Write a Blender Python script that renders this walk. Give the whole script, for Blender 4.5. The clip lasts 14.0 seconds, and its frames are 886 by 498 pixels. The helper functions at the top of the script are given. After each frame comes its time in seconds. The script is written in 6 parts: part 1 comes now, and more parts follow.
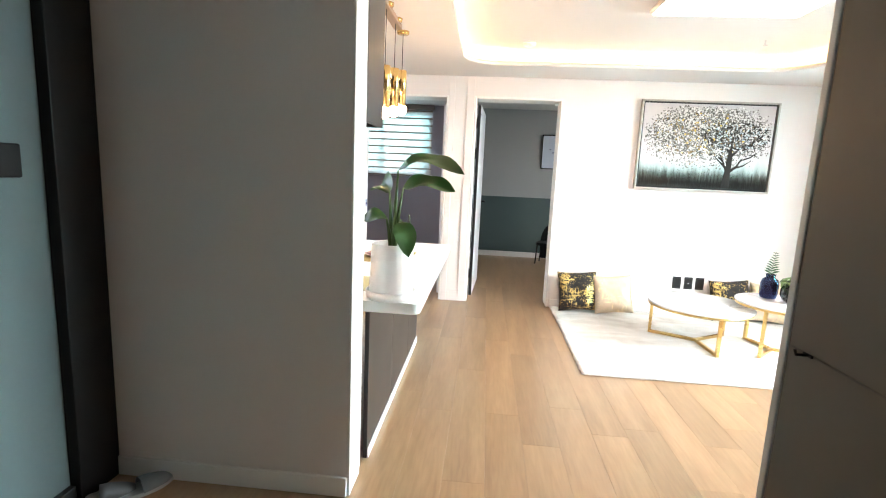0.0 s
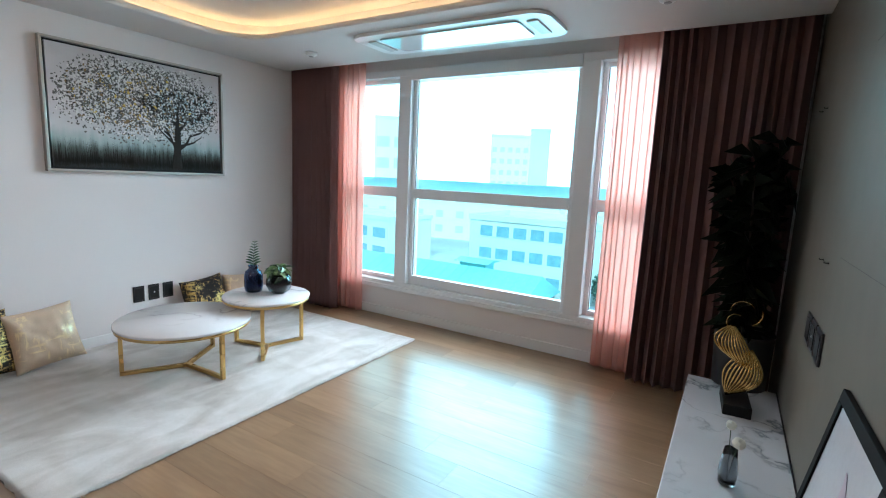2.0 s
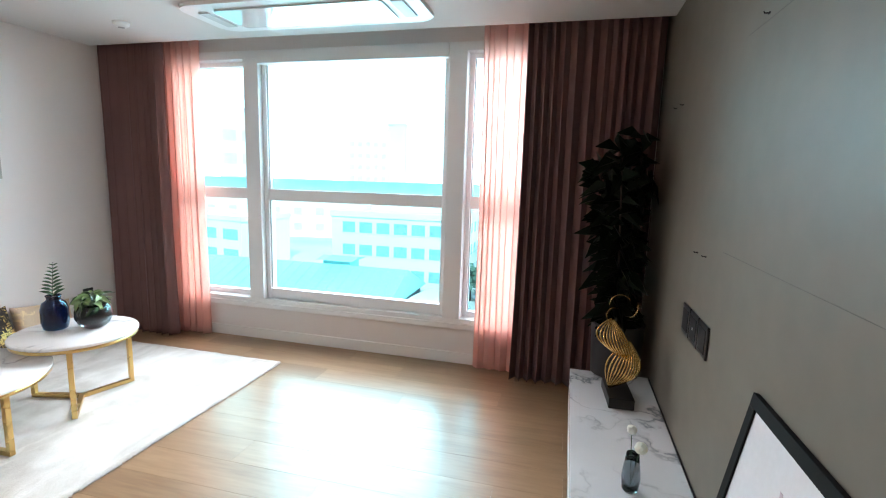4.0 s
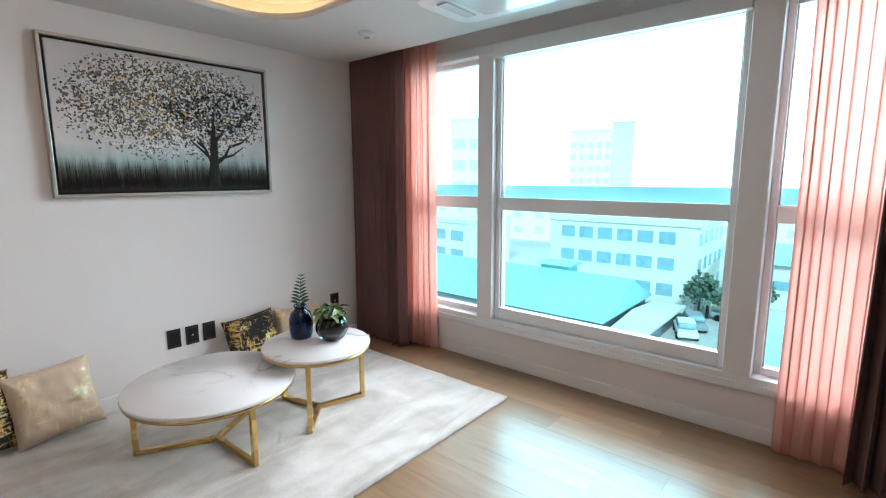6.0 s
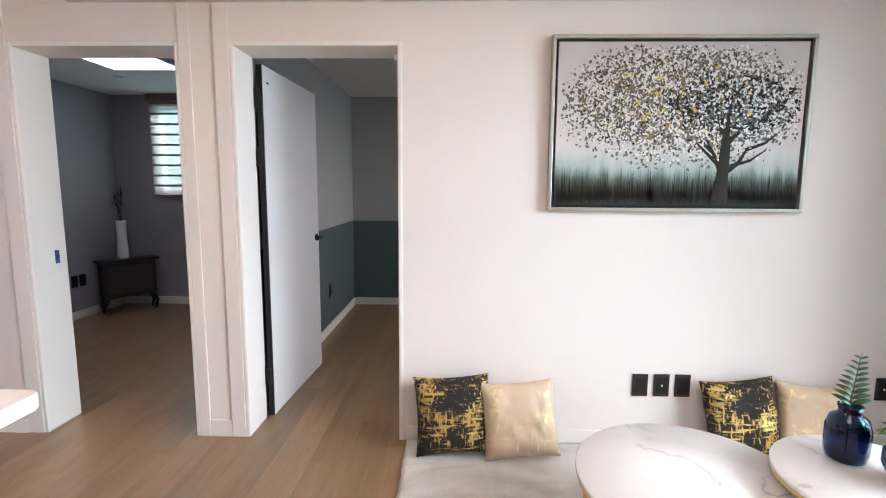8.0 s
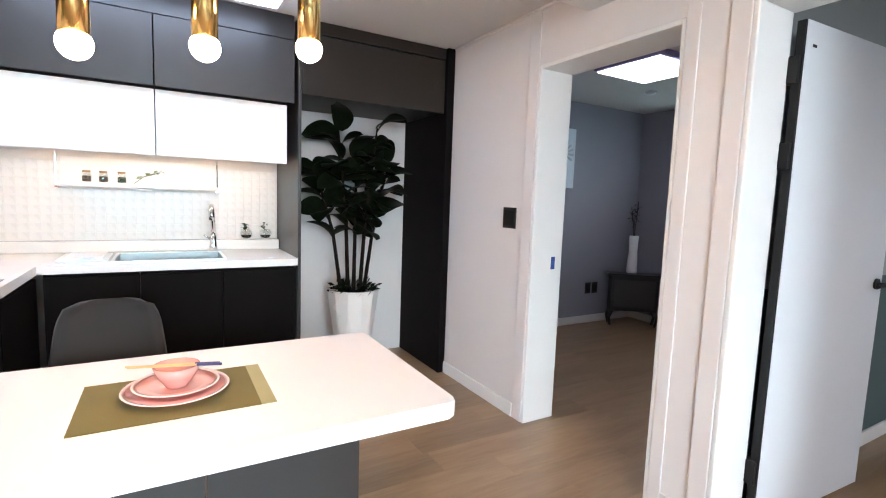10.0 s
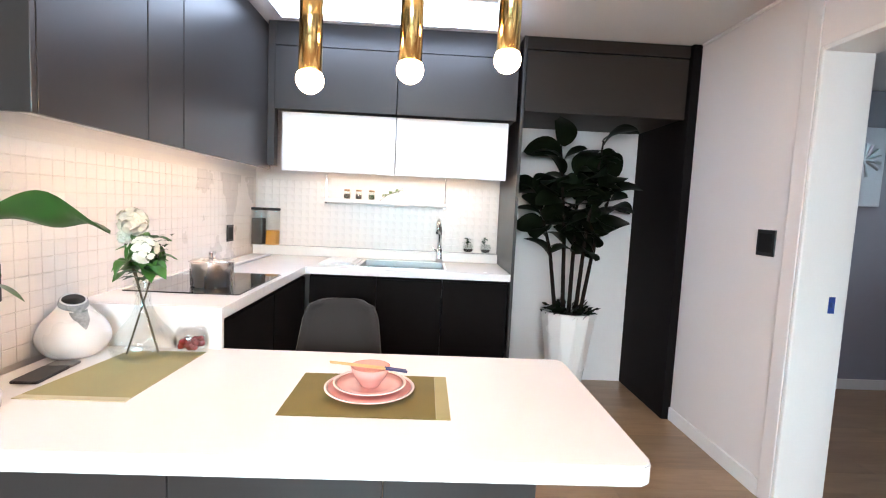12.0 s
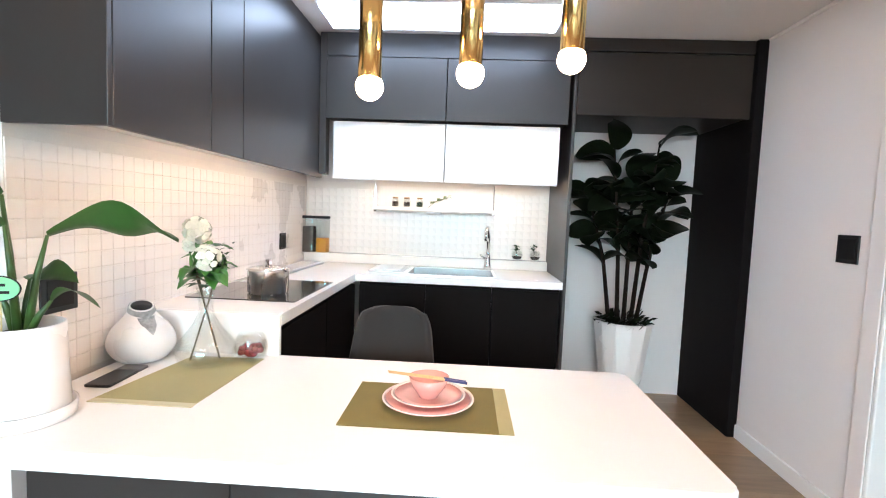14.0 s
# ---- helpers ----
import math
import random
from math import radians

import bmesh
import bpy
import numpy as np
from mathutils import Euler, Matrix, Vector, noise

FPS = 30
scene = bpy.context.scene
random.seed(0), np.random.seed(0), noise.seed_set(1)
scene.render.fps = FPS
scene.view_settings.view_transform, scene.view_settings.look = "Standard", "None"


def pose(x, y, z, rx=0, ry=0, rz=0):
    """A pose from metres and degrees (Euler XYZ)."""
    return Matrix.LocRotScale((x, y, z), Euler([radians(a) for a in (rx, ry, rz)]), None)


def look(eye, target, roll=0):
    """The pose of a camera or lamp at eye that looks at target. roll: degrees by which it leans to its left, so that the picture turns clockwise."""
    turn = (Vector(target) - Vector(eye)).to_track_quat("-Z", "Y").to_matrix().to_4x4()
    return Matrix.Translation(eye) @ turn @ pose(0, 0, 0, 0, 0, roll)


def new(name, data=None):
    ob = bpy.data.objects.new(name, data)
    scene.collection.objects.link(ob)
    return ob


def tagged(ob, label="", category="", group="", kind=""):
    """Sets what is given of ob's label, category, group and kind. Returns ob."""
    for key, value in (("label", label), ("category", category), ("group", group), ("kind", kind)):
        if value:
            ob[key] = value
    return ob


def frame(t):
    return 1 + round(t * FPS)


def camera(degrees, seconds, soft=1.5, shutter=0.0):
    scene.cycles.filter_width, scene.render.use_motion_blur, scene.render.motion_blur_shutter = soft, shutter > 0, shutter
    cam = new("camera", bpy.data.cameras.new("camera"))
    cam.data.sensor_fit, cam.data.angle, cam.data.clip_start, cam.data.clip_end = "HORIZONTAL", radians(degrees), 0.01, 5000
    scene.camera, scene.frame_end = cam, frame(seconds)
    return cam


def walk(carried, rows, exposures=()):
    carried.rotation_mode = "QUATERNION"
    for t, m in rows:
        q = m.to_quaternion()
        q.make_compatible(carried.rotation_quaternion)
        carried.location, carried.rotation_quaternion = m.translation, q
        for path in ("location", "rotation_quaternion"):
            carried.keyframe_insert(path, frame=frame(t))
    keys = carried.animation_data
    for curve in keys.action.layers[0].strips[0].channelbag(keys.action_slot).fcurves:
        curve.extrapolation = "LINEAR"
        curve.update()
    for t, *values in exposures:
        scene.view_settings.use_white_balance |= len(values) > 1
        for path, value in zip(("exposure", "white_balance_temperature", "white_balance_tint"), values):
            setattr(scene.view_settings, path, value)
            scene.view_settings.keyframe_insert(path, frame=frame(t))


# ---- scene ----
cam = camera(85.6, 14.0, soft=1.1)
PATH = [
    (0, (0.251, 0.102, 1.341), (0.087, 2.07, 1.029), 2.6),
    (0.5, (0.272, 0.435, 1.379), (0.614, 2.377, 1.046), 2.7),
    (1, (0.31, 0.776, 1.374), (1.164, 2.556, 1.055), 2.7),
    (1.5, (0.265, 1.065, 1.371), (1.585, 2.535, 1.059), 2.6),
    (2, (0.348, 1.198, 1.362), (2.044, 2.214, 1.062), 2.6),
    (2.5, (0.381, 1.321, 1.395), (2.281, 1.865, 1.086), 2.4),
    (2.7, (0.434, 1.316, 1.409), (2.351, 1.799, 1.1), 2.2),
    (4.8, (0.77, 1.477, 1.366), (2.672, 2.025, 1.075), 0.2),
    (5, (0.838, 1.504, 1.367), (2.692, 2.199, 1.079), 0.4),
    (5.5, (0.977, 1.62, 1.374), (2.677, 2.631, 1.08), 0.0),
    (6, (1.098, 1.796, 1.39), (2.604, 3.077, 1.09), -0.2),
    (6.5, (1.186, 1.955, 1.372), (2.485, 3.447, 1.083), -0.2),
    (7, (1.279, 2.13, 1.363), (2.237, 3.866, 1.102), 0.3),
    (7.5, (1.266, 2.366, 1.381), (1.722, 4.296, 1.124), 0.4),
    (8, (1.248, 2.587, 1.391), (1.194, 4.57, 1.139), 0.4),
    (8.5, (1.232, 2.769, 1.366), (0.7, 4.683, 1.133), 0.8),
    (9, (1.207, 2.932, 1.361), (0.192, 4.641, 1.145), 1.2),
    (9.2, (1.174, 2.999, 1.354), (-0.001, 4.603, 1.137), 1.4),
    (11.3, (1.082, 3.412, 1.345), (-0.905, 3.558, 1.17), 2.4),
    (11.5, (1.074, 3.414, 1.347), (-0.914, 3.544, 1.175), 2.3),
    (12, (1.031, 3.392, 1.345), (-0.96, 3.472, 1.172), 2.7),
    (12.5, (1.008, 3.38, 1.348), (-0.984, 3.423, 1.178), 3.3),
    (13, (0.993, 3.364, 1.338), (-1.001, 3.372, 1.181), 3.2),
    (13.5, (0.992, 3.35, 1.341), (-1.001, 3.294, 1.188), 2.7),
    (14, (0.992, 3.335, 1.341), (-1.0, 3.245, 1.19), 2.2),
]
EXPOSURES = [(0, 1.6, 6750, 15), (0.5, 1.55, 6750, 15), (0.8, 0.8, 6600, 15), (1.0, 0.22, 6200, 16), (1.5, -0.24, 5950, 14), (2.0, -0.24, 5950, 14), (2.5, 0.08, 6050, 15), (5, 0.35, 6500, 18), (5.5, 0.25, 6500, 18), (6, -0.2, 6500, 19), (6.5, -0.6, 6450, 19), (7, -0.36, 6450, 20), (7.5, 0.42, 6800, 24), (8.5, 0.74, 6750, 22), (9, 0.83, 6450, 20), (11.5, 0.98, 6500, 20), (14, 0.97, 6350, 17)]
walk(cam, [(t, look(eye, target, roll)) for t, eye, target, roll in PATH], EXPOSURES)

# ---- world, sun and large lights ----
world = bpy.data.worlds.new("sky")
scene.world = world
world.use_nodes = True
wn = world.node_tree
sky = wn.nodes.new("ShaderNodeTexSky")
sky.sky_type, sky.sun_disc = "NISHITA", False
sky.sun_elevation, sky.sun_rotation = radians(42), radians(250)
sky.air_density, sky.dust_density, sky.ozone_density = 1.2, 4.0, 1.0
wn.nodes["Background"].inputs["Strength"].default_value = 0.15
wn.links.new(sky.outputs[0], wn.nodes["Background"].inputs["Color"])
sun = new("sun", bpy.data.lights.new("sun", "SUN"))
sun.data.energy, sun.data.angle, sun.data.color = 5.0, radians(6), (1.0, 0.95, 0.88)
sun.matrix_world = look((-40, -15, 38), (0, 0, 0))


def area(name, eye, target, w, h, watts, colour):
    ob = new(name, bpy.data.lights.new(name, "AREA"))
    ob.data.shape, ob.data.size, ob.data.size_y = "RECTANGLE", w, h
    ob.data.energy, ob.data.color = watts, colour
    ob.matrix_world = look(eye, target)
    return ob


# daylight standing in the window's opening
area("window_daylight", (5.1, 2.95, 2.15), (1.4, 2.95, 0.0), 3.4, 2.2, 255, (0.88, 0.95, 1.0)).data.spread = radians(142)
area("bedroom_daylight", (-1.45, 8.32, 1.8), (-1.45, 5, 1.4), 1.4, 0.95, 8, (0.86, 0.93, 1.0))

area("study_daylight", (4.2, 6.9, 1.6), (0, 6.9, 1.2), 1.3, 1.1, 4.4, (0.48, 0.76, 1.0))

# ---- materials ----
MATS = {}


def nodes_of(name):
    m = bpy.data.materials.new(name)
    m.use_nodes = True
    nt = m.node_tree
    return m, nt, nt.nodes["Principled BSDF"]


def coords(nt, scale=(1, 1, 1), kind="Object"):
    tc, mp = nt.nodes.new("ShaderNodeTexCoord"), nt.nodes.new("ShaderNodeMapping")
    mp.inputs["Scale"].default_value = scale
    nt.links.new(tc.outputs[kind], mp.inputs[0])
    return mp.outputs[0]


def noise_node(nt, vec, scale, detail=4.0, distort=0.0):
    n = nt.nodes.new("ShaderNodeTexNoise")
    n.inputs["Scale"].default_value, n.inputs["Detail"].default_value, n.inputs["Distortion"].default_value = scale, detail, distort
    nt.links.new(vec, n.inputs["Vector"])
    return n.outputs["Fac"]


def ramp(nt, fac, stops):
    r = nt.nodes.new("ShaderNodeValToRGB")
    while len(r.color_ramp.elements) < len(stops):
        r.color_ramp.elements.new(0.5)
    for e, (p, c) in zip(r.color_ramp.elements, stops):
        e.position, e.color = p, (*c, 1)
    nt.links.new(fac, r.inputs[0])
    return r.outputs[0]


def mixc(nt, fac, a, b, mode="MIX"):
    m = nt.nodes.new("ShaderNodeMix")
    m.data_type, m.blend_type = "RGBA", mode
    for sock, v in ((m.inputs[0], fac), (m.inputs[6], a), (m.inputs[7], b)):
        if isinstance(v, (int, float)):
            sock.default_value = v
        elif isinstance(v, tuple):
            sock.default_value = (*v, 1)
        else:
            nt.links.new(v, sock)
    return m.outputs[2]


def bump(nt, bsdf, height, strength=0.2, dist=0.002):
    b = nt.nodes.new("ShaderNodeBump")
    b.inputs["Strength"].default_value, b.inputs["Distance"].default_value = strength, dist
    nt.links.new(height, b.inputs["Height"])
    nt.links.new(b.outputs[0], bsdf.inputs["Normal"])


def tone(c, k):
    return tuple(min(1.0, v * k) for v in c)


def surf(name, rgb, rough=0.5, metal=0.0, var=0.06, fine=60.0, coarse=1.6, bumpy=0.08, dist=0.001, coat=0.0, spec=0.5, stretch=(1, 1, 1)):
    """A painted, moulded or metal surface: fine grain over broad unevenness."""
    m, nt, b = nodes_of(name)
    v = coords(nt, stretch)
    f, c = noise_node(nt, v, fine, 3), noise_node(nt, v, coarse, 5)
    base = ramp(nt, c, [(0.3, tone(rgb, 1 - var)), (0.7, tone(rgb, 1 + var))])
    col = mixc(nt, 0.35, base, ramp(nt, f, [(0.3, tone(rgb, 1 - var)), (0.7, tone(rgb, 1 + var))]))
    nt.links.new(col, b.inputs["Base Color"])
    r = nt.nodes.new("ShaderNodeMapRange")
    r.inputs[3].default_value, r.inputs[4].default_value = max(0.02, rough - 0.07), min(1, rough + 0.07)
    nt.links.new(c, r.inputs[0])
    nt.links.new(r.outputs[0], b.inputs["Roughness"])
    b.inputs["Metallic"].default_value, b.inputs["Coat Weight"].default_value = metal, coat
    b.inputs["Specular IOR Level"].default_value = spec
    if bumpy:
        bump(nt, b, f, bumpy, dist)
    MATS[name] = m
    return m


def glassy(name, rgb, rough=0.02, ior=1.45):
    m, nt, b = nodes_of(name)
    b.inputs["Base Color"].default_value = (*rgb, 1)
    b.inputs["Transmission Weight"].default_value, b.inputs["Roughness"].default_value, b.inputs["IOR"].default_value = 1.0, rough, ior
    return m


def pane_glass(name, tint, ior=1.25):
    """Thin window glass: straight-through view with a faint reflection."""
    m, nt, b = nodes_of(name)
    out = nt.nodes["Material Output"]
    t, g, mx, fr = (nt.nodes.new("ShaderNode" + k) for k in ("BsdfTransparent", "BsdfGlossy", "MixShader", "Fresnel"))
    t.inputs[0].default_value = (*tint, 1)
    g.inputs["Roughness"].default_value = 0.01
    fr.inputs[0].default_value = ior
    if ior < 1.0:
        mx.inputs[0].default_value = ior
    else:
        nt.links.new(fr.outputs[0], mx.inputs[0])
    nt.links.new(t.outputs[0], mx.inputs[1])
    nt.links.new(g.outputs[0], mx.inputs[2])
    nt.links.new(mx.outputs[0], out.inputs[0])
    nt.nodes.remove(b)
    return m


def glow(name, rgb, strength):
    m, nt, b = nodes_of(name)
    b.inputs["Base Color"].default_value = (*rgb, 1)
    b.inputs["Emission Color"].default_value, b.inputs["Emission Strength"].default_value = (*rgb, 1), strength
    return m


def wood_floor():
    m, nt, b = nodes_of("oak_laminate")
    v = coords(nt, (9, 0.9, 9))
    info = nt.nodes.new("ShaderNodeObjectInfo")
    add = nt.nodes.new("ShaderNodeVectorMath")
    sc = nt.nodes.new("ShaderNodeVectorMath")
    sc.operation, sc.inputs[1].default_value = "SCALE", (0, 0, 0)
    comb = nt.nodes.new("ShaderNodeCombineXYZ")
    for k in range(3):
        nt.links.new(info.outputs["Random"], comb.inputs[k])
    nt.links.new(comb.outputs[0], sc.inputs[0])
    sc.inputs["Scale"].default_value = 37.0
    nt.links.new(v, add.inputs[0])
    nt.links.new(sc.outputs[0], add.inputs[1])
    g1 = noise_node(nt, add.outputs[0], 1.1, 6, 0.6)
    g2 = noise_node(nt, add.outputs[0], 7.0, 5, 0.3)
    c1 = ramp(nt, g1, [(0.28, (0.215, 0.125, 0.062)), (0.5, (0.31, 0.195, 0.105)), (0.75, (0.395, 0.26, 0.145))])
    c2 = ramp(nt, g2, [(0.35, (0.25, 0.15, 0.078)), (0.65, (0.37, 0.24, 0.135))])
    col = mixc(nt, 0.4, c1, c2)
    shade = ramp(nt, info.outputs["Random"], [(0.0, (0.82, 0.82, 0.82)), (1.0, (1.08, 1.06, 1.04))])
    col = mixc(nt, 1.0, col, shade, "MULTIPLY")
    nt.links.new(col, b.inputs["Base Color"])
    r = nt.nodes.new("ShaderNodeMapRange")
    r.inputs[3].default_value, r.inputs[4].default_value = 0.28, 0.38
    nt.links.new(g2, r.inputs[0])
    nt.links.new(r.outputs[0], b.inputs["Roughness"])
    bump(nt, b, g2, 0.05, 0.001)
    return m


def marble(name, base=(0.82, 0.81, 0.80), vein=(0.33, 0.32, 0.33), scale=1.6, rough=0.2, width=0.035):
    m, nt, b = nodes_of(name)
    v = coords(nt)
    warp = nt.nodes.new("ShaderNodeTexNoise")
    warp.inputs["Scale"].default_value, warp.inputs["Detail"].default_value = scale, 6
    nt.links.new(v, warp.inputs["Vector"])
    mixv = nt.nodes.new("ShaderNodeVectorMath")
    mixv.operation = "MULTIPLY_ADD"
    mixv.inputs[1].default_value = (0.9, 0.9, 0.9)
    nt.links.new(warp.outputs["Color"], mixv.inputs[0])
    nt.links.new(v, mixv.inputs[2])
    ridge = noise_node(nt, mixv.outputs[0], scale * 1.4, 3)
    sub = nt.nodes.new("ShaderNodeMath")
    sub.operation, sub.inputs[1].default_value = "SUBTRACT", 0.5
    ab = nt.nodes.new("ShaderNodeMath")
    ab.operation = "ABSOLUTE"
    nt.links.new(ridge, sub.inputs[0])
    nt.links.new(sub.outputs[0], ab.inputs[0])
    veins = ramp(nt, ab.outputs[0], [(0.0, vein), (width * 0.35, tone(base, 0.8)), (width, base)])
    mask = ramp(nt, noise_node(nt, v, scale * 0.9, 2), [(0.46, (0, 0, 0)), (0.6, (1, 1, 1))])
    cloud = ramp(nt, noise_node(nt, v, scale * 1.5, 6), [(0.3, tone(base, 0.93)), (0.7, tone(base, 1.04))])
    nt.links.new(mixc(nt, mask, cloud, veins), b.inputs["Base Color"])
    b.inputs["Roughness"].default_value, b.inputs["Coat Weight"].default_value = rough, 0.3
    return m


def cloth(name, rgb, rough=0.85, weave=420.0, var=0.12, sheer=0.0, foil=None):
    m, nt, b = nodes_of(name)
    v = coords(nt)
    w = noise_node(nt, v, weave, 2)
    c = noise_node(nt, v, 3.0, 5)
    col = mixc(nt, 0.5, ramp(nt, c, [(0.3, tone(rgb, 1 - var)), (0.7, tone(rgb, 1 + var))]), ramp(nt, w, [(0.3, tone(rgb, 1 - var)), (0.7, tone(rgb, 1 + var))]))
    b.inputs["Roughness"].default_value = rough
    b.inputs["Sheen Weight"].default_value = 0.0 if foil else 0.08
    if foil:
        gold, amount, sx, sy = foil
        a = noise_node(nt, coords(nt, (sx, sx, sy)), 1.0, 6, 0.2)
        d = noise_node(nt, coords(nt, (sy, sy, sx)), 1.0, 6, 0.2)
        big = noise_node(nt, v, 5.0, 3)
        s1 = nt.nodes.new("ShaderNodeMath")
        s1.operation = "MAXIMUM"
        nt.links.new(a, s1.inputs[0])
        nt.links.new(d, s1.inputs[1])
        s2 = nt.nodes.new("ShaderNodeMath")
        s2.operation = "MULTIPLY_ADD"
        s2.inputs[1].default_value, s2.inputs[2].default_value = 0.9, -0.22
        nt.links.new(big, s2.inputs[0])
        s3 = nt.nodes.new("ShaderNodeMath")
        s3.operation = "ADD"
        nt.links.new(s1.outputs[0], s3.inputs[0])
        nt.links.new(s2.outputs[0], s3.inputs[1])
        mask = ramp(nt, s3.outputs[0], [(amount, (0, 0, 0)), (amount + 0.12, (1, 1, 1))])
        col = mixc(nt, mask, col, gold)
        nt.links.new(mask, b.inputs["Metallic"])
        r = nt.nodes.new("ShaderNodeMapRange")
        r.inputs[3].default_value, r.inputs[4].default_value = rough, 0.33
        nt.links.new(mask, r.inputs[0])
        nt.links.new(r.outputs[0], b.inputs["Roughness"])
    nt.links.new(col, b.inputs["Base Color"])
    bump(nt, b, w, 0.25, 0.001)
    if sheer:
        out = nt.nodes["Material Output"]
        t, tl, m1, m2 = (nt.nodes.new("ShaderNode" + k) for k in ("BsdfTransparent", "BsdfTranslucent", "MixShader", "MixShader"))
        nt.links.new(col, tl.inputs[0])
        t.inputs[0].default_value = (1.0, 0.90, 0.87, 1)
        m1.inputs[0].default_value, m2.inputs[0].default_value = 0.6, sheer
        nt.links.new(b.outputs[0], m1.inputs[1])
        nt.links.new(tl.outputs[0], m1.inputs[2])
        nt.links.new(m1.outputs[0], m2.inputs[1])
        nt.links.new(t.outputs[0], m2.inputs[2])
        nt.links.new(m2.outputs[0], out.inputs[0])
    return m


def leafy(name, rgb, gloss=0.35):
    m, nt, b = nodes_of(name)
    v = coords(nt)
    info = nt.nodes.new("ShaderNodeNewGeometry")
    c = noise_node(nt, v, 14.0, 4)
    col = mixc(nt, 0.5, ramp(nt, c, [(0.3, tone(rgb, 0.7)), (0.7, tone(rgb, 1.3))]), ramp(nt, info.outputs["Random Per Island"], [(0, tone(rgb, 0.7)), (1, tone(rgb, 1.35))]))
    nt.links.new(col, b.inputs["Base Color"])
    b.inputs["Roughness"].default_value = gloss
    bump(nt, b, c, 0.2, 0.002)
    return m


WALL = surf("off_white_wallpaper", (0.755, 0.722, 0.705), 0.75, var=0.02, fine=180, bumpy=0.12)
WALL_GREY = surf("grey_violet_wallpaper", (0.30, 0.30, 0.345), 0.8, var=0.04, fine=160, bumpy=0.12)
WALL_PALE = surf("pale_grey_wallpaper", (0.36, 0.375, 0.37), 0.8, var=0.03, fine=160, bumpy=0.12)
WALL_GREEN = surf("dark_green_wallpaper", (0.075, 0.115, 0.115), 0.8, var=0.05, fine=160, bumpy=0.12)
STONE = surf("grey_stone_panel", (0.155, 0.139, 0.110), 0.5, spec=0.3, var=0.14, fine=9, coarse=1.3, bumpy=0.1, dist=0.002)
CEIL = surf("ceiling_paper", (0.68, 0.665, 0.65), 0.85, var=0.015, fine=220, bumpy=0.1)
TRIM = surf("white_lacquered_trim", (0.80, 0.79, 0.77), 0.42, var=0.02, fine=90, bumpy=0.03)
DOORW = surf("white_door_film", (0.74, 0.76, 0.79), 0.45, var=0.02, fine=120, bumpy=0.05)
VINYL = surf("white_window_vinyl", (0.78, 0.79, 0.80), 0.35, var=0.02, fine=70, bumpy=0.02)
GREYCAB = surf("dark_grey_cabinet_film", (0.038, 0.035, 0.034), 0.36, spec=0.35, var=0.05, fine=150, bumpy=0.05)
# grey film again, with the pendants' dim warm light put into its colour
GREYCAB_WARM_SHADE = surf("grey_film_warm_shade", (0.024, 0.019, 0.016), 0.45, spec=0.2, var=0.05, fine=150, bumpy=0.05)
BLACKCAB = surf("black_brown_cabinet_film", (0.006, 0.005, 0.005), 0.6, spec=0.06, var=0.08, fine=150, bumpy=0.05)
WHITECAB = surf("white_cabinet_film", (0.80, 0.79, 0.77), 0.35, var=0.02, fine=100, bumpy=0.02)
QUARTZ = surf("white_engineered_stone", (0.84, 0.83, 0.81), 0.25, var=0.03, fine=260, bumpy=0.02)
TILE = surf("white_glazed_tile", (0.83, 0.80, 0.77), 0.28, var=0.03, fine=14, coarse=3, bumpy=0.06, coat=0.1)
GROUT = surf("pale_grout", (0.78, 0.75, 0.71), 0.9, var=0.06, fine=200, bumpy=0.3)
BLACKM = surf("matt_black_metal", (0.009, 0.009, 0.009), 0.5, spec=0.3, var=0.1, fine=120, bumpy=0.04)
BLACKP = surf("satin_black_plate", (0.012, 0.012, 0.013), 0.3, var=0.1, fine=100, bumpy=0.02)
GOLD = surf("brushed_gold_metal", (0.66, 0.44, 0.17), 0.28, 1.0, var=0.06, fine=90, bumpy=0.05, stretch=(1, 1, 6))
BRASS = surf("polished_brass", (0.80, 0.55, 0.22), 0.16, 1.0, var=0.08, fine=60, bumpy=0.03)
STEEL = surf("brushed_steel", (0.70, 0.70, 0.69), 0.33, 1.0, var=0.06, fine=120, bumpy=0.05, stretch=(1, 1, 12))
CHROME = surf("chrome", (0.78, 0.78, 0.80), 0.07, 1.0, var=0.03, fine=30, bumpy=0)
CERAMIC = surf("white_ceramic", (0.82, 0.80, 0.78), 0.28, var=0.02, fine=50, bumpy=0.03)
BLACKGLASS = surf("black_hob_glass", (0.008, 0.008, 0.009), 0.06, var=0.1, fine=40, bumpy=0, coat=0.6)
WHITEP = surf("white_plastic", (0.80, 0.81, 0.82), 0.32, var=0.02, fine=80, bumpy=0.02)
SOIL = surf("dark_soil", (0.03, 0.022, 0.016), 0.95, var=0.4, fine=90, bumpy=0.8, dist=0.01)
DARKBARK = surf("dark_bark", (0.016, 0.011, 0.008), 0.85, spec=0.15, var=0.3, fine=40, bumpy=0.6, dist=0.004)
BARK = surf("brown_bark", (0.040, 0.027, 0.019), 0.85, var=0.3, fine=40, bumpy=0.6, dist=0.004)
GLASS = pane_glass("clear_glass", (0.975, 0.985, 0.98), 0.07)
BLUEGLASS = glassy("cobalt_blue_glass", (0.008, 0.065, 0.20))
SMOKE = glassy("smoky_grey_glass", (0.50, 0.55, 0.58))
PANE = pane_glass("window_pane", (0.64, 0.95, 1.0))
FLOORWOOD = wood_floor()
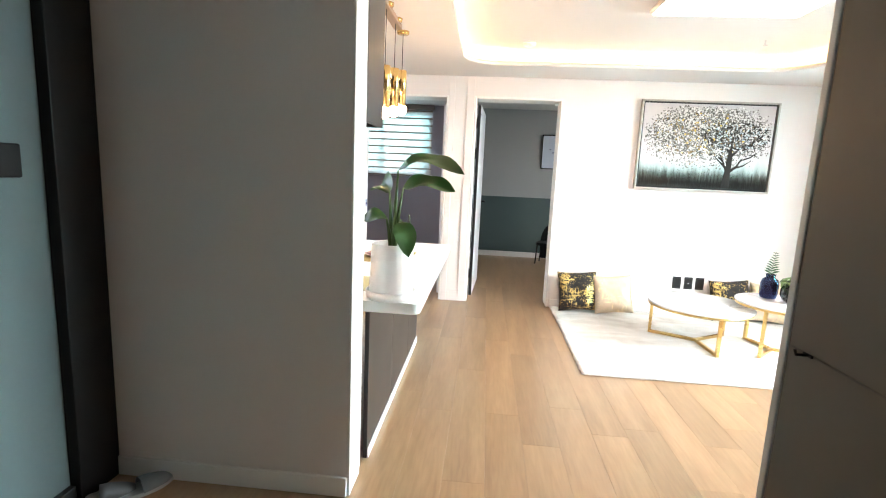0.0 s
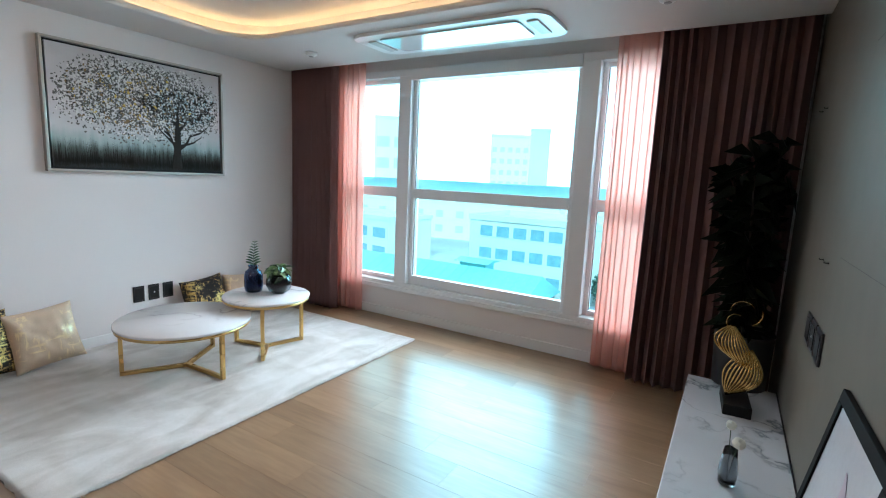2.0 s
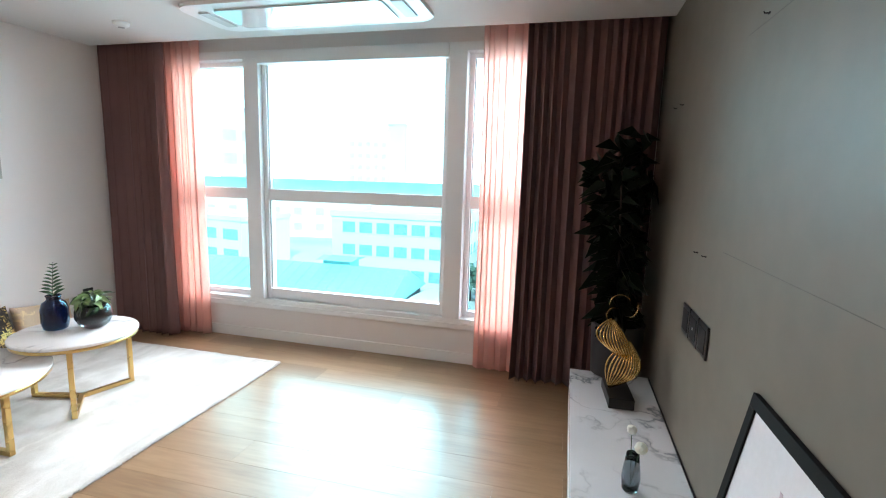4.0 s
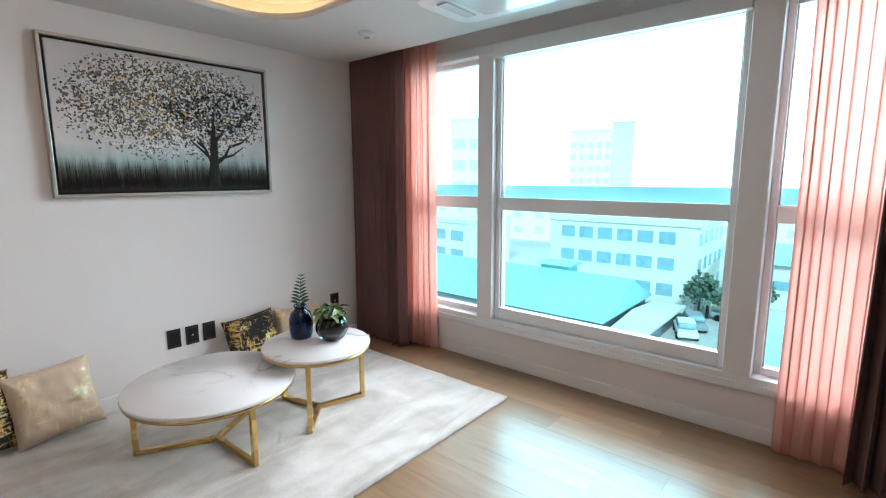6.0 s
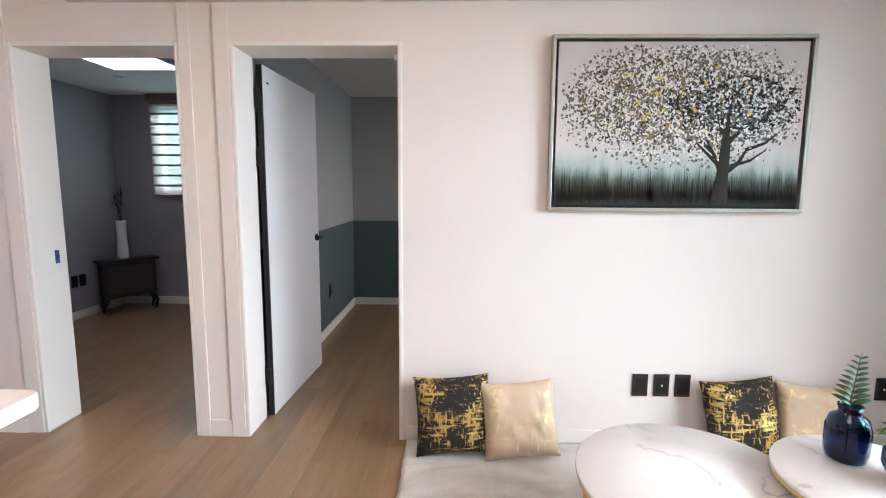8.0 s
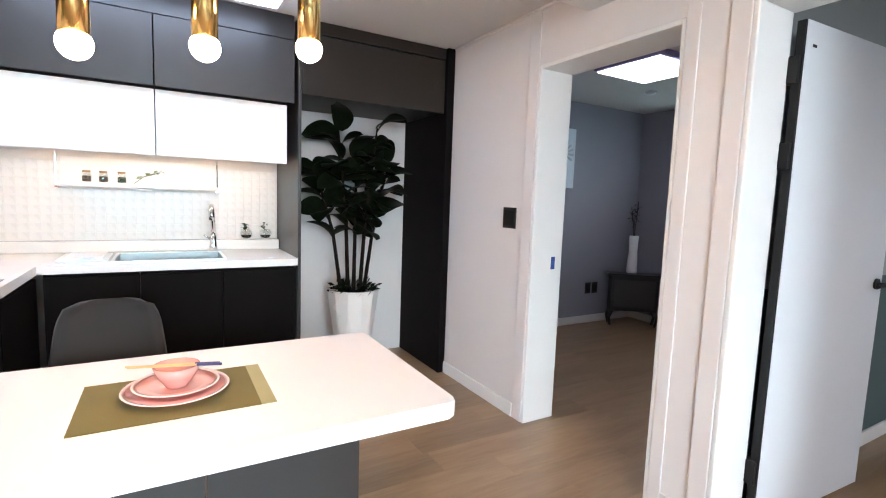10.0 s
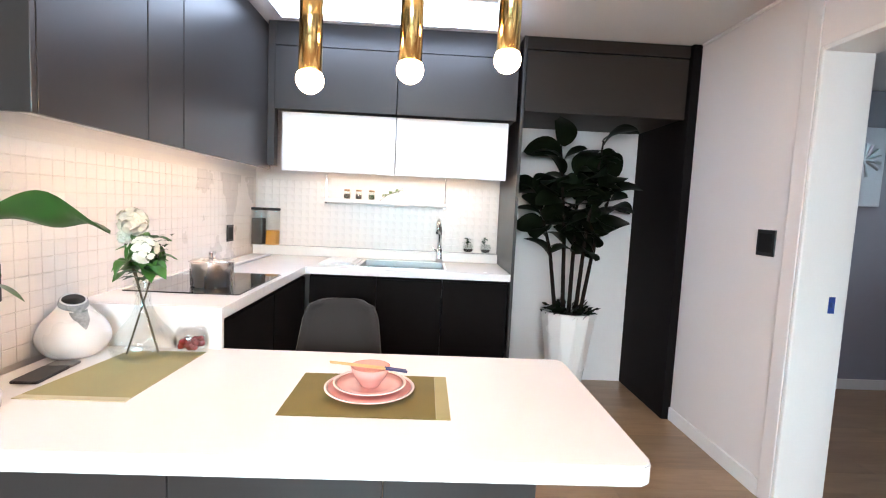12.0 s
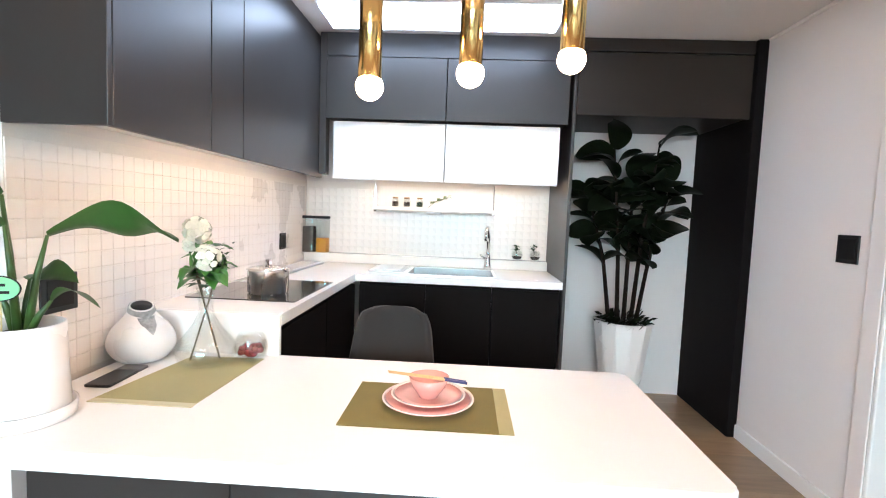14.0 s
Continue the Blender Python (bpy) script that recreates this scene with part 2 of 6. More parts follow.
FLOORWOOD.node_tree.nodes["Principled BSDF"].inputs["Specular IOR Level"].default_value = 0.95
MARBLE = marble("white_marble", vein=(0.2, 0.19, 0.2), width=0.065)
MARBLE2 = marble("grey_veined_marble", (0.74, 0.76, 0.77), (0.25, 0.28, 0.30), 2.2, 0.1, 0.05)
MAUVE = cloth("mauve_drape_cloth", (0.160, 0.082, 0.077), weave=600)
SHEER = cloth("salmon_voile", (0.92, 0.60, 0.53), weave=900, sheer=0.18)
BLACKGOLD = cloth("black_gold_foil_velvet", (0.012, 0.010, 0.009), foil=((0.66, 0.46, 0.16), 0.755, 16, 90))
BEIGEGOLD = cloth("beige_gold_foil_velvet", (0.60, 0.47, 0.34), foil=((0.80, 0.66, 0.42), 0.78, 9, 44))


def brushed_pile():
    """Short pile, lighter and darker where it was brushed either way."""
    m, nt, b = nodes_of("ivory_pile")
    patch = noise_node(nt, coords(nt, (1.8, 4.5, 1)), 1.0, 7, 1.0)
    patch2 = noise_node(nt, coords(nt, (5.0, 1.6, 1)), 1.0, 6, 0.8)
    fibre = noise_node(nt, coords(nt), 260, 3)
    c1 = ramp(nt, patch, [(0.36, (0.44, 0.40, 0.35)), (0.5, (0.69, 0.66, 0.61)), (0.63, (0.84, 0.82, 0.79))])
    c2 = ramp(nt, patch2, [(0.36, (0.55, 0.52, 0.47)), (0.62, (0.78, 0.77, 0.74))])
    c3 = ramp(nt, fibre, [(0.3, (0.62, 0.61, 0.58)), (0.7, (1, 1, 1))])
    nt.links.new(mixc(nt, 0.8, mixc(nt, 0.4, c1, c2), c3, "MULTIPLY"), b.inputs["Base Color"])
    b.inputs["Roughness"].default_value, b.inputs["Sheen Weight"].default_value = 0.9, 0.25
    bump(nt, b, fibre, 0.6, 0.004)
    return m


RUG = brushed_pile()
OLIVE = cloth("olive_woven_mat", (0.15, 0.115, 0.012), weave=300, var=0.25)
OLIVE_PALE = cloth("pale_olive_woven_mat", (0.33, 0.30, 0.13), weave=300, var=0.2)
PINK = surf("pink_glazed_ceramic", (0.76, 0.36, 0.31), 0.16, var=0.06, fine=30, bumpy=0.02, coat=0.5)
LEAF = leafy("dark_green_leaf", (0.013, 0.046, 0.010), 0.32)
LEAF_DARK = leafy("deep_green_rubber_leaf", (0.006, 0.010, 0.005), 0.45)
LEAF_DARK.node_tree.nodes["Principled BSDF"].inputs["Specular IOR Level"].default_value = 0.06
LEAF_PALE = leafy("variegated_leaf", (0.22, 0.32, 0.13))
PETAL = surf("white_petal", (0.80, 0.82, 0.72), 0.6, var=0.05, fine=60, bumpy=0.2)
LED_WARM = glow("warm_led", (1.0, 0.68, 0.33), 12.0)
LED_UNDER = glow("warm_strip_led", (1.0, 0.76, 0.52), 11.5)
LED_COOL = glow("cool_led_panel", (0.60, 0.78, 1.0), 8.5)
BULB = glow("warm_bulb", (1.0, 0.62, 0.32), 78.0)

# ---- mesh helpers ----


def box(bm, x0, x1, y0, y1, z0, z1, bevel=0.0, seg=2):
    m = Matrix.Translation(((x0 + x1) / 2, (y0 + y1) / 2, (z0 + z1) / 2)) @ Matrix.Diagonal((abs(x1 - x0), abs(y1 - y0), abs(z1 - z0), 1))
    vs = bmesh.ops.create_cube(bm, size=1, matrix=m)["verts"]
    if bevel:
        es = {e for v in vs for e in v.link_edges}
        bmesh.ops.bevel(bm, geom=list(es), offset=bevel, segments=seg, affect="EDGES", profile=0.5)
    return bm


def cuboid(x0, x1, y0, y1, z0, z1, bevel=0.0, seg=2):
    return box(bmesh.new(), x0, x1, y0, y1, z0, z1, bevel, seg)


def lathe(profile, steps=40, bm=None, centre=(0, 0, 0)):
    """Turns (radius, height) points about z."""
    bm = bm or bmesh.new()
    rings = []
    for r, z in profile:
        if r < 1e-5:
            rings.append([bm.verts.new((centre[0], centre[1], centre[2] + z))])
        else:
            rings.append([bm.verts.new((centre[0] + r * math.cos(2 * math.pi * k / steps), centre[1] + r * math.sin(2 * math.pi * k / steps), centre[2] + z)) for k in range(steps)])
    for a, b in zip(rings, rings[1:]):
        for k in range(steps):
            q = [a[k % len(a)], a[(k + 1) % len(a)], b[(k + 1) % len(b)], b[k % len(b)]]
            q = list(dict.fromkeys(q))
            if len(q) > 2:
                bm.faces.new(q)
    bmesh.ops.recalc_face_normals(bm, faces=bm.faces)
    return bm


def spline(profile, n=4):
    """More points along a turned profile, rounded between the given ones."""
    p = [Vector(q) for q in profile]
    out = []
    for i in range(len(p) - 1):
        a, b, c, d = p[max(i - 1, 0)], p[i], p[i + 1], p[min(i + 2, len(p) - 1)]
        for k in range(n):
            t = k / n
            q = 0.5 * (2 * b + (c - a) * t + (2 * a - 5 * b + 4 * c - d) * t * t + (3 * b - a - 3 * c + d) * t ** 3)
            out.append((max(q.x, 0.0), q.y))
    return out + [tuple(profile[-1])]


def tube(points, radius, steps=8, bm=None):
    """A round bar along points; radius may be one number or one for each point."""
    bm = bm or bmesh.new()
    pts = [Vector(p) for p in points]
    rad = radius if isinstance(radius, (list, tuple)) else [radius] * len(pts)
    rings, up = [], None
    for i, p in enumerate(pts):
        d = (pts[min(i + 1, len(pts) - 1)] - pts[max(i - 1, 0)]).normalized()
        side = d.cross(Vector((0.31, 0.17, 0.93))).normalized() if up is None else (up - d * up.dot(d)).normalized()
        up = side
        other = d.cross(side)
        rings.append([bm.verts.new(p + rad[i] * (math.cos(2 * math.pi * k / steps) * side + math.sin(2 * math.pi * k / steps) * other)) for k in range(steps)])
    for a, b in zip(rings, rings[1:]):
        for k in range(steps):
            bm.faces.new((a[k], a[(k + 1) % steps], b[(k + 1) % steps], b[k]))
    bm.faces.new(rings[0])
    bm.faces.new(rings[-1][::-1])
    bmesh.ops.recalc_face_normals(bm, faces=bm.faces)
    return bm


def rounded(x0, x1, y0, y1, r, n=8):
    pts = []
    for cx, cy, a in ((x1 - r, y1 - r, 0), (x0 + r, y1 - r, 90), (x0 + r, y0 + r, 180), (x1 - r, y0 + r, 270)):
        for k in range(n + 1):
            t = radians(a + 90 * k / n)
            pts.append((cx + r * math.cos(t), cy + r * math.sin(t)))
    return pts


def slab(outline, z0, z1, bm=None, bevel=0.0):
    bm = bm or bmesh.new()
    lo = [bm.verts.new((x, y, z0)) for x, y in outline]
    hi = [bm.verts.new((x, y, z1)) for x, y in outline]
    n = len(lo)
    top, bot = bm.faces.new(hi), bm.faces.new(lo[::-1])
    for k in range(n):
        bm.faces.new((lo[k], lo[(k + 1) % n], hi[(k + 1) % n], hi[k]))
    if bevel:
        bmesh.ops.bevel(bm, geom=list(top.edges) + list(bot.edges), offset=bevel, segments=2, affect="EDGES")
    return bm


def leaf_mesh(length, width, droop=0.3, fold=0.15, n=7, wave=0.0, blunt=0.75):
    """A pointed blade along +x from the origin, drooping downwards."""
    bm = bmesh.new()
    rows = []
    for i in range(n + 1):
        t = i / n
        w = width / 2 * (math.sin(math.pi * min(1.0, t * 0.97 + 0.03)) ** blunt)
        x, z = length * t * (1 - 0.15 * droop * t), -droop * length * t * t + 0.12 * length * math.sin(math.pi * t)
        ripple = wave * width * math.sin(9 * t)
        rows.append([bm.verts.new((x, y, z + abs(y) * fold * 2 + (ripple * (1 if y > 0 else -0.7) if y else 0))) for y in (-w, -w / 2, 0, w / 2, w)])
    for a, b in zip(rows, rows[1:]):
        for k in range(4):
            bm.faces.new((a[k], a[k + 1], b[k + 1], b[k]))
    return bm


def smooth(bm, angle=True):
    for f in bm.faces:
        f.smooth = True
    return bm


def mesh_of(name, bm, material):
    me = bpy.data.meshes.new(name)
    bm.to_mesh(me)
    bm.free()
    me.materials.append(material)
    return me


def part(name, bm, material, parent, label=""):
    ob = new(name, mesh_of(name, bm, material))
    ob.parent = parent
    if label:
        tagged(ob, label)
    return ob


def thing(name, x, y, z, label, category, group="", turn=0.0):
    ob = new(name)
    ob.empty_display_size = 0.05
    ob.matrix_world = pose(x, y, z, 0, 0, turn)
    return tagged(ob, label, category, group)


def single(name, bm, material, x, y, z, label, category, group="", turn=0.0):
    ob = new(name, mesh_of(name, bm, material))
    ob.matrix_world = pose(x, y, z, 0, 0, turn)
    return tagged(ob, label, category, group)


def structure(name, bm, material, label="", parent=None):
    ob = new(name, mesh_of(name, bm, material))
    if parent:
        ob.parent = parent
    else:
        tagged(ob, label, kind="structure")
    return ob


# ---- structure ----
XW, XE, YN, YS = -2.72, 3.96, 5.09, -1.5
XP = 3.71  # edge of the ceiling before the curtain pocket
ZL, ZK = 2.31, 2.44

structure("floor", cuboid(XW - 0.1, XE + 0.35, YS - 0.15, 8.5, -0.25, -0.008), GROUT, "oak laminate floor of the whole flat")


def wall_y(name, y0, y1, x0, x1, holes, mat, label, top=2.75):
    """A wall along x with openings (x0, x1, z0, z1)."""
    bm, x = bmesh.new(), x0
    for a, b, lo, hi in sorted(holes):
        box(bm, x, a, y0, y1, -0.01, top)
        if lo > 0:
            box(bm, a, b, y0, y1, -0.01, lo)
        box(bm, a, b, y0, y1, hi, top)
        x = b
    box(bm, x, x1, y0, y1, -0.01, top)
    return structure(name, bm, mat, label)


D1, D2, DTOP = (-1.068, -0.174), (0.088, 0.966), 2.12
wall_y("wall_north", YN, YN + 0.1, XW, XE + 0.3, [(*D1, 0, DTOP), (*D2, 0, DTOP)], WALL, "off-white papered wall with two doorways")
wall_y("wall_bedroom_side", YN + 0.1, YN + 0.22, XW, -0.03, [(*D1, 0, DTOP)], WALL_GREY, "grey papered room side of the wall")
wall_y("wall_study_side", YN + 0.1, YN + 0.22, -0.03, XE + 0.3, [(*D2, 0, DTOP)], WALL_PALE, "pale grey room side of the wall")
# window wall with one wide opening
WY0, WY1, WZ0, WZ1 = 1.52, 4.58, 0.30, 2.285
bm = cuboid(XE, XE + 0.3, YS, WY0, -0.01, 2.75)
box(bm, XE, XE + 0.3, WY1, 6.2, -0.01, 2.75)
box(bm, XE, XE + 0.3, 7.6, 8.5, -0.01, 2.75)
box(bm, XE, XE + 0.3, 6.2, 7.6, -0.01, 1.0)
box(bm, XE, XE + 0.3, 6.2, 7.6, 2.2, 2.75)
box(bm, XE, XE + 0.3, WY0, WY1, -0.01, WZ0)
box(bm, XE, XE + 0.3, WY0, WY1, WZ1, 2.75)
structure("wall_window", bm, WALL, "off-white wall round the wide window")
structure("wall_television", cuboid(0.76, XE, 0.60, 0.87, -0.01, 2.75), STONE, "grey stone-look panelled feature wall")
structure("wall_entrance_side", cuboid(0.70, 0.95, YS, 0.60, -0.01, 2.75), STONE, "grey stone-look panelling beside the entrance")
structure("wall_entrance_panel", cuboid(0.70, 0.76, 0.60, 0.807, -0.01, 2.75), STONE, "grey stone-look panelling beside the entrance")
structure("trim_feature_wall", cuboid(0.698, 0.76, 0.809, 0.825, 0, 2.75, 0.003), TRIM, "white corner bead of the feature wall")
structure("wall_foyer", cuboid(-1.25, -0.252, 1.87, 2.08, -0.01, 2.75), WALL, "beige papered wall between foyer and kitchen")
structure("trim_foyer", cuboid(-0.252, -0.240, 1.868, 2.025, 0, 2.75, 0.003), TRIM, "white end panel of the foyer wall")
structure("wall_kitchen_south", cuboid(XW, -1.25, 1.94, 2.08, -0.01, 2.75), WALL, "kitchen wall behind the hob")
bm = cuboid(XW - 0.15, XW, YS, 8.5, -0.01, 2.75)
structure("wall_west", bm, WALL, "off-white wall behind the sink and the niche")
structure("wall_west_bedroom", cuboid(XW, XW + 0.01, YN + 0.22, 8.1, 0, 2.75), WALL_GREY, "grey violet papered bedroom wall")
structure("wall_foyer_south", cuboid(XW - 0.15, XE + 0.3, YS - 0.15, YS, -0.01, 2.75), WALL, "plain wall behind the entrance")
structure("wall_foyer_west", cuboid(XW, XW + 0.1, YS, 1.94, -0.01, 2.75), WALL, "plain wall behind the glass door")
# rooms beyond
BX0, BX1, BZ0, BZ1 = -2.22, -0.69, 1.30, 2.30
wall_y("wall_bedroom_north", 8.1, 8.3, XW, -0.03, [(BX0, BX1, BZ0, BZ1)], WALL_GREY, "grey violet papered wall with a window")
structure("wall_bedroom_east", cuboid(-0.1, -0.03, YN + 0.22, 8.1, -0.01, 2.75), WALL_GREY, "grey violet papered wall")
bm = cuboid(-0.03, 0.03, YN + 0.22, 8.3, 1.005, 2.75)
structure("wall_study_west", bm, WALL_PALE, "pale grey upper half of the wall")
structure("wall_study_west_dado", cuboid(-0.03, 0.034, YN + 0.22, 8.3, -0.01, 1.005), WALL_GREEN, "dark green lower half of the wall")
structure("wall_study_north", cuboid(0.034, XE, 8.2, 8.3, 1.005, 2.75), WALL_PALE, "pale grey upper half of the wall")
structure("wall_study_north_dado", cuboid(0.034, XE, 8.196, 8.3, -0.01, 1.005), WALL_GREEN, "dark green lower half of the wall")

# ceilings
bm = bmesh.new()
box(bm, XW, -0.72, YS, YN, ZK, 2.75)
structure("ceiling_kitchen", bm, CEIL, "white papered kitchen ceiling")
structure("ceiling_bedroom", cuboid(XW, -0.03, YN + 0.22, 8.1, 2.42, 2.75), CEIL, "white bedroom ceiling")
structure("ceiling_study", cuboid(0.03, XE, YN + 0.22, 8.2, 2.42, 2.75), CEIL, "white study ceiling")
CX0, CX1, CY0, CY1 = 0.0, 2.85, 1.75, 4.57


def ring_slab(outer, inner, z0, z1):
    """A plate with a hole: outer and inner outlines with as many points, butted point to point."""
    bm = bmesh.new()
    rows = [[bm.verts.new((x, y, z)) for x, y in o] for o, z in ((outer, z0), (inner, z0), (inner, z1), (outer, z1))]
    n = len(outer)
    for a, b in zip(rows, rows[1:] + rows[:1]):
        for k in range(n):
            bm.faces.new((a[k], a[(k + 1) % n], b[(k + 1) % n], b[k]))
    bmesh.ops.recalc_face_normals(bm, faces=bm.faces)
    return bm


hole = rounded(CX0, CX1, CY0, CY1, 0.32, 12)


def stretched(pts, x0, x1, y0, y1):
    """Pushes the hole's points out to a rectangle."""
    cx, cy = (CX0 + CX1) / 2, (CY0 + CY1) / 2
    out = []
    for x, y in pts:
        out.append((min(max(x + (x - cx) * 9, x0), x1) if abs(x - cx) > (CX1 - CX0) / 2 - 0.33 else x, min(max(y + (y - cy) * 9, y0), y1) if abs(y - cy) > (CY1 - CY0) / 2 - 0.33 else y))
    return out


structure("ceiling", smooth(ring_slab(stretched(hole, -0.72, XP, YS, YN), hole, ZL, ZL + 0.035), False), CEIL, "white living-room ceiling with a rounded light cove")
for f in bpy.data.objects["ceiling"].data.polygons:
    f.use_smooth = abs(f.normal.z) < 0.5
big = rounded(CX0 - 0.16, CX1 + 0.16, CY0 - 0.16, CY1 + 0.16, 0.46, 12)
wide = stretched(hole, -0.72, XP, YS, YN)
structure("ceiling_cove_wall", ring_slab(wide, big, ZL + 0.035, 2.45), CEIL, "white wall of the light cove")
structure("ceiling_cove", cuboid(-0.72, XE, YS, YN, 2.45, 2.75), CEIL, "white ceiling inside the cove")
led = rounded(CX0 - 0.10, CX1 + 0.10, CY0 - 0.10, CY1 + 0.10, 0.40, 10)
ob = single("led_strip", tube([(x, y, 0.0) for x, y in led + led[:1]], 0.008, 6), LED_WARM, 0, 0, ZL + 0.046, "warm LED strip hidden in the ceiling cove", "light strip")

# baseboards
BH = 0.085


def board(x0, x1, y0, y1, name="baseboard"):
    structure(name, cuboid(x0, x1, y0, y1, 0, BH, 0.003), TRIM, "white painted baseboard")


board(D2[1] + 0.02, XE, YN - 0.014, YN)
board(-2.03, D1[0] - 0.089, YN - 0.014, YN)
board(XE - 0.014, XE, 0.87, YN - 0.014)
board(-1.25, -0.252, 1.856, 1.87)
board(-0.01 + XW + 0.01, XW + 0.024, YN + 0.22, 8.1)
board(XW + 0.024, -0.1, 8.086, 8.1)
board(0.034, 0.048, YN + 0.9, 8.18)
board(0.048, XE, 8.182, 8.196)

# door linings and casings of the two doorways
for n, (a, b) in enumerate((D1, D2), 1):
    fr = structure("door_%d" % n, cuboid(a - 0.001, a + 0.022, YN - 0.007, YN + 0.232, 0, DTOP, 0.006), TRIM, "white door lining with a plain casing")
    part("jamb", cuboid(b - 0.022, b + 0.001, YN - 0.007, YN + 0.232, 0, DTOP, 0.006), TRIM, fr)
    part("head", cuboid(a + 0.022, b - 0.022, YN - 0.007, YN + 0.232, DTOP - 0.022, DTOP + 0.001, 0.004), TRIM, fr)
    part("casing", cuboid(a - 0.001, b + 0.001, YN - 0.005, YN - 0.001, DTOP + 0.001, DTOP + 0.05, 0.001), WALL, fr)
# flat casing boards beside the doorways, with a sunk panel on the post between them
for x0, x1, z0, z1 in ((D1[0] - 0.088, D1[0] - 0.001, 0, ZK - 0.004), (D1[1] + 0.001, D1[1] + 0.062, 0, ZL - 0.004), (D2[0] - 0.08, D2[0] - 0.001, 0, ZL - 0.004), (D1[1] + 0.0625, D2[0] - 0.0805, 0, 0.10)):
    structure("trim_casing", cuboid(x0, x1, YN - 0.010, YN - 0.001, z0, z1, 0.004), WALL, "white flat casing board beside the doorways")

# wide window: outer frame, two posts, transoms, sashes, panes
bm = cuboid(XE - 0.02, XE + 0.16, WY0, WY1, WZ0, WZ0 + 0.045, 0.004)
box(bm, XE - 0.02, XE + 0.16, WY0, WY1, WZ1 - 0.06, WZ1, 0.004)
box(bm, XE - 0.02, XE + 0.16, WY0, WY0 + 0.06, WZ0 + 0.045, WZ1 - 0.06, 0.004)
box(bm, XE - 0.02, XE + 0.16, WY1 - 0.06, WY1, WZ0 + 0.045, WZ1 - 0.06, 0.004)
win = structure("window_1", bm, VINYL, "wide white vinyl window with a fixed middle pane and two side sashes")
M1, M2 = (2.11, 2.24), (3.745, 3.875)
for a, b in (M1, M2):
    part("mullion", cuboid(XE - 0.03, XE + 0.16, a, b, WZ0 + 0.045, WZ1 - 0.06, 0.005), VINYL, win)
RAIL = surf("grey_blue_railing", (0.50, 0.55, 0.58), 0.5)
for k, (a, b) in enumerate(((WY0 + 0.06, M1[0]), (M1[1], M2[0]), (M2[1], WY1 - 0.06))):
    xg = XE + (0.05 if k == 1 else 0.09)
    w = 0.035
    z0, z1 = WZ0 + 0.045, WZ1 - 0.06
    lo, hi = (0.085, 0.04) if k == 1 else (0.04, 0.035)
    for y0, y1, u0, u1 in ((a, a + w, z0, z1), (b - w, b, z0, z1), (a + w, b - w, z0, z0 + lo), (a + w, b - w, z1 - hi, z1)):
        part("sash", cuboid(xg - 0.03, xg + 0.03, y0, y1, u0, u1, 0.004), VINYL, win)
    for y0, y1, u0, u1 in ((a + w, a + w + 0.008, z0 + lo, z1 - hi), (b - w - 0.008, b - w, z0 + lo, z1 - hi)):
        part("gasket", cuboid(xg - 0.012, xg + 0.012, y0, y1, u0, u1), RAIL, win, "grey glazing gasket")
    part("transom", cuboid(xg - 0.03, xg + 0.03, a + w, b - w, 1.15, 1.24, 0.004), VINYL, win)
    part("railing_bar", cuboid(xg + 0.09, xg + 0.13, a, b, 1.235, 1.325, 0.004), RAIL, win, "grey-blue safety rail outside the glass")
    for u0, u1 in ((z0 + lo, 1.15), (1.24, z1 - hi)):
        p = part("pane", cuboid(xg - 0.003, xg + 0.003, a + w, b - w, u0, u1), PANE, win)
        p.visible_shadow = False
part("window_sill", cuboid(XE - 0.035, XE - 0.02, WY0 - 0.03, WY1 + 0.03, WZ0 - 0.03, WZ0 + 0.012, 0.004), VINYL, win)
part("head_rail", cuboid(XE - 0.04, XE + 0.015, M1[1] + 0.002, M2[0] - 0.002, WZ1 - 0.10, WZ1 - 0.004, 0.006), VINYL, win, "slim roller-screen casing")

# bedroom window
win2 = structure("window_2", cuboid(BX0, BX1, 8.12, 8.22, BZ0, BZ0 + 0.05, 0.004), VINYL, "small white bedroom window behind a striped blind")
for a, b, u0, u1 in ((BX0, BX1, BZ1 - 0.05, BZ1), (BX0, BX0 + 0.05, BZ0 + 0.05, BZ1 - 0.05), (BX1 - 0.05, BX1, BZ0 + 0.05, BZ1 - 0.05), (-1.49, -1.42, BZ0 + 0.05, BZ1 - 0.05)):
    part("window_frame", cuboid(a, b, 8.12, 8.22, u0, u1, 0.004), VINYL, win2)
for a, b in ((BX0 + 0.05, -1.49), (-1.42, BX1 - 0.05)):
    p = part("pane", cuboid(a, b, 8.167, 8.173, BZ0 + 0.05, BZ1 - 0.05), PANE, win2)
    p.visible_shadow = False
part("window_sill", cuboid(BX0 - 0.03, BX1 + 0.03, 8.06, 8.099, BZ0 - 0.03, BZ0, 0.004), VINYL, win2)

# ---- outside: street, roofs and buildings below the flat ----
GZ = -13.0
ASPHALT = surf("pale_concrete_yard", (0.48, 0.48, 0.46), 0.9, var=0.2, fine=2.0, coarse=0.08, bumpy=0.1)
TEAL = surf("teal_sheet_roof", (0.30, 0.70, 0.72), 0.5, var=0.12, fine=3.0, coarse=0.2, bumpy=0.1)
RENDERW = surf("white_render", (0.72, 0.72, 0.70), 0.85, var=0.06, fine=4.0, coarse=0.15, bumpy=0.1)
# distance haze is mixed into these wall and window colours, paler when farther
FARWALL = surf("haze_tinted_concrete", (0.84, 0.87, 0.87), 0.9, var=0.05, fine=1.0, coarse=0.05, bumpy=0)
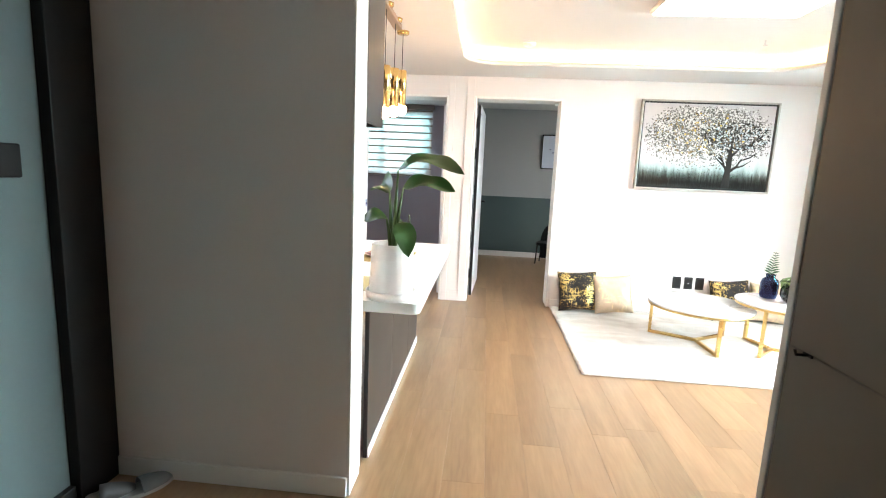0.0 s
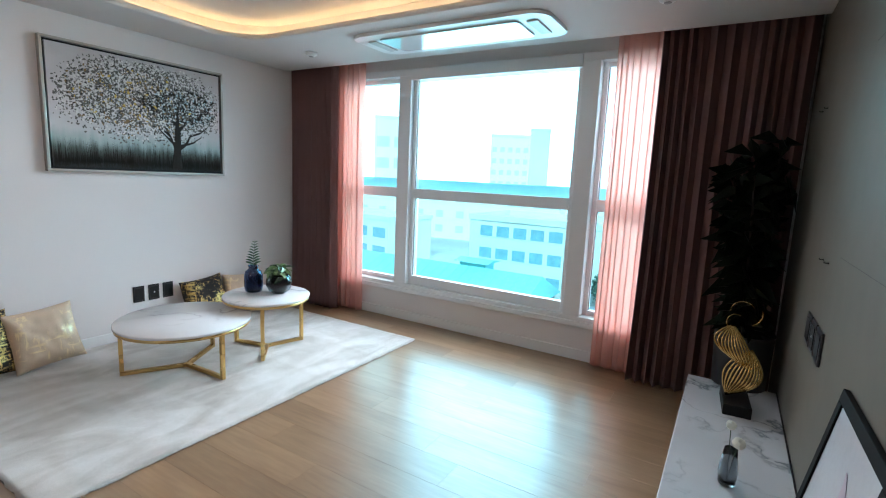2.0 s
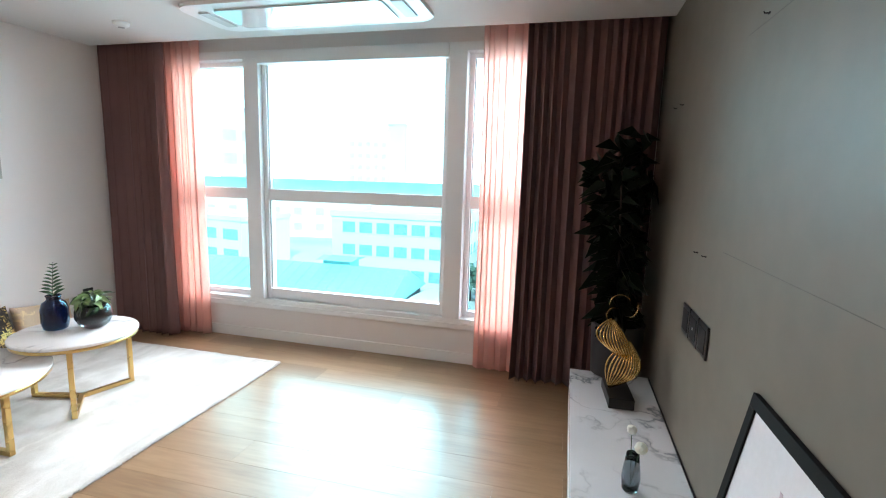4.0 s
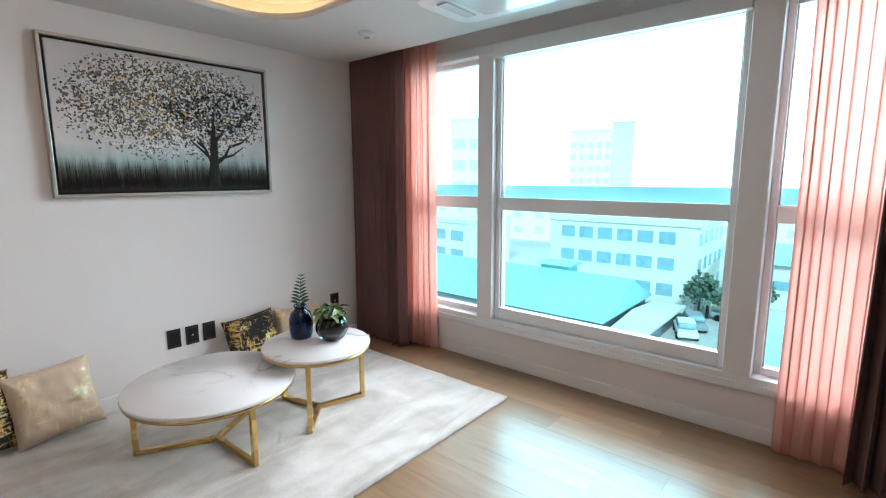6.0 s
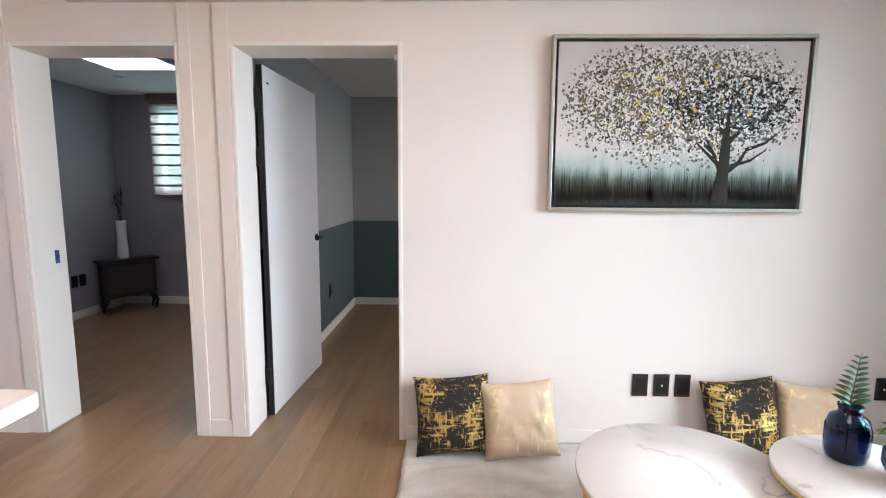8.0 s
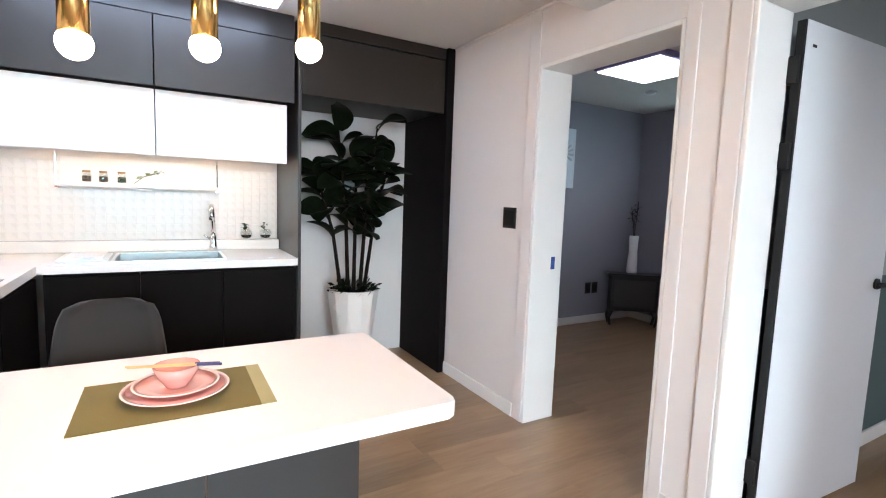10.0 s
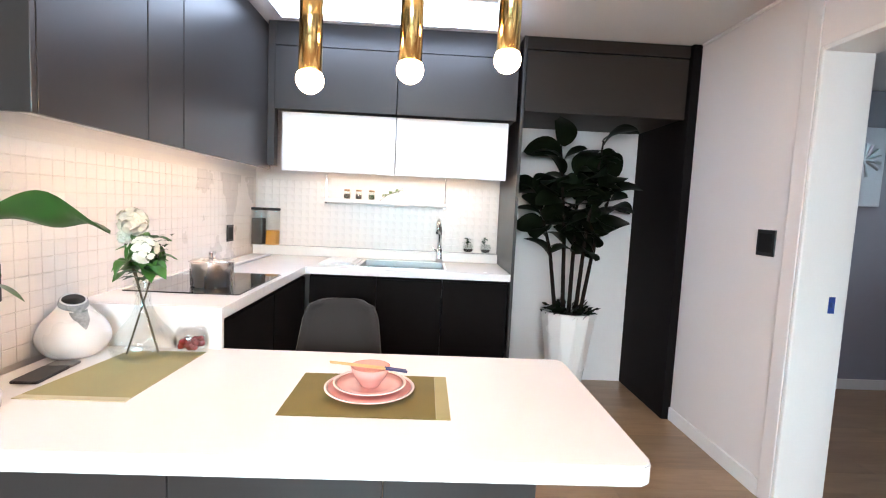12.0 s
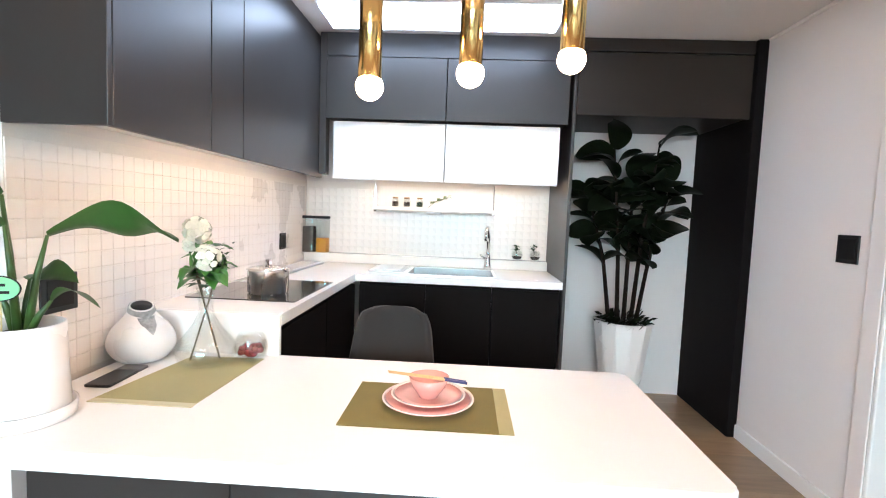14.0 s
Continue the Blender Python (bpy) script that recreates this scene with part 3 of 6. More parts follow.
DARKWIN = surf("haze_paled_window_glass", (0.24, 0.43, 0.52), 0.15, var=0.2, fine=0.6, bumpy=0)
FARWIN = surf("haze_tinted_glass", (0.58, 0.68, 0.70), 0.3, var=0.1, fine=0.6, bumpy=0)
GABLE = surf("grey_weathered_boards", (0.28, 0.31, 0.34), 0.9, var=0.2, fine=3, coarse=0.3, bumpy=0.1)
g = new("ground", mesh_of("ground", cuboid(4.6, 900, -600, 600, GZ - 0.2, GZ), ASPHALT))
tagged(g, "pale concrete yards and streets far below", kind="structure")


def house(name, x, y, turn, w, d, h, wall, label, cols=0, rows=0, z_first=1.2, win_w=1.3, win_h=1.5, step=3.0, roof=None, ridge=0.0, span=None, side=0, category="building"):
    """A building whose front (-y of its own) is w wide; d deep, h high."""
    t = thing(name, x, y, GZ, label, category, turn=turn)
    part("wall", cuboid(-w / 2, w / 2, 0, d, 0, h, 0.05), wall, t)
    if ridge:
        bm = bmesh.new()
        v = [bm.verts.new(p) for p in ((-w / 2 - 0.5, -0.6, h), (w / 2 + 0.5, -0.6, h), (w / 2 + 0.5, d + 0.6, h), (-w / 2 - 0.5, d + 0.6, h), (-w / 2 - 0.5, d / 2, h + ridge), (w / 2 + 0.5, d / 2, h + ridge))]
        for q in ((0, 1, 5, 4), (2, 3, 4, 5), (0, 4, 3), (1, 2, 5), (3, 2, 1, 0)):
            bm.faces.new([v[k] for k in q])
        part("roof", bm, roof, t)
        for k in range(int(w / 1.2)):
            xx = -w / 2 + 0.6 + k * 1.2
            part("roof_seam", tube([(xx, -0.6, h + 0.03), (xx, d / 2, h + ridge + 0.03)], 0.025, 4), roof, t)
    else:
        bm = cuboid(-w / 2 - 0.15, w / 2 + 0.15, -0.15, 0.25, h, h + 0.7)
        box(bm, -w / 2 - 0.15, w / 2 + 0.15, d - 0.25, d + 0.15, h, h + 0.7)
        box(bm, -w / 2 - 0.15, -w / 2 + 0.25, 0.25, d - 0.25, h, h + 0.7)
        box(bm, w / 2 - 0.25, w / 2 + 0.15, 0.25, d - 0.25, h, h + 0.7)
        part("parapet", bm, wall, t)
    for r in range(rows):
        for c in range(cols):
            xx = span[0] + (span[1] - span[0]) * c / (cols - 1) if span else (c + 0.5) * w / cols - w / 2
            zz = z_first + r * step
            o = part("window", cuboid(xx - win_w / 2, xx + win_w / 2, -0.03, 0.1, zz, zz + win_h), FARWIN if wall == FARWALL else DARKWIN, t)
            part("sill", cuboid(xx - win_w / 2 - 0.05, xx + win_w / 2 + 0.05, -0.08, -0.03, zz - 0.08, zz), wall, o)
        for c in range(side):
            yy = (c + 0.5) * d / side
            part("window", cuboid(w / 2 - 0.1, w / 2 + 0.03, yy - 0.55, yy + 0.55, z_first + r * step, z_first + r * step + win_h), DARKWIN, t)
    return t


house("office_building", 54.0, 21.3, -90, 16.4, 12, 9.2, RENDERW, "white three-storey building with square windows", 6, 3, 1.8, 1.65, 1.3, 2.75, span=(-5.85, 5.25), side=5)
house("warehouse", 40.2, 32.3, -90, 30, 12, 2.0, GABLE, "long low shed with a teal sheet roof", 0, 0, roof=TEAL, ridge=2.8)
house("roof_vent", 46.5, 25.0, -90, 3.2, 2.2, 5.2, TEAL, "teal ridge ventilator on the long shed", 0, 0, roof=TEAL, ridge=0.3)
house("lean_to", 40.2, 14.9, -90, 2.2, 11.5, 1.5, GABLE, "grey lean-to with a pale roof against the shed", 0, 0, roof=RENDERW, ridge=0.5)
house("factory_hall", 62.3, 0.0, -90, 23, 12, 5.0, RENDERW, "white hall with a teal roof and small windows", 7, 1, 2.2, 1.6, 1.0, roof=TEAL, ridge=1.6)
house("low_hall", 31.5, 2.2, -90, 7.4, 15.5, 3.4, RENDERW, "low hall with a teal roof", 0, 0, roof=TEAL, ridge=0.7)
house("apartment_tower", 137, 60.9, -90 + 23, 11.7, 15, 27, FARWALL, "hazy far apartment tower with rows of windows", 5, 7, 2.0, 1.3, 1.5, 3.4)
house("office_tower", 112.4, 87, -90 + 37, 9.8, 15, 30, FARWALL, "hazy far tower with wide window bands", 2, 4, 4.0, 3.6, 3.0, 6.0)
# the tower's pale blue is haze put into its base colour
house("slab_block", 156, 58.6, -90 + 20, 6.4, 12, 30.7, surf("haze_tinted_tower", (0.62, 0.72, 0.75), 0.9, var=0.05, fine=1.0, coarse=0.05, bumpy=0), "hazy narrow tower behind the roofs", 0, 0)
house("shop_block", 62, 58, -90 - 10, 22, 10, 7.0, RENDERW, "pale low block of shops", 5, 2, 1.2, 3.0, 1.6, 3.0)
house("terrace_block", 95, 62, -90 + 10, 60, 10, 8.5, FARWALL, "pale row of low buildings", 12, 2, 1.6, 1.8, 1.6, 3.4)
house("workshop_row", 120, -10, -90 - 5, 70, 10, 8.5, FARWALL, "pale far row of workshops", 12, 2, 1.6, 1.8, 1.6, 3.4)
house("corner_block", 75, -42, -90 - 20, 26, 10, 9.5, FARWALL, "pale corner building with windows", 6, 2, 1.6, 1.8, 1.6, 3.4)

# bright overcast haze far behind the town
bm = bmesh.new()
for k in range(24):
    a0, a1 = radians(-80 + k * 160 / 24), radians(-80 + (k + 1) * 160 / 24)
    bm.faces.new([bm.verts.new((420 * math.cos(a), 420 * math.sin(a), z)) for a, z in ((a0, -30), (a1, -30), (a1, 260), (a0, 260))])
tagged(new("backdrop", mesh_of("backdrop", bm, glow("overcast_haze", (0.93, 0.98, 1.0), 4.0))), "white overcast haze on the horizon", kind="structure")


# leaf green lightened to carry the haze over the yard
HAZY_LEAF = leafy("haze_paled_tree_leaf", (0.085, 0.15, 0.11), 0.6)


def tree(x, y, h, seed):
    rnd = random.Random(seed)
    t = thing("tree", x, y, GZ, "dark green street tree beside the yard", "tree", "trees by the yard")
    part("trunk", tube([(0, 0, 0), (0.05, 0.02, h * 0.3), (0, 0.05, h * 0.7)], [0.18, 0.13, 0.05]), BARK, t)
    bm = bmesh.new()
    for k in range(420):
        u, v, r = rnd.uniform(0, 6.283), rnd.uniform(-0.6, 1), rnd.random() ** 0.4
        c = Vector((math.cos(u) * r * h * 0.3 * (1.1 - 0.5 * v), math.sin(u) * r * h * 0.3 * (1.1 - 0.5 * v), h * (0.6 + 0.4 * v * r)))
        n = Vector((rnd.uniform(-1, 1), rnd.uniform(-1, 1), rnd.uniform(0, 1))).normalized()
        a = n.orthogonal().normalized() * rnd.uniform(0.14, 0.3)
        b = n.cross(a)
        bm.faces.new([bm.verts.new(c + p) for p in (a, b, -a, -b * 0.6)])
    part("crown", bm, HAZY_LEAF, t)


for k, (x, y, h) in enumerate(((52.6, 12.3, 5.0), (54.5, 11.9, 4.2), (57, 10.6, 3.0), (59.5, 8.2, 4.4), (56.0, 8.9, 3.2))):
    tree(x, y, h, k)


def car(x, y, turn, paint, label):
    t = thing("parked_car", x, y, GZ, label, "car", "cars in the yard", turn)
    bm = cuboid(-2.1, 2.1, -0.85, 0.85, 0.3, 0.85, 0.15)
    part("body", bm, paint, t)
    part("cabin", cuboid(-1.2, 1.1, -0.75, 0.75, 0.85, 1.4, 0.2), DARKWIN, t)
    part("car_roof", cuboid(-1.0, 0.8, -0.7, 0.7, 1.38, 1.46, 0.03), paint, t)
    for xx in (-1.3, 1.3):
        for yy in (-0.8, 0.8):
            part("wheel", tube([(xx, yy - 0.1, 0.32), (xx, yy + 0.1, 0.32)], 0.32, 14), BLACKM, t)


car(47.4, 12.2, 20, RENDERW, "white car parked in the yard")
car(50.2, 12.2, 25, GABLE, "grey car parked in the yard")
car(54.5, 9.4, 80, GABLE, "dark grey car parked by the hall")

# ---- living room ----
# drapes and voiles: one pleated sheet each


def curtain(name, y0, y1, x, depth, pleats, mat, label, seed):
    rnd = random.Random(seed)
    t = thing(name, x, (y0 + y1) / 2, 0.015, label, "curtain", "window curtains")
    bm = bmesh.new()
    n, w, hgt = pleats * 10, y1 - y0, 2.415
    amp = [rnd.uniform(0.45, 1.2) for _ in range(pleats + 4)]
    ph = rnd.uniform(0, 6)
    levels = [0, 0.02, 0.15, 0.35, 0.6, 0.85, 0.96, 1.0]
    rows = []
    for u in levels:
        row = []
        for i in range(n + 1):
            s = i / n * pleats + 0.5 + 0.34 * math.sin(i / n * pleats * 0.85 + ph) * (0.6 + 0.4 * u)
            k, fr = int(s), s - int(s)
            a = amp[k] * (1 - fr) + amp[k + 1] * fr
            sway = 0.25 * math.sin(s * 1.3 + 3 * (1 - u)) * (1 - u)
            d = depth * a * (0.62 + 0.38 * (1 - u)) * math.sin(2 * math.pi * s + sway)
            squeeze = 1 - 0.025 * math.sin(math.pi * u)
            row.append(bm.verts.new((d, (i / n - 0.5) * w * squeeze + 0.012 * math.sin(4 * math.pi * s), u * hgt)))
        rows.append(row)
    for a, b in zip(rows, rows[1:]):
        for i in range(n):
            bm.faces.new((a[i], a[i + 1], b[i + 1], b[i]))
    c = part("cloth", smooth(bm), mat, t)
    so = c.modifiers.new("thickness", "SOLIDIFY")
    so.thickness = 0.003
    for i in range(pleats):
        yy = ((i + 0.5) / pleats - 0.5) * w
        part("curtain_hook", cuboid(-0.006, 0.006, yy - 0.004, yy + 0.004, hgt - 0.004, hgt + 0.001), WHITEP, t)
    return t


curtain("drape", 4.47, 5.085, 3.765, 0.05, 8, MAUVE, "mauve pleated drape hanging to the floor beside the window", 1)
curtain("voile", 4.25, 4.60, 3.88, 0.032, 5, SHEER, "sheer salmon voile curtain gathered at the window edge", 2)
curtain("drape", 0.90, 1.70, 3.79, 0.06, 12, MAUVE, "mauve pleated drape drawn back to the feature wall", 3)
curtain("voile", 1.62, 1.99, 3.88, 0.032, 5, SHEER, "sheer salmon voile curtain gathered beside the drape", 4)
structure("trim_curtain_rail", cuboid(3.75, 3.92, 0.88, 5.08, 2.434, 2.449, 0.003), TRIM, "white ceiling curtain rail")

# rug with a pile edge
rug = thing("rug", 2.26, 4.205, 0, "ivory short-pile rug lying on the wooden floor", "rug")
bm = bmesh.new()
nx, ny = 90, 60
vs = [[bm.verts.new(((i / nx - 0.5) * 2.54 + (random.uniform(-0.004, 0.004) if j in (0, ny) or i in (0, nx) else 0), (j / ny - 0.5) * 1.73, 0.013 + 0.0022 * noise.noise(Vector((i * 0.35, j * 0.35, 1))) + random.uniform(-0.0012, 0.0012))) for i in range(nx + 1)] for j in range(ny + 1)]
for j in range(ny):
    for i in range(nx):
        bm.faces.new((vs[j][i], vs[j][i + 1], vs[j + 1][i + 1], vs[j + 1][i]))
ed = bmesh.ops.extrude_edge_only(bm, edges=[e for e in bm.edges if len(e.link_faces) == 1])
for v in ed["geom"]:
    if isinstance(v, bmesh.types.BMVert):
        v.co.z = 0.0005
part("rug_surface", smooth(bm), RUG, rug)
bm, rr = bmesh.new(), random.Random(77)
for k in range(1500):
    u = rr.random()
    x, y, dx, dy = ((u - 0.5) * 2.54, -0.865, 0, -1) if k % 3 else (1.27, (u - 0.5) * 1.73, 1, 0)
    L, sx = rr.uniform(0.006, 0.018), rr.uniform(-0.008, 0.008)
    bm.faces.new([bm.verts.new(q) for q in ((x - dy * 0.004, y + dx * 0.004, 0.012), (x + dy * 0.004, y - dx * 0.004, 0.012), (x + dx * L + dy * sx, y + dy * L + dx * sx, rr.uniform(0.001, 0.006)))])
tagged(part("fringe", bm, RUG, rug), kind="stuff")
part("binding", ring_slab(rounded(-1.27, 1.27, -0.865, 0.865, 0.004, 2), rounded(-1.262, 1.262, -0.857, 0.857, 0.004, 2), 0.0004, 0.006), cloth("dark_rug_binding", (0.12, 0.11, 0.10)), rug, "dark bound edge")


def coffee_table(x, y, r, h, turn, label):
    t = thing("coffee_table", x, y, 0.015, label, "table", "nesting coffee tables")
    h -= 0.015
    part("tabletop", smooth(lathe([(0, h - 0.02), (r - 0.006, h - 0.02), (r, h - 0.016), (r, h - 0.004), (r - 0.004, h), (0, h)], 72)), MARBLE, t, "white grey-veined marble top")
    part("rim", smooth(lathe([(r - 0.03, h - 0.038), (r - 0.006, h - 0.038), (r - 0.006, h - 0.0205), (r - 0.03, h - 0.0205), (r - 0.03, h - 0.038)], 72)), GOLD, t)
    hub = 0.0
    for k in range(3):
        a = radians(turn + 120 * k)
        m = pose(0, 0, 0, 0, 0, math.degrees(a))
        leg = cuboid(r * 0.9 - 0.012, r * 0.9 + 0.012, -0.0125, 0.0125, 0.025, h - 0.036, 0.002)
        bmesh.ops.transform(leg, matrix=m, verts=leg.verts)
        part("leg", leg, GOLD, t)
        foot = cuboid(0.0, r * 0.9 + 0.012, -0.0125, 0.0125, 0.0, 0.0245, 0.002)
        bmesh.ops.transform(foot, matrix=m, verts=foot.verts)
        part("foot_bar", foot, GOLD, t)
    return t


coffee_table(2.115, 4.23, 0.41, 0.355, -88, "low round marble coffee table on three brushed gold legs")
coffee_table(2.675, 4.115, 0.31, 0.43, -15, "smaller taller round marble side table on gold legs")


def cushion(x, y, z, size, lean, turn, mat, label, roll=0.0):
    t = thing("cushion", x, y, z, label, "cushion", "cushions along the wall")
    bm = bmesh.new()
    n = 22
    grids = []
    for side in (1, -1):
        g = []
        for j in range(n + 1):
            row = []
            for i in range(n + 1):
                u, v = i / n * 2 - 1, j / n * 2 - 1
                puff = ((1 - u ** 4) * (1 - v ** 4)) ** 0.55
                pinch = 1 - 0.07 * (1 - abs(u) ** 2) * abs(v) ** 3 - 0.0
                pinch2 = 1 - 0.07 * (1 - abs(v) ** 2) * abs(u) ** 3
                crease = 0.012 * noise.noise(Vector((u * 2.0, v * 2.0, side + size * 7 + x))) + 0.007 * noise.noise(Vector((u * 5.0 + v, v * 4.0, side + x)))
                row.append(bm.verts.new((u * size / 2 * pinch2, side * (0.003 + 0.062 * puff + crease * puff), (v * size / 2 * pinch) + size / 2)))
            g.append(row)
        grids.append(g)
    for g in grids:
        for j in range(n):
            for i in range(n):
                bm.faces.new((g[j][i], g[j][i + 1], g[j + 1][i + 1], g[j + 1][i]))
    edge = [(0, i) for i in range(n)] + [(i, n) for i in range(n)] + [(n, n - i) for i in range(n)] + [(n - i, 0) for i in range(n)]
    for k in range(len(edge)):
        (a, b), (c, d) = edge[k], edge[(k + 1) % len(edge)]
        bm.faces.new((grids[0][a][b], grids[0][c][d], grids[1][c][d], grids[1][a][b]))
    bmesh.ops.recalc_face_normals(bm, faces=bm.faces)
    bmesh.ops.transform(bm, matrix=pose(0, 0, 0.0, 0, roll, 0), verts=bm.verts)
    bmesh.ops.transform(bm, matrix=pose(0, 0, 0.0, -lean, 0, turn), verts=bm.verts)
    low = min(v.co.z for v in bm.verts)
    bmesh.ops.translate(bm, verts=bm.verts, vec=(0, 0, -low))
    part("cover", smooth(bm), mat, t)
    return t


cushion(1.255, 4.905, 0.016, 0.40, 17, 3, BLACKGOLD, "black velvet cushion with gold foil leaning on the wall", -3)
cushion(1.60, 4.87, 0.016, 0.385, 18, 0, BEIGEGOLD, "beige velvet cushion with gold foil leaning on the black one", -5)
cushion(2.755, 4.93, 0.016, 0.40, 16, 5, BLACKGOLD, "black and gold foil cushion leaning behind the side table", -3)
cushion(3.10, 4.93, 0.016, 0.38, 16, -5, BEIGEGOLD, "beige foil cushion leaning on the wall behind the tables", 3)


def wall_plate(x, y, z, w, h, face, label, holes=0, group="wall plates"):
    """A bevelled black plate; face: 0 looks to -y, 90 to +x, 180 to +y."""
    t = thing("wall_plate", x, y, z, label, "socket", group, face)
    part("plate", cuboid(-w / 2, w / 2, -0.009, -0.0005, -h / 2, h / 2, 0.003), BLACKP, t)
    part("cover", cuboid(-w * 0.36, w * 0.36, -0.0115, -0.0092, -h * 0.36, h * 0.36, 0.001), BLACKM, t)
    if holes:
        part("outlet", smooth(tube([(0, -0.0125, 0), (0, -0.0117, 0)], 0.006, 10)), WHITEP, t)
    return t


for k, xx in enumerate((2.248, 2.362, 2.474)):
    wall_plate(xx, YN, 0.345, 0.083, 0.125, 0, "black wall socket plate low on the white wall", k == 1, "socket plates on the wall")
wall_plate(3.53, YN, 0.345, 0.083, 0.125, 0, "black wall socket plate with a pale insert", 1)
wall_plate(-1.277, YN, 1.245, 0.125, 0.13, 0, "square black light switch beside the doorway")
for k, xx in enumerate((2.765, 2.635, 2.505)):
    wall_plate(xx, 0.87, 0.81, 0.12, 0.125, 180, "black socket plate on the grey stone wall", k == 1, "socket plates on the feature wall")

# framed painting of a tree in blossom
PX0, PX1, PZ0, PZ1 = 1.712, 2.985, 1.28, 2.14
SILVER = surf("champagne_silver_frame", (0.46, 0.43, 0.38), 0.38, 0.7, var=0.08, fine=80, bumpy=0.05)
pic = thing("painting", (PX0 + PX1) / 2, YN, (PZ0 + PZ1) / 2, "painting of a blossoming tree in a silver frame", "painting")
W, H = (PX1 - PX0) / 2, (PZ1 - PZ0) / 2
for a, b, c, d in ((-W, W, H - 0.018, H), (-W, W, -H, -H + 0.018), (-W, -W + 0.018, -H + 0.018, H - 0.018), (W - 0.018, W, -H + 0.018, H - 0.018)):
    part("frame_bar", cuboid(a, b, -0.045, -0.001, c, d, 0.003), SILVER, pic)
part("liner", cuboid(-W + 0.018, W - 0.018, -0.02, -0.004, -H + 0.018, H - 0.018), BLACKM, pic, "black recessed liner")
cm, nt, cb = nodes_of("painted_canvas")
vv = coords(nt)
sep = nt.nodes.new("ShaderNodeSeparateXYZ")
nt.links.new(vv, sep.inputs[0])
mr = nt.nodes.new("ShaderNodeMapRange")
mr.inputs[1].default_value, mr.inputs[2].default_value = -H, H
wob = nt.nodes.new("ShaderNodeMath")
wob.operation = "MULTIPLY_ADD"
wob.inputs[1].default_value = 0.13
streak = noise_node(nt, coords(nt, (24, 1, 3)), 1.0, 5)
nt.links.new(streak, wob.inputs[0])
nt.links.new(sep.outputs["Z"], wob.inputs[2])
nt.links.new(wob.outputs[0], mr.inputs[0])
grad = ramp(nt, mr.outputs[0], [(0.15, (0.006, 0.006, 0.005)), (0.21, (0.03, 0.030, 0.020)), (0.26, (0.08, 0.115, 0.10)), (0.33, (0.36, 0.46, 0.45)), (0.42, (0.58, 0.58, 0.58)), (0.6, (0.62, 0.58, 0.58)), (1.0, (0.52, 0.49, 0.49))])
nt.links.new(mixc(nt, 0.25, grad, ramp(nt, noise_node(nt, vv, 7, 6), [(0.3, (0.30, 0.31, 0.31)), (0.7, (0.6, 0.58, 0.57))]), "OVERLAY"), cb.inputs["Base Color"])
cb.inputs["Roughness"].default_value = 0.6
bump(nt, cb, noise_node(nt, vv, 300, 2), 0.3, 0.001)
CW, CH = W - 0.032, H - 0.032
part("canvas", cuboid(-CW, CW, -0.034, -0.0205, -CH, CH, 0.002), cm, pic, "grey canvas, dark grass along the foot")
INK = surf("dark_oil_paint", (0.020, 0.017, 0.014), 0.6, spec=0.2, var=0.3, fine=60, bumpy=0.4)
OILW = surf("white_oil_paint", (0.70, 0.675, 0.65), 0.5, var=0.2, fine=60, bumpy=0.4)
OILG = surf("grey_oil_paint", (0.12, 0.112, 0.098), 0.55, var=0.4, fine=60, bumpy=0.4)
OILY = surf("yellow_oil_paint", (0.62, 0.42, 0.07), 0.4, var=0.2, fine=60, bumpy=0.4)
OILB = surf("brown_oil_paint", (0.22, 0.135, 0.05), 0.4, var=0.4, fine=60, bumpy=0.4)
OILC = surf("pale_blue_oil_paint", (0.48, 0.60, 0.64), 0.4, var=0.2, fine=60, bumpy=0.4)
rnd = random.Random(7)
TX = 0.235
bm = tube([(TX - 0.012, -0.036, -CH + 0.01), (TX - 0.004, -0.036, -0.26), (TX, -0.036, -0.15), (TX + 0.004, -0.036, -0.02), (TX + 0.01, -0.036, 0.12)], [0.046, 0.031, 0.027, 0.018, 0.006], 8)


def pressed(b):
    for v in b.verts:
        v.co.y = -0.036 + (v.co.y + 0.036) * 0.12
    return b


for a, b, r in (((-0.01, -0.24), (-0.10, -0.06), 0.010), ((-0.06, -0.13), (-0.24, 0.02), 0.007), ((0.01, -0.23), (0.11, -0.11), 0.011), ((0.10, -0.12), (0.26, -0.03), 0.007), ((0.0, -0.10), (0.15, 0.13), 0.010), ((0.0, -0.06), (-0.15, 0.14), 0.009), ((0.01, 0.04), (0.07, 0.24), 0.007), ((-0.02, -0.2), (-0.16, -0.07), 0.008), ((0.03, -0.2), (0.2, -0.12), 0.007), ((0.05, -0.03), (0.24, 0.08), 0.007), ((-0.05, 0.0), (-0.3, 0.1), 0.006), ((0.0, 0.06), (-0.06, 0.22), 0.006)):
    mid = ((a[0] + b[0]) / 2 + 0.012, (a[1] + b[1]) / 2 - 0.012)
    part("painted_branch", pressed(tube([(TX + a[0], -0.036, a[1]), (TX + mid[0], -0.036, mid[1]), (TX + b[0], -0.036, b[1])], [r * 1.45, r, r * 0.45], 6)), INK, pic)
pressed(bm)
part("painted_trunk", bm, INK, pic)


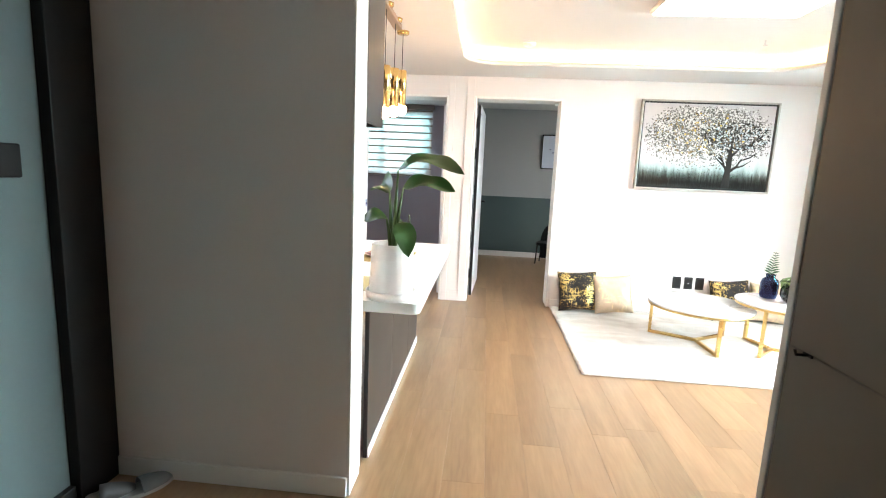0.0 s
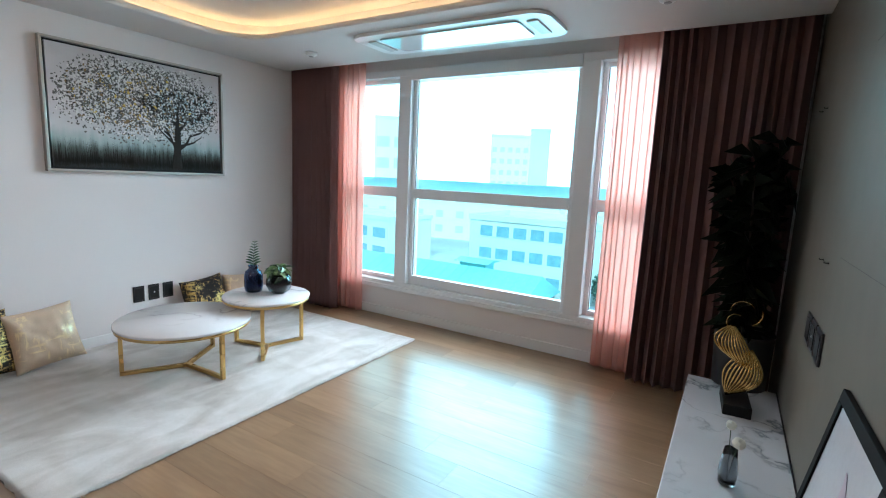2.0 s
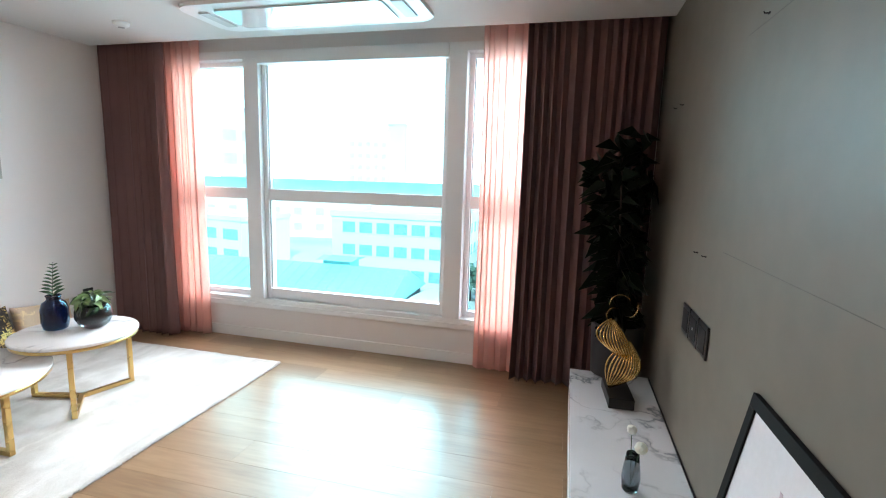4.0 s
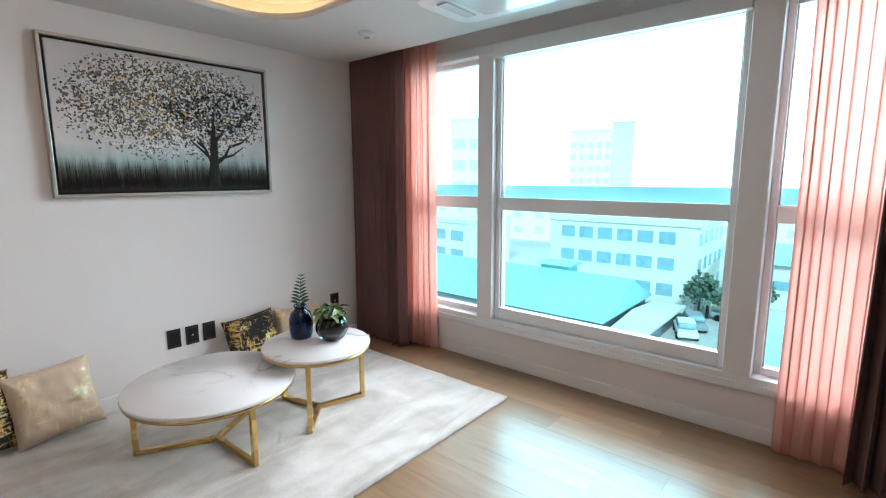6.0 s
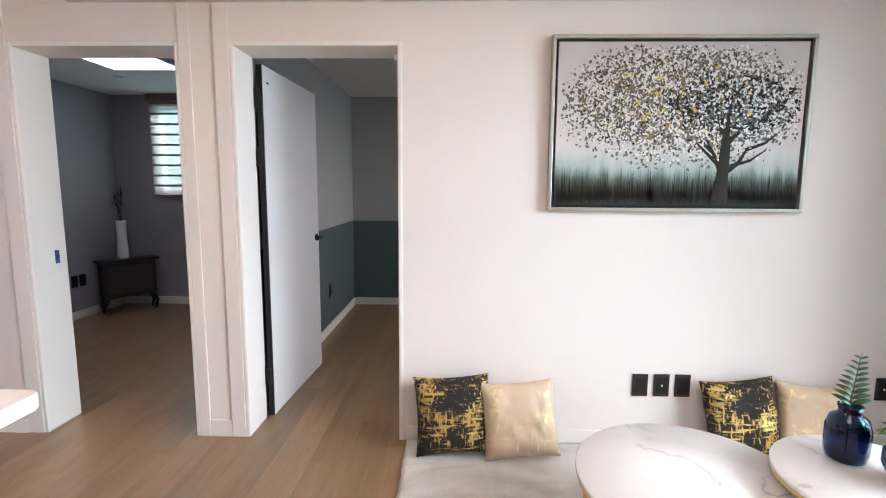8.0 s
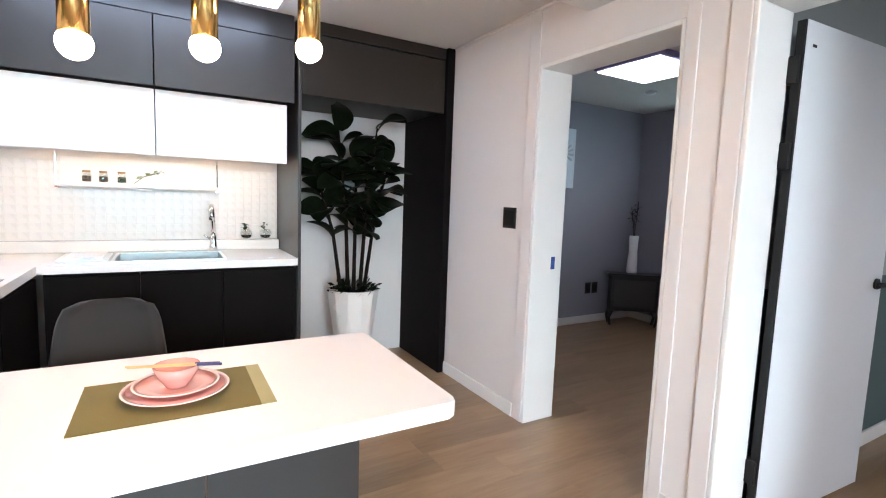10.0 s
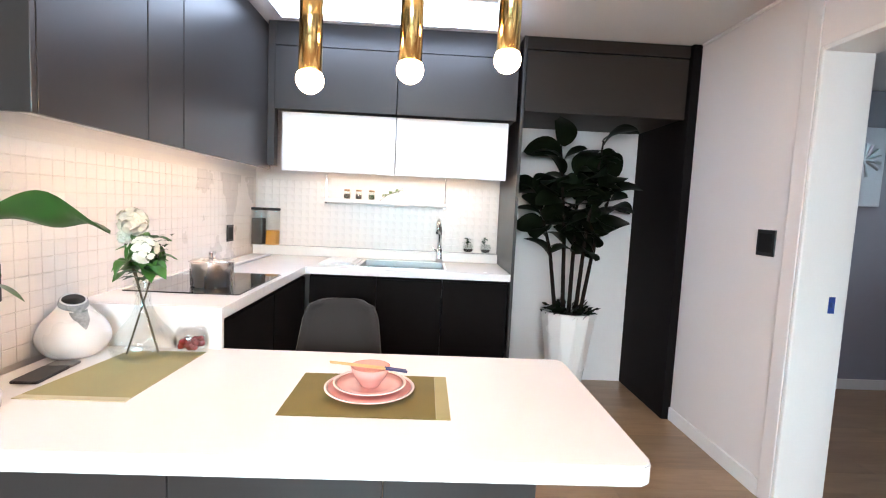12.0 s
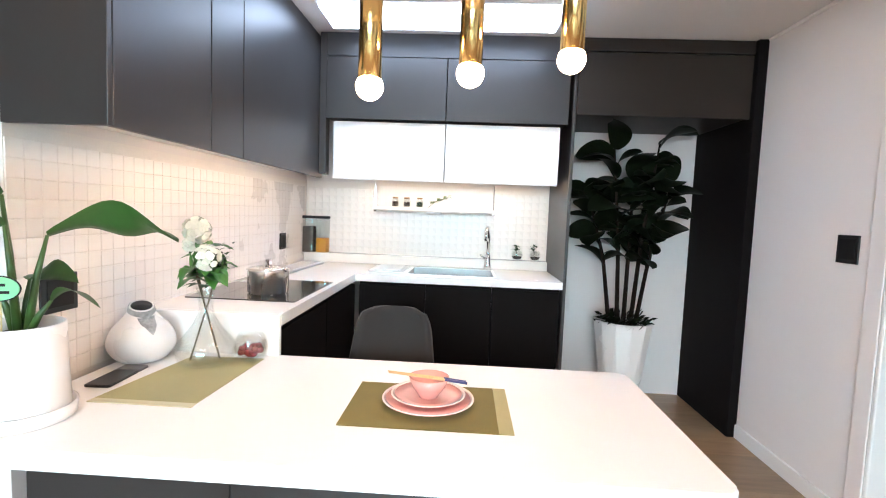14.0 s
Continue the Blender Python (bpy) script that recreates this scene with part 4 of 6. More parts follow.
def dabs(n, mat, name, spread=1.0, size=(0.006, 0.016), side=0.0):
    bm, made = bmesh.new(), 0
    while made < n:
        a, r = rnd.uniform(0, 2 * math.pi), math.sqrt(rnd.random()) * spread * rnd.uniform(0.72, 1.2)
        x, z = 0.02 + side + r * 0.55 * math.cos(a), 0.095 + r * 0.275 * math.sin(a)
        if abs(x) > CW - 0.02 or abs(z) > CH - 0.02 or (z < -0.08 and rnd.random() < 0.6):
            continue
        s, q = rnd.uniform(*size), rnd.uniform(0, math.pi)
        y = -0.0345 - rnd.uniform(0.0005, 0.003)
        pts = [(s * math.cos(q + k) * (1.3 if k in (0, 3.1) else 0.75), s * math.sin(q + k) * (1.3 if k in (0, 3.1) else 0.75)) for k in (0, 1.2, 2.1, 3.1, 4.4, 5.3)]
        bm.faces.new([bm.verts.new((x + u, y, z + w)) for u, w in pts][::-1])
        made += 1
    tagged(part(name, bm, mat, pic), kind="stuff")


dabs(4600, OILG, "grey_paint", 1.04, (0.0025, 0.0095))
dabs(2200, INK, "dark_paint", 0.98, (0.002, 0.007))
dabs(900, INK, "dark_paint", 0.55, (0.004, 0.014), 0.22)
dabs(3600, OILW, "white_paint", 0.98, (0.002, 0.0105))
dabs(500, OILB, "brown_paint", 0.85, (0.003, 0.011), -0.08)
dabs(420, INK, "ink_paint", 0.9, (0.002, 0.008), 0.05)
dabs(420, OILC, "blue_paint", 0.5, (0.003, 0.010), 0.30)
dabs(190, OILY, "yellow_paint", 0.72, (0.004, 0.012), -0.06)
bm = bmesh.new()
for k in range(900):
    x, hh = rnd.uniform(-CW + 0.01, CW - 0.01), 0.03 + 0.15 * rnd.random() ** 2
    z0 = -CH + rnd.uniform(0.003, 0.05)
    bm.faces.new([bm.verts.new(p) for p in ((x, -0.0352, z0), (x + rnd.uniform(0.002, 0.006), -0.0352, z0), (x + rnd.uniform(-0.004, 0.004), -0.0352, min(z0 + hh, CH)))])
tagged(part("painted_grass", bm, INK, pic), kind="stuff")

# ceiling fittings of the living room
ac = thing("ceiling_air_conditioner", 3.26, 2.93, ZL, "white ceiling cassette air conditioner with a long glossy panel", "air conditioner")
part("panel", slab(rounded(-0.245, 0.245, -0.72, 0.72, 0.09, 5), -0.022, -0.0005, bevel=0.006), WHITEP, ac)
part("intake_panel", slab(rounded(-0.16, 0.16, -0.52, 0.52, 0.03, 3), -0.032, -0.0225, bevel=0.003), surf("glossy_white_panel", (0.74, 0.80, 0.82), 0.08, var=0.02, fine=40, bumpy=0, coat=1.0), ac, "glossy white intake panel")
for s in (-1, 1):
    part("louvre", cuboid(-0.13, 0.13, s * 0.60 - 0.035, s * 0.60 + 0.035, -0.03, -0.0225, 0.003), surf("grey_louvre", (0.55, 0.57, 0.58), 0.4), ac)
for x, y in ((3.27, 4.285), (3.12, 1.60)):
    t = thing("smoke_detector", x, y, ZL, "round white detector on the ceiling", "detector", "round ceiling fittings")
    part("body", smooth(lathe([(0, -0.03), (0.03, -0.028), (0.045, -0.018), (0.05, -0.0005), (0, -0.0005)], 32)), WHITEP, t)
    part("grille", smooth(lathe([(0, -0.034), (0.018, -0.033), (0.02, -0.0305), (0, -0.0303)], 20)), surf("grey_grille", (0.35, 0.35, 0.35), 0.5), t)
t = thing("smoke_detector", 0.544, 4.38, 2.45, "round white detector inside the ceiling cove", "detector", "round ceiling fittings")
part("body", smooth(lathe([(0, -0.03), (0.03, -0.028), (0.05, -0.018), (0.055, -0.0005), (0, -0.0005)], 32)), WHITEP, t)
t = thing("sprinkler_head", 2.30, 4.14, 2.45, "small chrome sprinkler head in the ceiling", "sprinkler")
part("stem", tube([(0, 0, -0.0005), (0, 0, -0.04)], 0.006), CHROME, t)
part("deflector", tube([(0, 0, -0.04), (0, 0, -0.043)], 0.016, 14), CHROME, t)
cl = thing("ceiling_light", 1.70, 3.05, 2.45, "large square white LED ceiling light in the cove", "ceiling light")
part("frame", cuboid(-0.46, 0.46, -0.46, 0.46, -0.035, -0.0005, 0.012), WHITEP, cl)
part("diffuser", cuboid(-0.44, 0.44, -0.44, 0.44, -0.045, -0.0355, 0.006), glow("white_led_diffuser", (0.97, 0.98, 1.0), 3.6), cl)

# low media console
tv = thing("media_console", 2.30, 1.095, 0, "low white marble-topped media console along the feature wall", "console")
part("body", cuboid(-1.17, 1.17, -0.215, 0.205, 0.04, 0.225, 0.004), surf("warm_white_lacquer", (0.70, 0.69, 0.66), 0.35), tv)
part("plinth", cuboid(-1.12, 1.12, -0.21, 0.17, 0, 0.0395), BLACKM, tv)
for k in range(4):
    part("drawer", cuboid(-1.165 + k * 0.583, -1.165 + k * 0.583 + 0.578, 0.2055, 0.218, 0.045, 0.22, 0.002), surf("console_front", (0.70, 0.69, 0.66), 0.35), tv)
part("top", cuboid(-1.19, 1.19, -0.22, 0.22, 0.2255, 0.25, 0.004), MARBLE2, tv, "polished grey-veined marble top")
part("back_edge", cuboid(-1.19, 1.19, -0.2235, -0.2205, 0.2255, 0.256), BLACKM, tv)

# brass swirl sculpture
sc = thing("sculpture", 3.15, 1.075, 0.25, "ribbed brass swirl sculpture on a black block", "sculpture", turn=4)
part("base_block", cuboid(-0.13, 0.14, -0.062, 0.062, 0, 0.055, 0.004), BLACKM, sc)
for z0, z1, wid, shift, tilt_y, ribs in ((0.055, 0.31, 0.080, -0.015, -0.09, 12), (0.20, 0.43, 0.080, 0.045, -0.10, 11)):
    # each lobe: curved bars fanned over a half shell, open towards the back
    for rib in range(ribs):
        side = -1 + 2 * rib / (ribs - 1)
        pts = []
        for k in range(17):
            u = k / 16
            bulge = math.sin(math.pi * u)
            drift = shift * math.sin(math.pi * u) + tilt_y * (u - 0.5) * (1 if shift < 0 else -1)
            pts.append((-0.075 * math.sqrt(max(0.0, 1 - side * side * 0.92)) * bulge + 0.02 * u, drift + side * wid * bulge, z0 + (z1 - z0) * u + 0.02 * side * bulge))
        part("rib", smooth(tube(pts, [0.0022 + 0.0028 * math.sin(math.pi * k / 16) for k in range(17)], 6)), BRASS, sc)
for cy, cz, rad, a0, a1 in ((0.02, 0.50, 0.055, 30, 180), (0.045, 0.445, 0.040, 60, 230), (-0.005, 0.50, 0.06, -70, 20)):
    # slim open hoops above the lobes
    pts = [(0.01 * math.sin(radians(a0 + (a1 - a0) * k / 20)), cy - rad * math.cos(radians(a0 + (a1 - a0) * k / 20)), cz + rad * math.sin(radians(a0 + (a1 - a0) * k / 20))) for k in range(21)]
    part("hoop", smooth(tube(pts, [0.0010 + 0.0014 * math.sin(math.pi * k / 20) for k in range(21)], 6)), BRASS, sc)

# small glass vase with two white balls of blossom
v = thing("bud_vase", 2.36, 1.10, 0.25, "smoky glass bud vase with two white ball flowers", "vase")
part("glass", smooth(lathe([(0, 0), (0.022, 0.0), (0.03, 0.01), (0.034, 0.06), (0.026, 0.12), (0.022, 0.15), (0.019, 0.15), (0.023, 0.12), (0.031, 0.06), (0.026, 0.014), (0, 0.012)], 24)), SMOKE, v)
for dx, dy, hh, rr in ((0.01, 0.01, 0.235, 0.018), (-0.03, -0.02, 0.19, 0.022)):
    part("stem", tube([(0, 0, 0.015), (dx * 0.5, dy * 0.5, 0.12), (dx, dy, hh)], 0.0017, 6), LEAF, v)
    bm = bmesh.new()
    bmesh.ops.create_icosphere(bm, subdivisions=3, radius=rr, matrix=Matrix.Translation((dx, dy, hh)))
    for q in bm.verts:
        q.co += (q.co - Vector((dx, dy, hh))) * 0.16 * noise.noise(q.co * 160)
    part("blossom", bm, PETAL, v, "white ball blossom")

# framed print leaning on the wall
fr = thing("framed_print", 1.725, 0.868, 0.25, "white print in a black frame leaning on the stone wall", "picture frame")
tilt = pose(0, 0.115, 0.002, 10, 0, 0)


def tilted(bm):
    bmesh.ops.transform(bm, matrix=tilt, verts=bm.verts)
    return bm


FRAMEBLACK = surf("black_stained_frame", (0.006, 0.006, 0.006), 0.7, spec=0.12, var=0.1, fine=120, bumpy=0.05)
FW, FH = 0.245, 0.60
for a, b, c, d in ((-FW, FW, 0, 0.035), (-FW, FW, FH - 0.035, FH), (-FW, -FW + 0.035, 0.035, FH - 0.035), (FW - 0.035, FW, 0.035, FH - 0.035)):
    part("frame_bar", tilted(cuboid(a, b, -0.008, 0.008, c, d, 0.002)), FRAMEBLACK, fr)
part("print", tilted(cuboid(-FW + 0.03, FW - 0.03, -0.006, 0.002, 0.03, FH - 0.03)), surf("white_print_paper", (0.72, 0.73, 0.76), 0.25, coat=0.6), fr)

bm = slab([(0.06 * math.sin(0.5 * k) - 0.05 * math.sin(math.pi * k / 12), 0.1 + 0.38 * k / 12) for k in range(13)] + [(0.06 * math.sin(0.5 * k) + 0.05 * math.sin(math.pi * k / 12) + 0.012, 0.1 + 0.38 * k / 12) for k in range(12, -1, -1)], 0, 0.001)
bmesh.ops.transform(bm, matrix=pose(0, 0.0035, 0, 90, 0, 0), verts=bm.verts)
part("print_motif", tilted(bm), surf("faded_mauve_ink", (0.42, 0.33, 0.38), 0.4), fr, "pale mauve plant motif")

# intercom and hooks on the stone wall
ic = thing("intercom", 1.11, 0.87, 1.34, "white video intercom panel on the stone wall", "intercom", turn=180)
part("case", cuboid(-0.11, 0.11, -0.022, -0.0005, -0.14, 0.14, 0.008), WHITEP, ic)
part("screen", cuboid(-0.085, 0.085, -0.0245, -0.0225, 0.0, 0.115, 0.002), surf("dull_lcd", (0.20, 0.24, 0.24), 0.15), ic)
for k in range(3):
    part("button", cuboid(-0.07 + k * 0.05, -0.035 + k * 0.05, -0.0245, -0.0225, -0.09, -0.06, 0.002), surf("pale_button", (0.6, 0.64, 0.68), 0.3), ic)
for k, (x, z) in enumerate(((1.987, 1.863), (2.242, 1.864), (1.457, 1.118), (1.331, 1.120), (3.43, 1.765), (3.28, 1.762), (2.60, 1.106), (2.72, 1.105))):
    t = thing("wall_hook", x, 0.87, z, "small black hook in the stone wall joint", "hook", "small hooks", 180)
    part("pin", tube([(0, -0.0005, 0), (0, -0.014, 0), (0, -0.016, 0.005)], 0.002, 8), BLACKM, t)
    part("tab", cuboid(-0.006, 0.006, -0.004, -0.0005, -0.003, 0.003, 0.001), BLACKM, t)
t = thing("wall_hook", 0.70, 0.762, 1.12, "small black hook in the stone wall joint", "hook", "small hooks", 270)
part("pin", tube([(0, -0.0005, 0), (0, -0.018, 0), (0, -0.020, 0.007)], 0.002, 8), BLACKM, t)
part("tab", cuboid(-0.009, 0.009, -0.004, -0.0005, -0.002, 0.002, 0.0008), BLACKM, t)
# joints between the stone panels: thin dark filler strips
JOINT = surf("dark_joint_filler", (0.14, 0.13, 0.115), 0.9, var=0.2)
for x0, x1, z in ((0.765, 2.4, 1.152), (0.765, 2.4, 1.845)):
    structure("trim_joint", cuboid(x0, x1, 0.8705, 0.8713, z - 0.0006, z + 0.0006), JOINT, "fine joint between stone panels")
structure("trim_joint", cuboid(0.6988, 0.6995, YS, 0.806, 1.119, 1.121), JOINT, "fine joint between stone panels")

# plants ------------------------------------------------------------


def leaf_part(parent, mesh, at, yaw, pitch, roll=0.0, scale=1.0):
    ob = new("leaf", mesh)
    ob.parent = parent
    ob.matrix_basis = pose(*at, 0, 0, yaw) @ pose(0, 0, 0, 0, -pitch, 0) @ pose(0, 0, 0, roll, 0, 0) @ Matrix.Scale(scale, 4)
    return ob


def shared_leaf(name, mat, *args, **kw):
    return mesh_of(name, smooth(leaf_mesh(*args, **kw)), mat)


# dark tall plant in the corner behind the console
dp = thing("potted_tree", 3.52, 1.06, 0, "tall dark leafy plant in a grey pot in the dim corner", "plant")
part("pot", smooth(lathe([(0, 0), (0.10, 0), (0.125, 0.02), (0.15, 0.55), (0.155, 0.56), (0.14, 0.56), (0.135, 0.5), (0, 0.49)], 32)), surf("dark_grey_pot", (0.03, 0.03, 0.033), 0.5), dp)
part("soil", smooth(lathe([(0, 0.505), (0.13, 0.50), (0, 0.495)], 24)), SOIL, dp)
rnd = random.Random(11)
bmL, stems = bmesh.new(), bmesh.new()
for s in range(7):
    a, sp = s * 0.9, rnd.uniform(0.08, 0.24)
    p0, p1, p2 = Vector((0.03 * math.cos(a), 0.03 * math.sin(a), 0.48)), Vector((sp * 0.5 * math.cos(a), sp * 0.5 * math.sin(a), 1.0)), Vector((sp * math.cos(a), sp * math.sin(a), rnd.uniform(1.35, 1.62)))
    tube([p0, p1, p2], [0.011, 0.008, 0.004], 6, stems)
    for k in range(80):
        u = rnd.uniform(0.02, 1)
        c = p0.lerp(p1, u * 2) if u < 0.5 else p1.lerp(p2, u * 2 - 1)
        d = Vector((rnd.uniform(-1, 1), rnd.uniform(-1, 1), rnd.uniform(-0.5, 0.7))).normalized()
        L = rnd.uniform(0.11, 0.2)
        if c.x + d.x * L > 0.14 or c.y + d.y * L < -0.15:
            d.x, d.y = -abs(d.x), abs(d.y)
        w = d.orthogonal().normalized() * L * 0.24
        tip = c + d * L - Vector((0, 0, 0.04))
        m1 = c + d * L * 0.45 + Vector((0, 0, 0.012))
        q = [bmL.verts.new(z) for z in (c, m1 + w, tip, m1 - w)]
        bmL.faces.new(q)
part("stem", smooth(stems), BARK, dp)
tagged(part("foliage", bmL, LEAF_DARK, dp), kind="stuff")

# blue vase with a fern frond
bv = thing("blue_vase", 2.665, 4.245, 0.43, "cobalt blue glass bottle vase with a fern frond", "vase")
bv.matrix_world = pose(2.662, 4.25, 0.43) @ Matrix.Scale(1.1, 4)
part("glass", smooth(lathe([(0, 0), (0.045, 0), (0.056, 0.008), (0.062, 0.04), (0.062, 0.11), (0.052, 0.145), (0.034, 0.158), (0.03, 0.165), (0.036, 0.185), (0.033, 0.185), (0.027, 0.165), (0.031, 0.155), (0.048, 0.14), (0.058, 0.108), (0.058, 0.04), (0.05, 0.012), (0, 0.012)], 40)), BLUEGLASS, bv)
part("stem", tube([(0, 0, 0.02), (0, 0.003, 0.2), (0.015, 0.0, 0.36)], [0.003, 0.0026, 0.001], 6), LEAF, bv)
fl = shared_leaf("leaf", leafy("fern_leaf", (0.020, 0.070, 0.024)), 0.080, 0.023, droop=0.2, fold=0.1, n=4)
for k in range(9):
    u = k / 8
    for s in (-1, 1):
        leaf_part(bv, fl, (0.015 * u * u, 0.002 * s, 0.185 + 0.155 * u), -30 if s > 0 else 150, 32, 50 * s, (1 - 0.6 * u) * 0.78)

# smoky glass bowl with a trailing plant
gb = thing("glass_bowl_planter", 2.765, 4.085, 0.43, "round smoky glass bowl planted with a variegated trailer", "planter")
gb.matrix_world = pose(2.760, 4.080, 0.43) @ Matrix.Scale(1.2, 4)
part("bowl", smooth(lathe([(0, 0), (0.04, 0.0), (0.065, 0.02), (0.08, 0.055), (0.078, 0.09), (0.062, 0.125), (0.058, 0.125), (0.073, 0.09), (0.075, 0.055), (0.06, 0.024), (0, 0.008)], 40)), SMOKE, gb)
part("soil", smooth(lathe([(0, 0.01), (0.055, 0.024), (0.071, 0.055), (0.0715, 0.066), (0.03, 0.072), (0, 0.074)], 28)), SOIL, gb, "dark soil")
rnd = random.Random(5)
lm = [shared_leaf("leaf", m, 0.062, 0.026, droop=0.6, fold=0.2, n=5) for m in (LEAF, LEAF_PALE)]
for k in range(64):
    a = rnd.uniform(0, 360)
    r = rnd.uniform(0.0, 0.06)
    leaf_part(gb, lm[k % 2], (r * math.cos(radians(a)), r * math.sin(radians(a)), rnd.uniform(0.10, 0.165)), a + rnd.uniform(-40, 40), rnd.uniform(-30, 60), rnd.uniform(-70, 70), rnd.uniform(0.7, 1.2))
for k in range(10):
    a = radians(k * 36)
    part("stem", tube([(0, 0, 0.07), (0.03 * math.cos(a), 0.03 * math.sin(a), 0.12), (0.075 * math.cos(a), 0.075 * math.sin(a), 0.13)], 0.0016, 5), LEAF, gb)

# ---- doors of the two rooms ----
d = thing("interior_door", D2[0] + 0.03, 5.335, 0, "white flush door standing open with black hinges and lever", "door", turn=87)
part("leaf_panel", cuboid(0.005, 0.865, -0.036, 0.0, 0.01, 2.07, 0.002), DOORW, d)
for z in (0.26, 1.56, 1.885):
    part("hinge", cuboid(-0.024, 0.0045, -0.030, 0.016, z - 0.05, z + 0.05, 0.002), BLACKM, d, "black steel hinge")
    part("knuckle", tube([(-0.004, 0.010, z - 0.055), (-0.004, 0.010, z + 0.055)], 0.012, 10), BLACKM, d)
part("edge_seal", cuboid(-0.008, 0.004, -0.034, -0.004, 0.012, 2.068), BLACKM, d)
for s in (-1, 1):
    y = -0.036 if s < 0 else 0.0
    lv = part("handle", tube([(0.805, y + s * 0.0005, 1.02), (0.805, y + s * 0.045, 1.02), (0.79, y + s * 0.05, 1.02), (0.70, y + s * 0.05, 1.02)], 0.009, 10), BLACKM, d, "matt black lever handle")
    part("rose", tube([(0.805, y + s * 0.0006, 1.02), (0.805, y + s * 0.009, 1.02)], 0.026, 20), BLACKM, lv)
part("door_tag", cuboid(0.05, 0.075, -0.0385, -0.0362, 1.975, 1.985), BLACKM, d)
d1 = thing("interior_door", D1[1] - 0.03, 5.335, 0, "white flush door folded back inside the bedroom", "door", turn=93)
part("leaf_panel", cuboid(0.005, 0.86, 0.0, 0.036, 0.01, 2.07, 0.002), DOORW, d1)
for z in (0.26, 1.56, 1.885):
    part("hinge", cuboid(-0.03, 0.012, -0.006, -0.0005, z - 0.05, z + 0.05, 0.001), BLACKM, d1, "black steel hinge")
lk = thing("strike_plate", D1[0] + 0.022, 5.25, 0.985, "small latch plate under blue tape in the door lining", "latch", turn=90)
part("plate", cuboid(-0.015, 0.015, -0.003, -0.0005, -0.038, 0.038, 0.001), surf("blue_latch_tape", (0.02, 0.06, 0.26), 0.4), lk)
part("latch", cuboid(-0.006, 0.006, -0.012, -0.003, -0.012, 0.012, 0.002), surf("blue_tape", (0.03, 0.07, 0.25), 0.4), lk)

# bedroom
bl = thing("zebra_blind", (BX0 + BX1) / 2, 8.055, BZ1 + 0.05, "striped brown and sheer roller blind drawn over the window", "blind")
BLINDC = cloth("brown_blind_slat", (0.20, 0.145, 0.12), weave=500)
BLINDS = cloth("sheer_blind_band", (0.9, 0.89, 0.86), weave=700, sheer=0.6)
part("cassette", cuboid(-0.80, 0.80, -0.04, 0.035, -0.01, 0.07, 0.006), BLINDC, bl)
for k in range(9):
    z = -0.02 - k * 0.115
    part("slat", cuboid(-0.78, 0.78, -0.004, -0.001, z - 0.022, z), BLINDC, bl)
    o = part("sheer_band", cuboid(-0.78, 0.78, -0.0028, -0.0022, z - 0.1145, z - 0.0225), BLINDS, bl)
part("bottom_rail", cuboid(-0.78, 0.78, -0.009, 0.004, -1.075, -1.056, 0.003), BLINDC, bl)
ml = thing("ceiling_light", -1.36, 6.42, 2.42, "square white LED ceiling light of the bedroom", "ceiling light")
part("frame", cuboid(-0.30, 0.30, -0.30, 0.30, -0.05, -0.0005, 0.02), surf("violet_rim", (0.24, 0.24, 0.46), 0.4), ml)
part("diffuser", cuboid(-0.272, 0.272, -0.272, 0.272, -0.060, -0.0505, 0.004), glow("bedroom_led", (0.84, 0.90, 1.0), 5.0), ml)
t = thing("smoke_detector", -1.95, 7.2, 2.42, "round white detector on the bedroom ceiling", "detector", "round ceiling fittings")
part("body", smooth(lathe([(0, -0.03), (0.03, -0.028), (0.05, -0.018), (0.055, -0.0005), (0, -0.0005)], 28)), WHITEP, t)
cb2 = thing("corner_cabinet", -2.465, 7.81, 0, "small black curved-leg side cabinet in the bedroom corner", "cabinet", turn=52)
part("body", cuboid(-0.26, 0.26, -0.13, 0.02, 0.17, 0.56, 0.012), surf("black_painted_wood", (0.02, 0.019, 0.02), 0.4), cb2)
part("top", slab(rounded(-0.30, 0.30, -0.165, 0.04, 0.03), 0.5605, 0.59, bevel=0.006), surf("black_painted_top", (0.022, 0.021, 0.022), 0.35), cb2)
part("door", cuboid(-0.22, 0.22, -0.142, -0.1305, 0.21, 0.52, 0.006), surf("dark_cane_front", (0.05, 0.048, 0.045), 0.6, fine=200, bumpy=0.5), cb2)
for sx in (-1, 1):
    for yy in (-0.11, 0.0):
        part("leg", smooth(tube([(sx * 0.23, yy, 0.17), (sx * 0.26, yy - 0.01, 0.09), (sx * 0.24, yy, 0.0)], [0.026, 0.018, 0.014])), surf("black_leg", (0.02, 0.02, 0.02), 0.4), cb2)
fv = thing("floor_vase", -2.48, 7.80, 0.59, "slim white ceramic vase with dark dried twigs", "vase")
part("vase_body", smooth(lathe([(0, 0), (0.055, 0), (0.06, 0.02), (0.045, 0.25), (0.05, 0.42), (0.045, 0.42), (0.04, 0.25), (0.05, 0.03), (0, 0.02)], 28)), CERAMIC, fv)
rnd = random.Random(9)
tl = shared_leaf("leaf", LEAF_DARK, 0.06, 0.028, droop=0.3, fold=0.1, n=4)
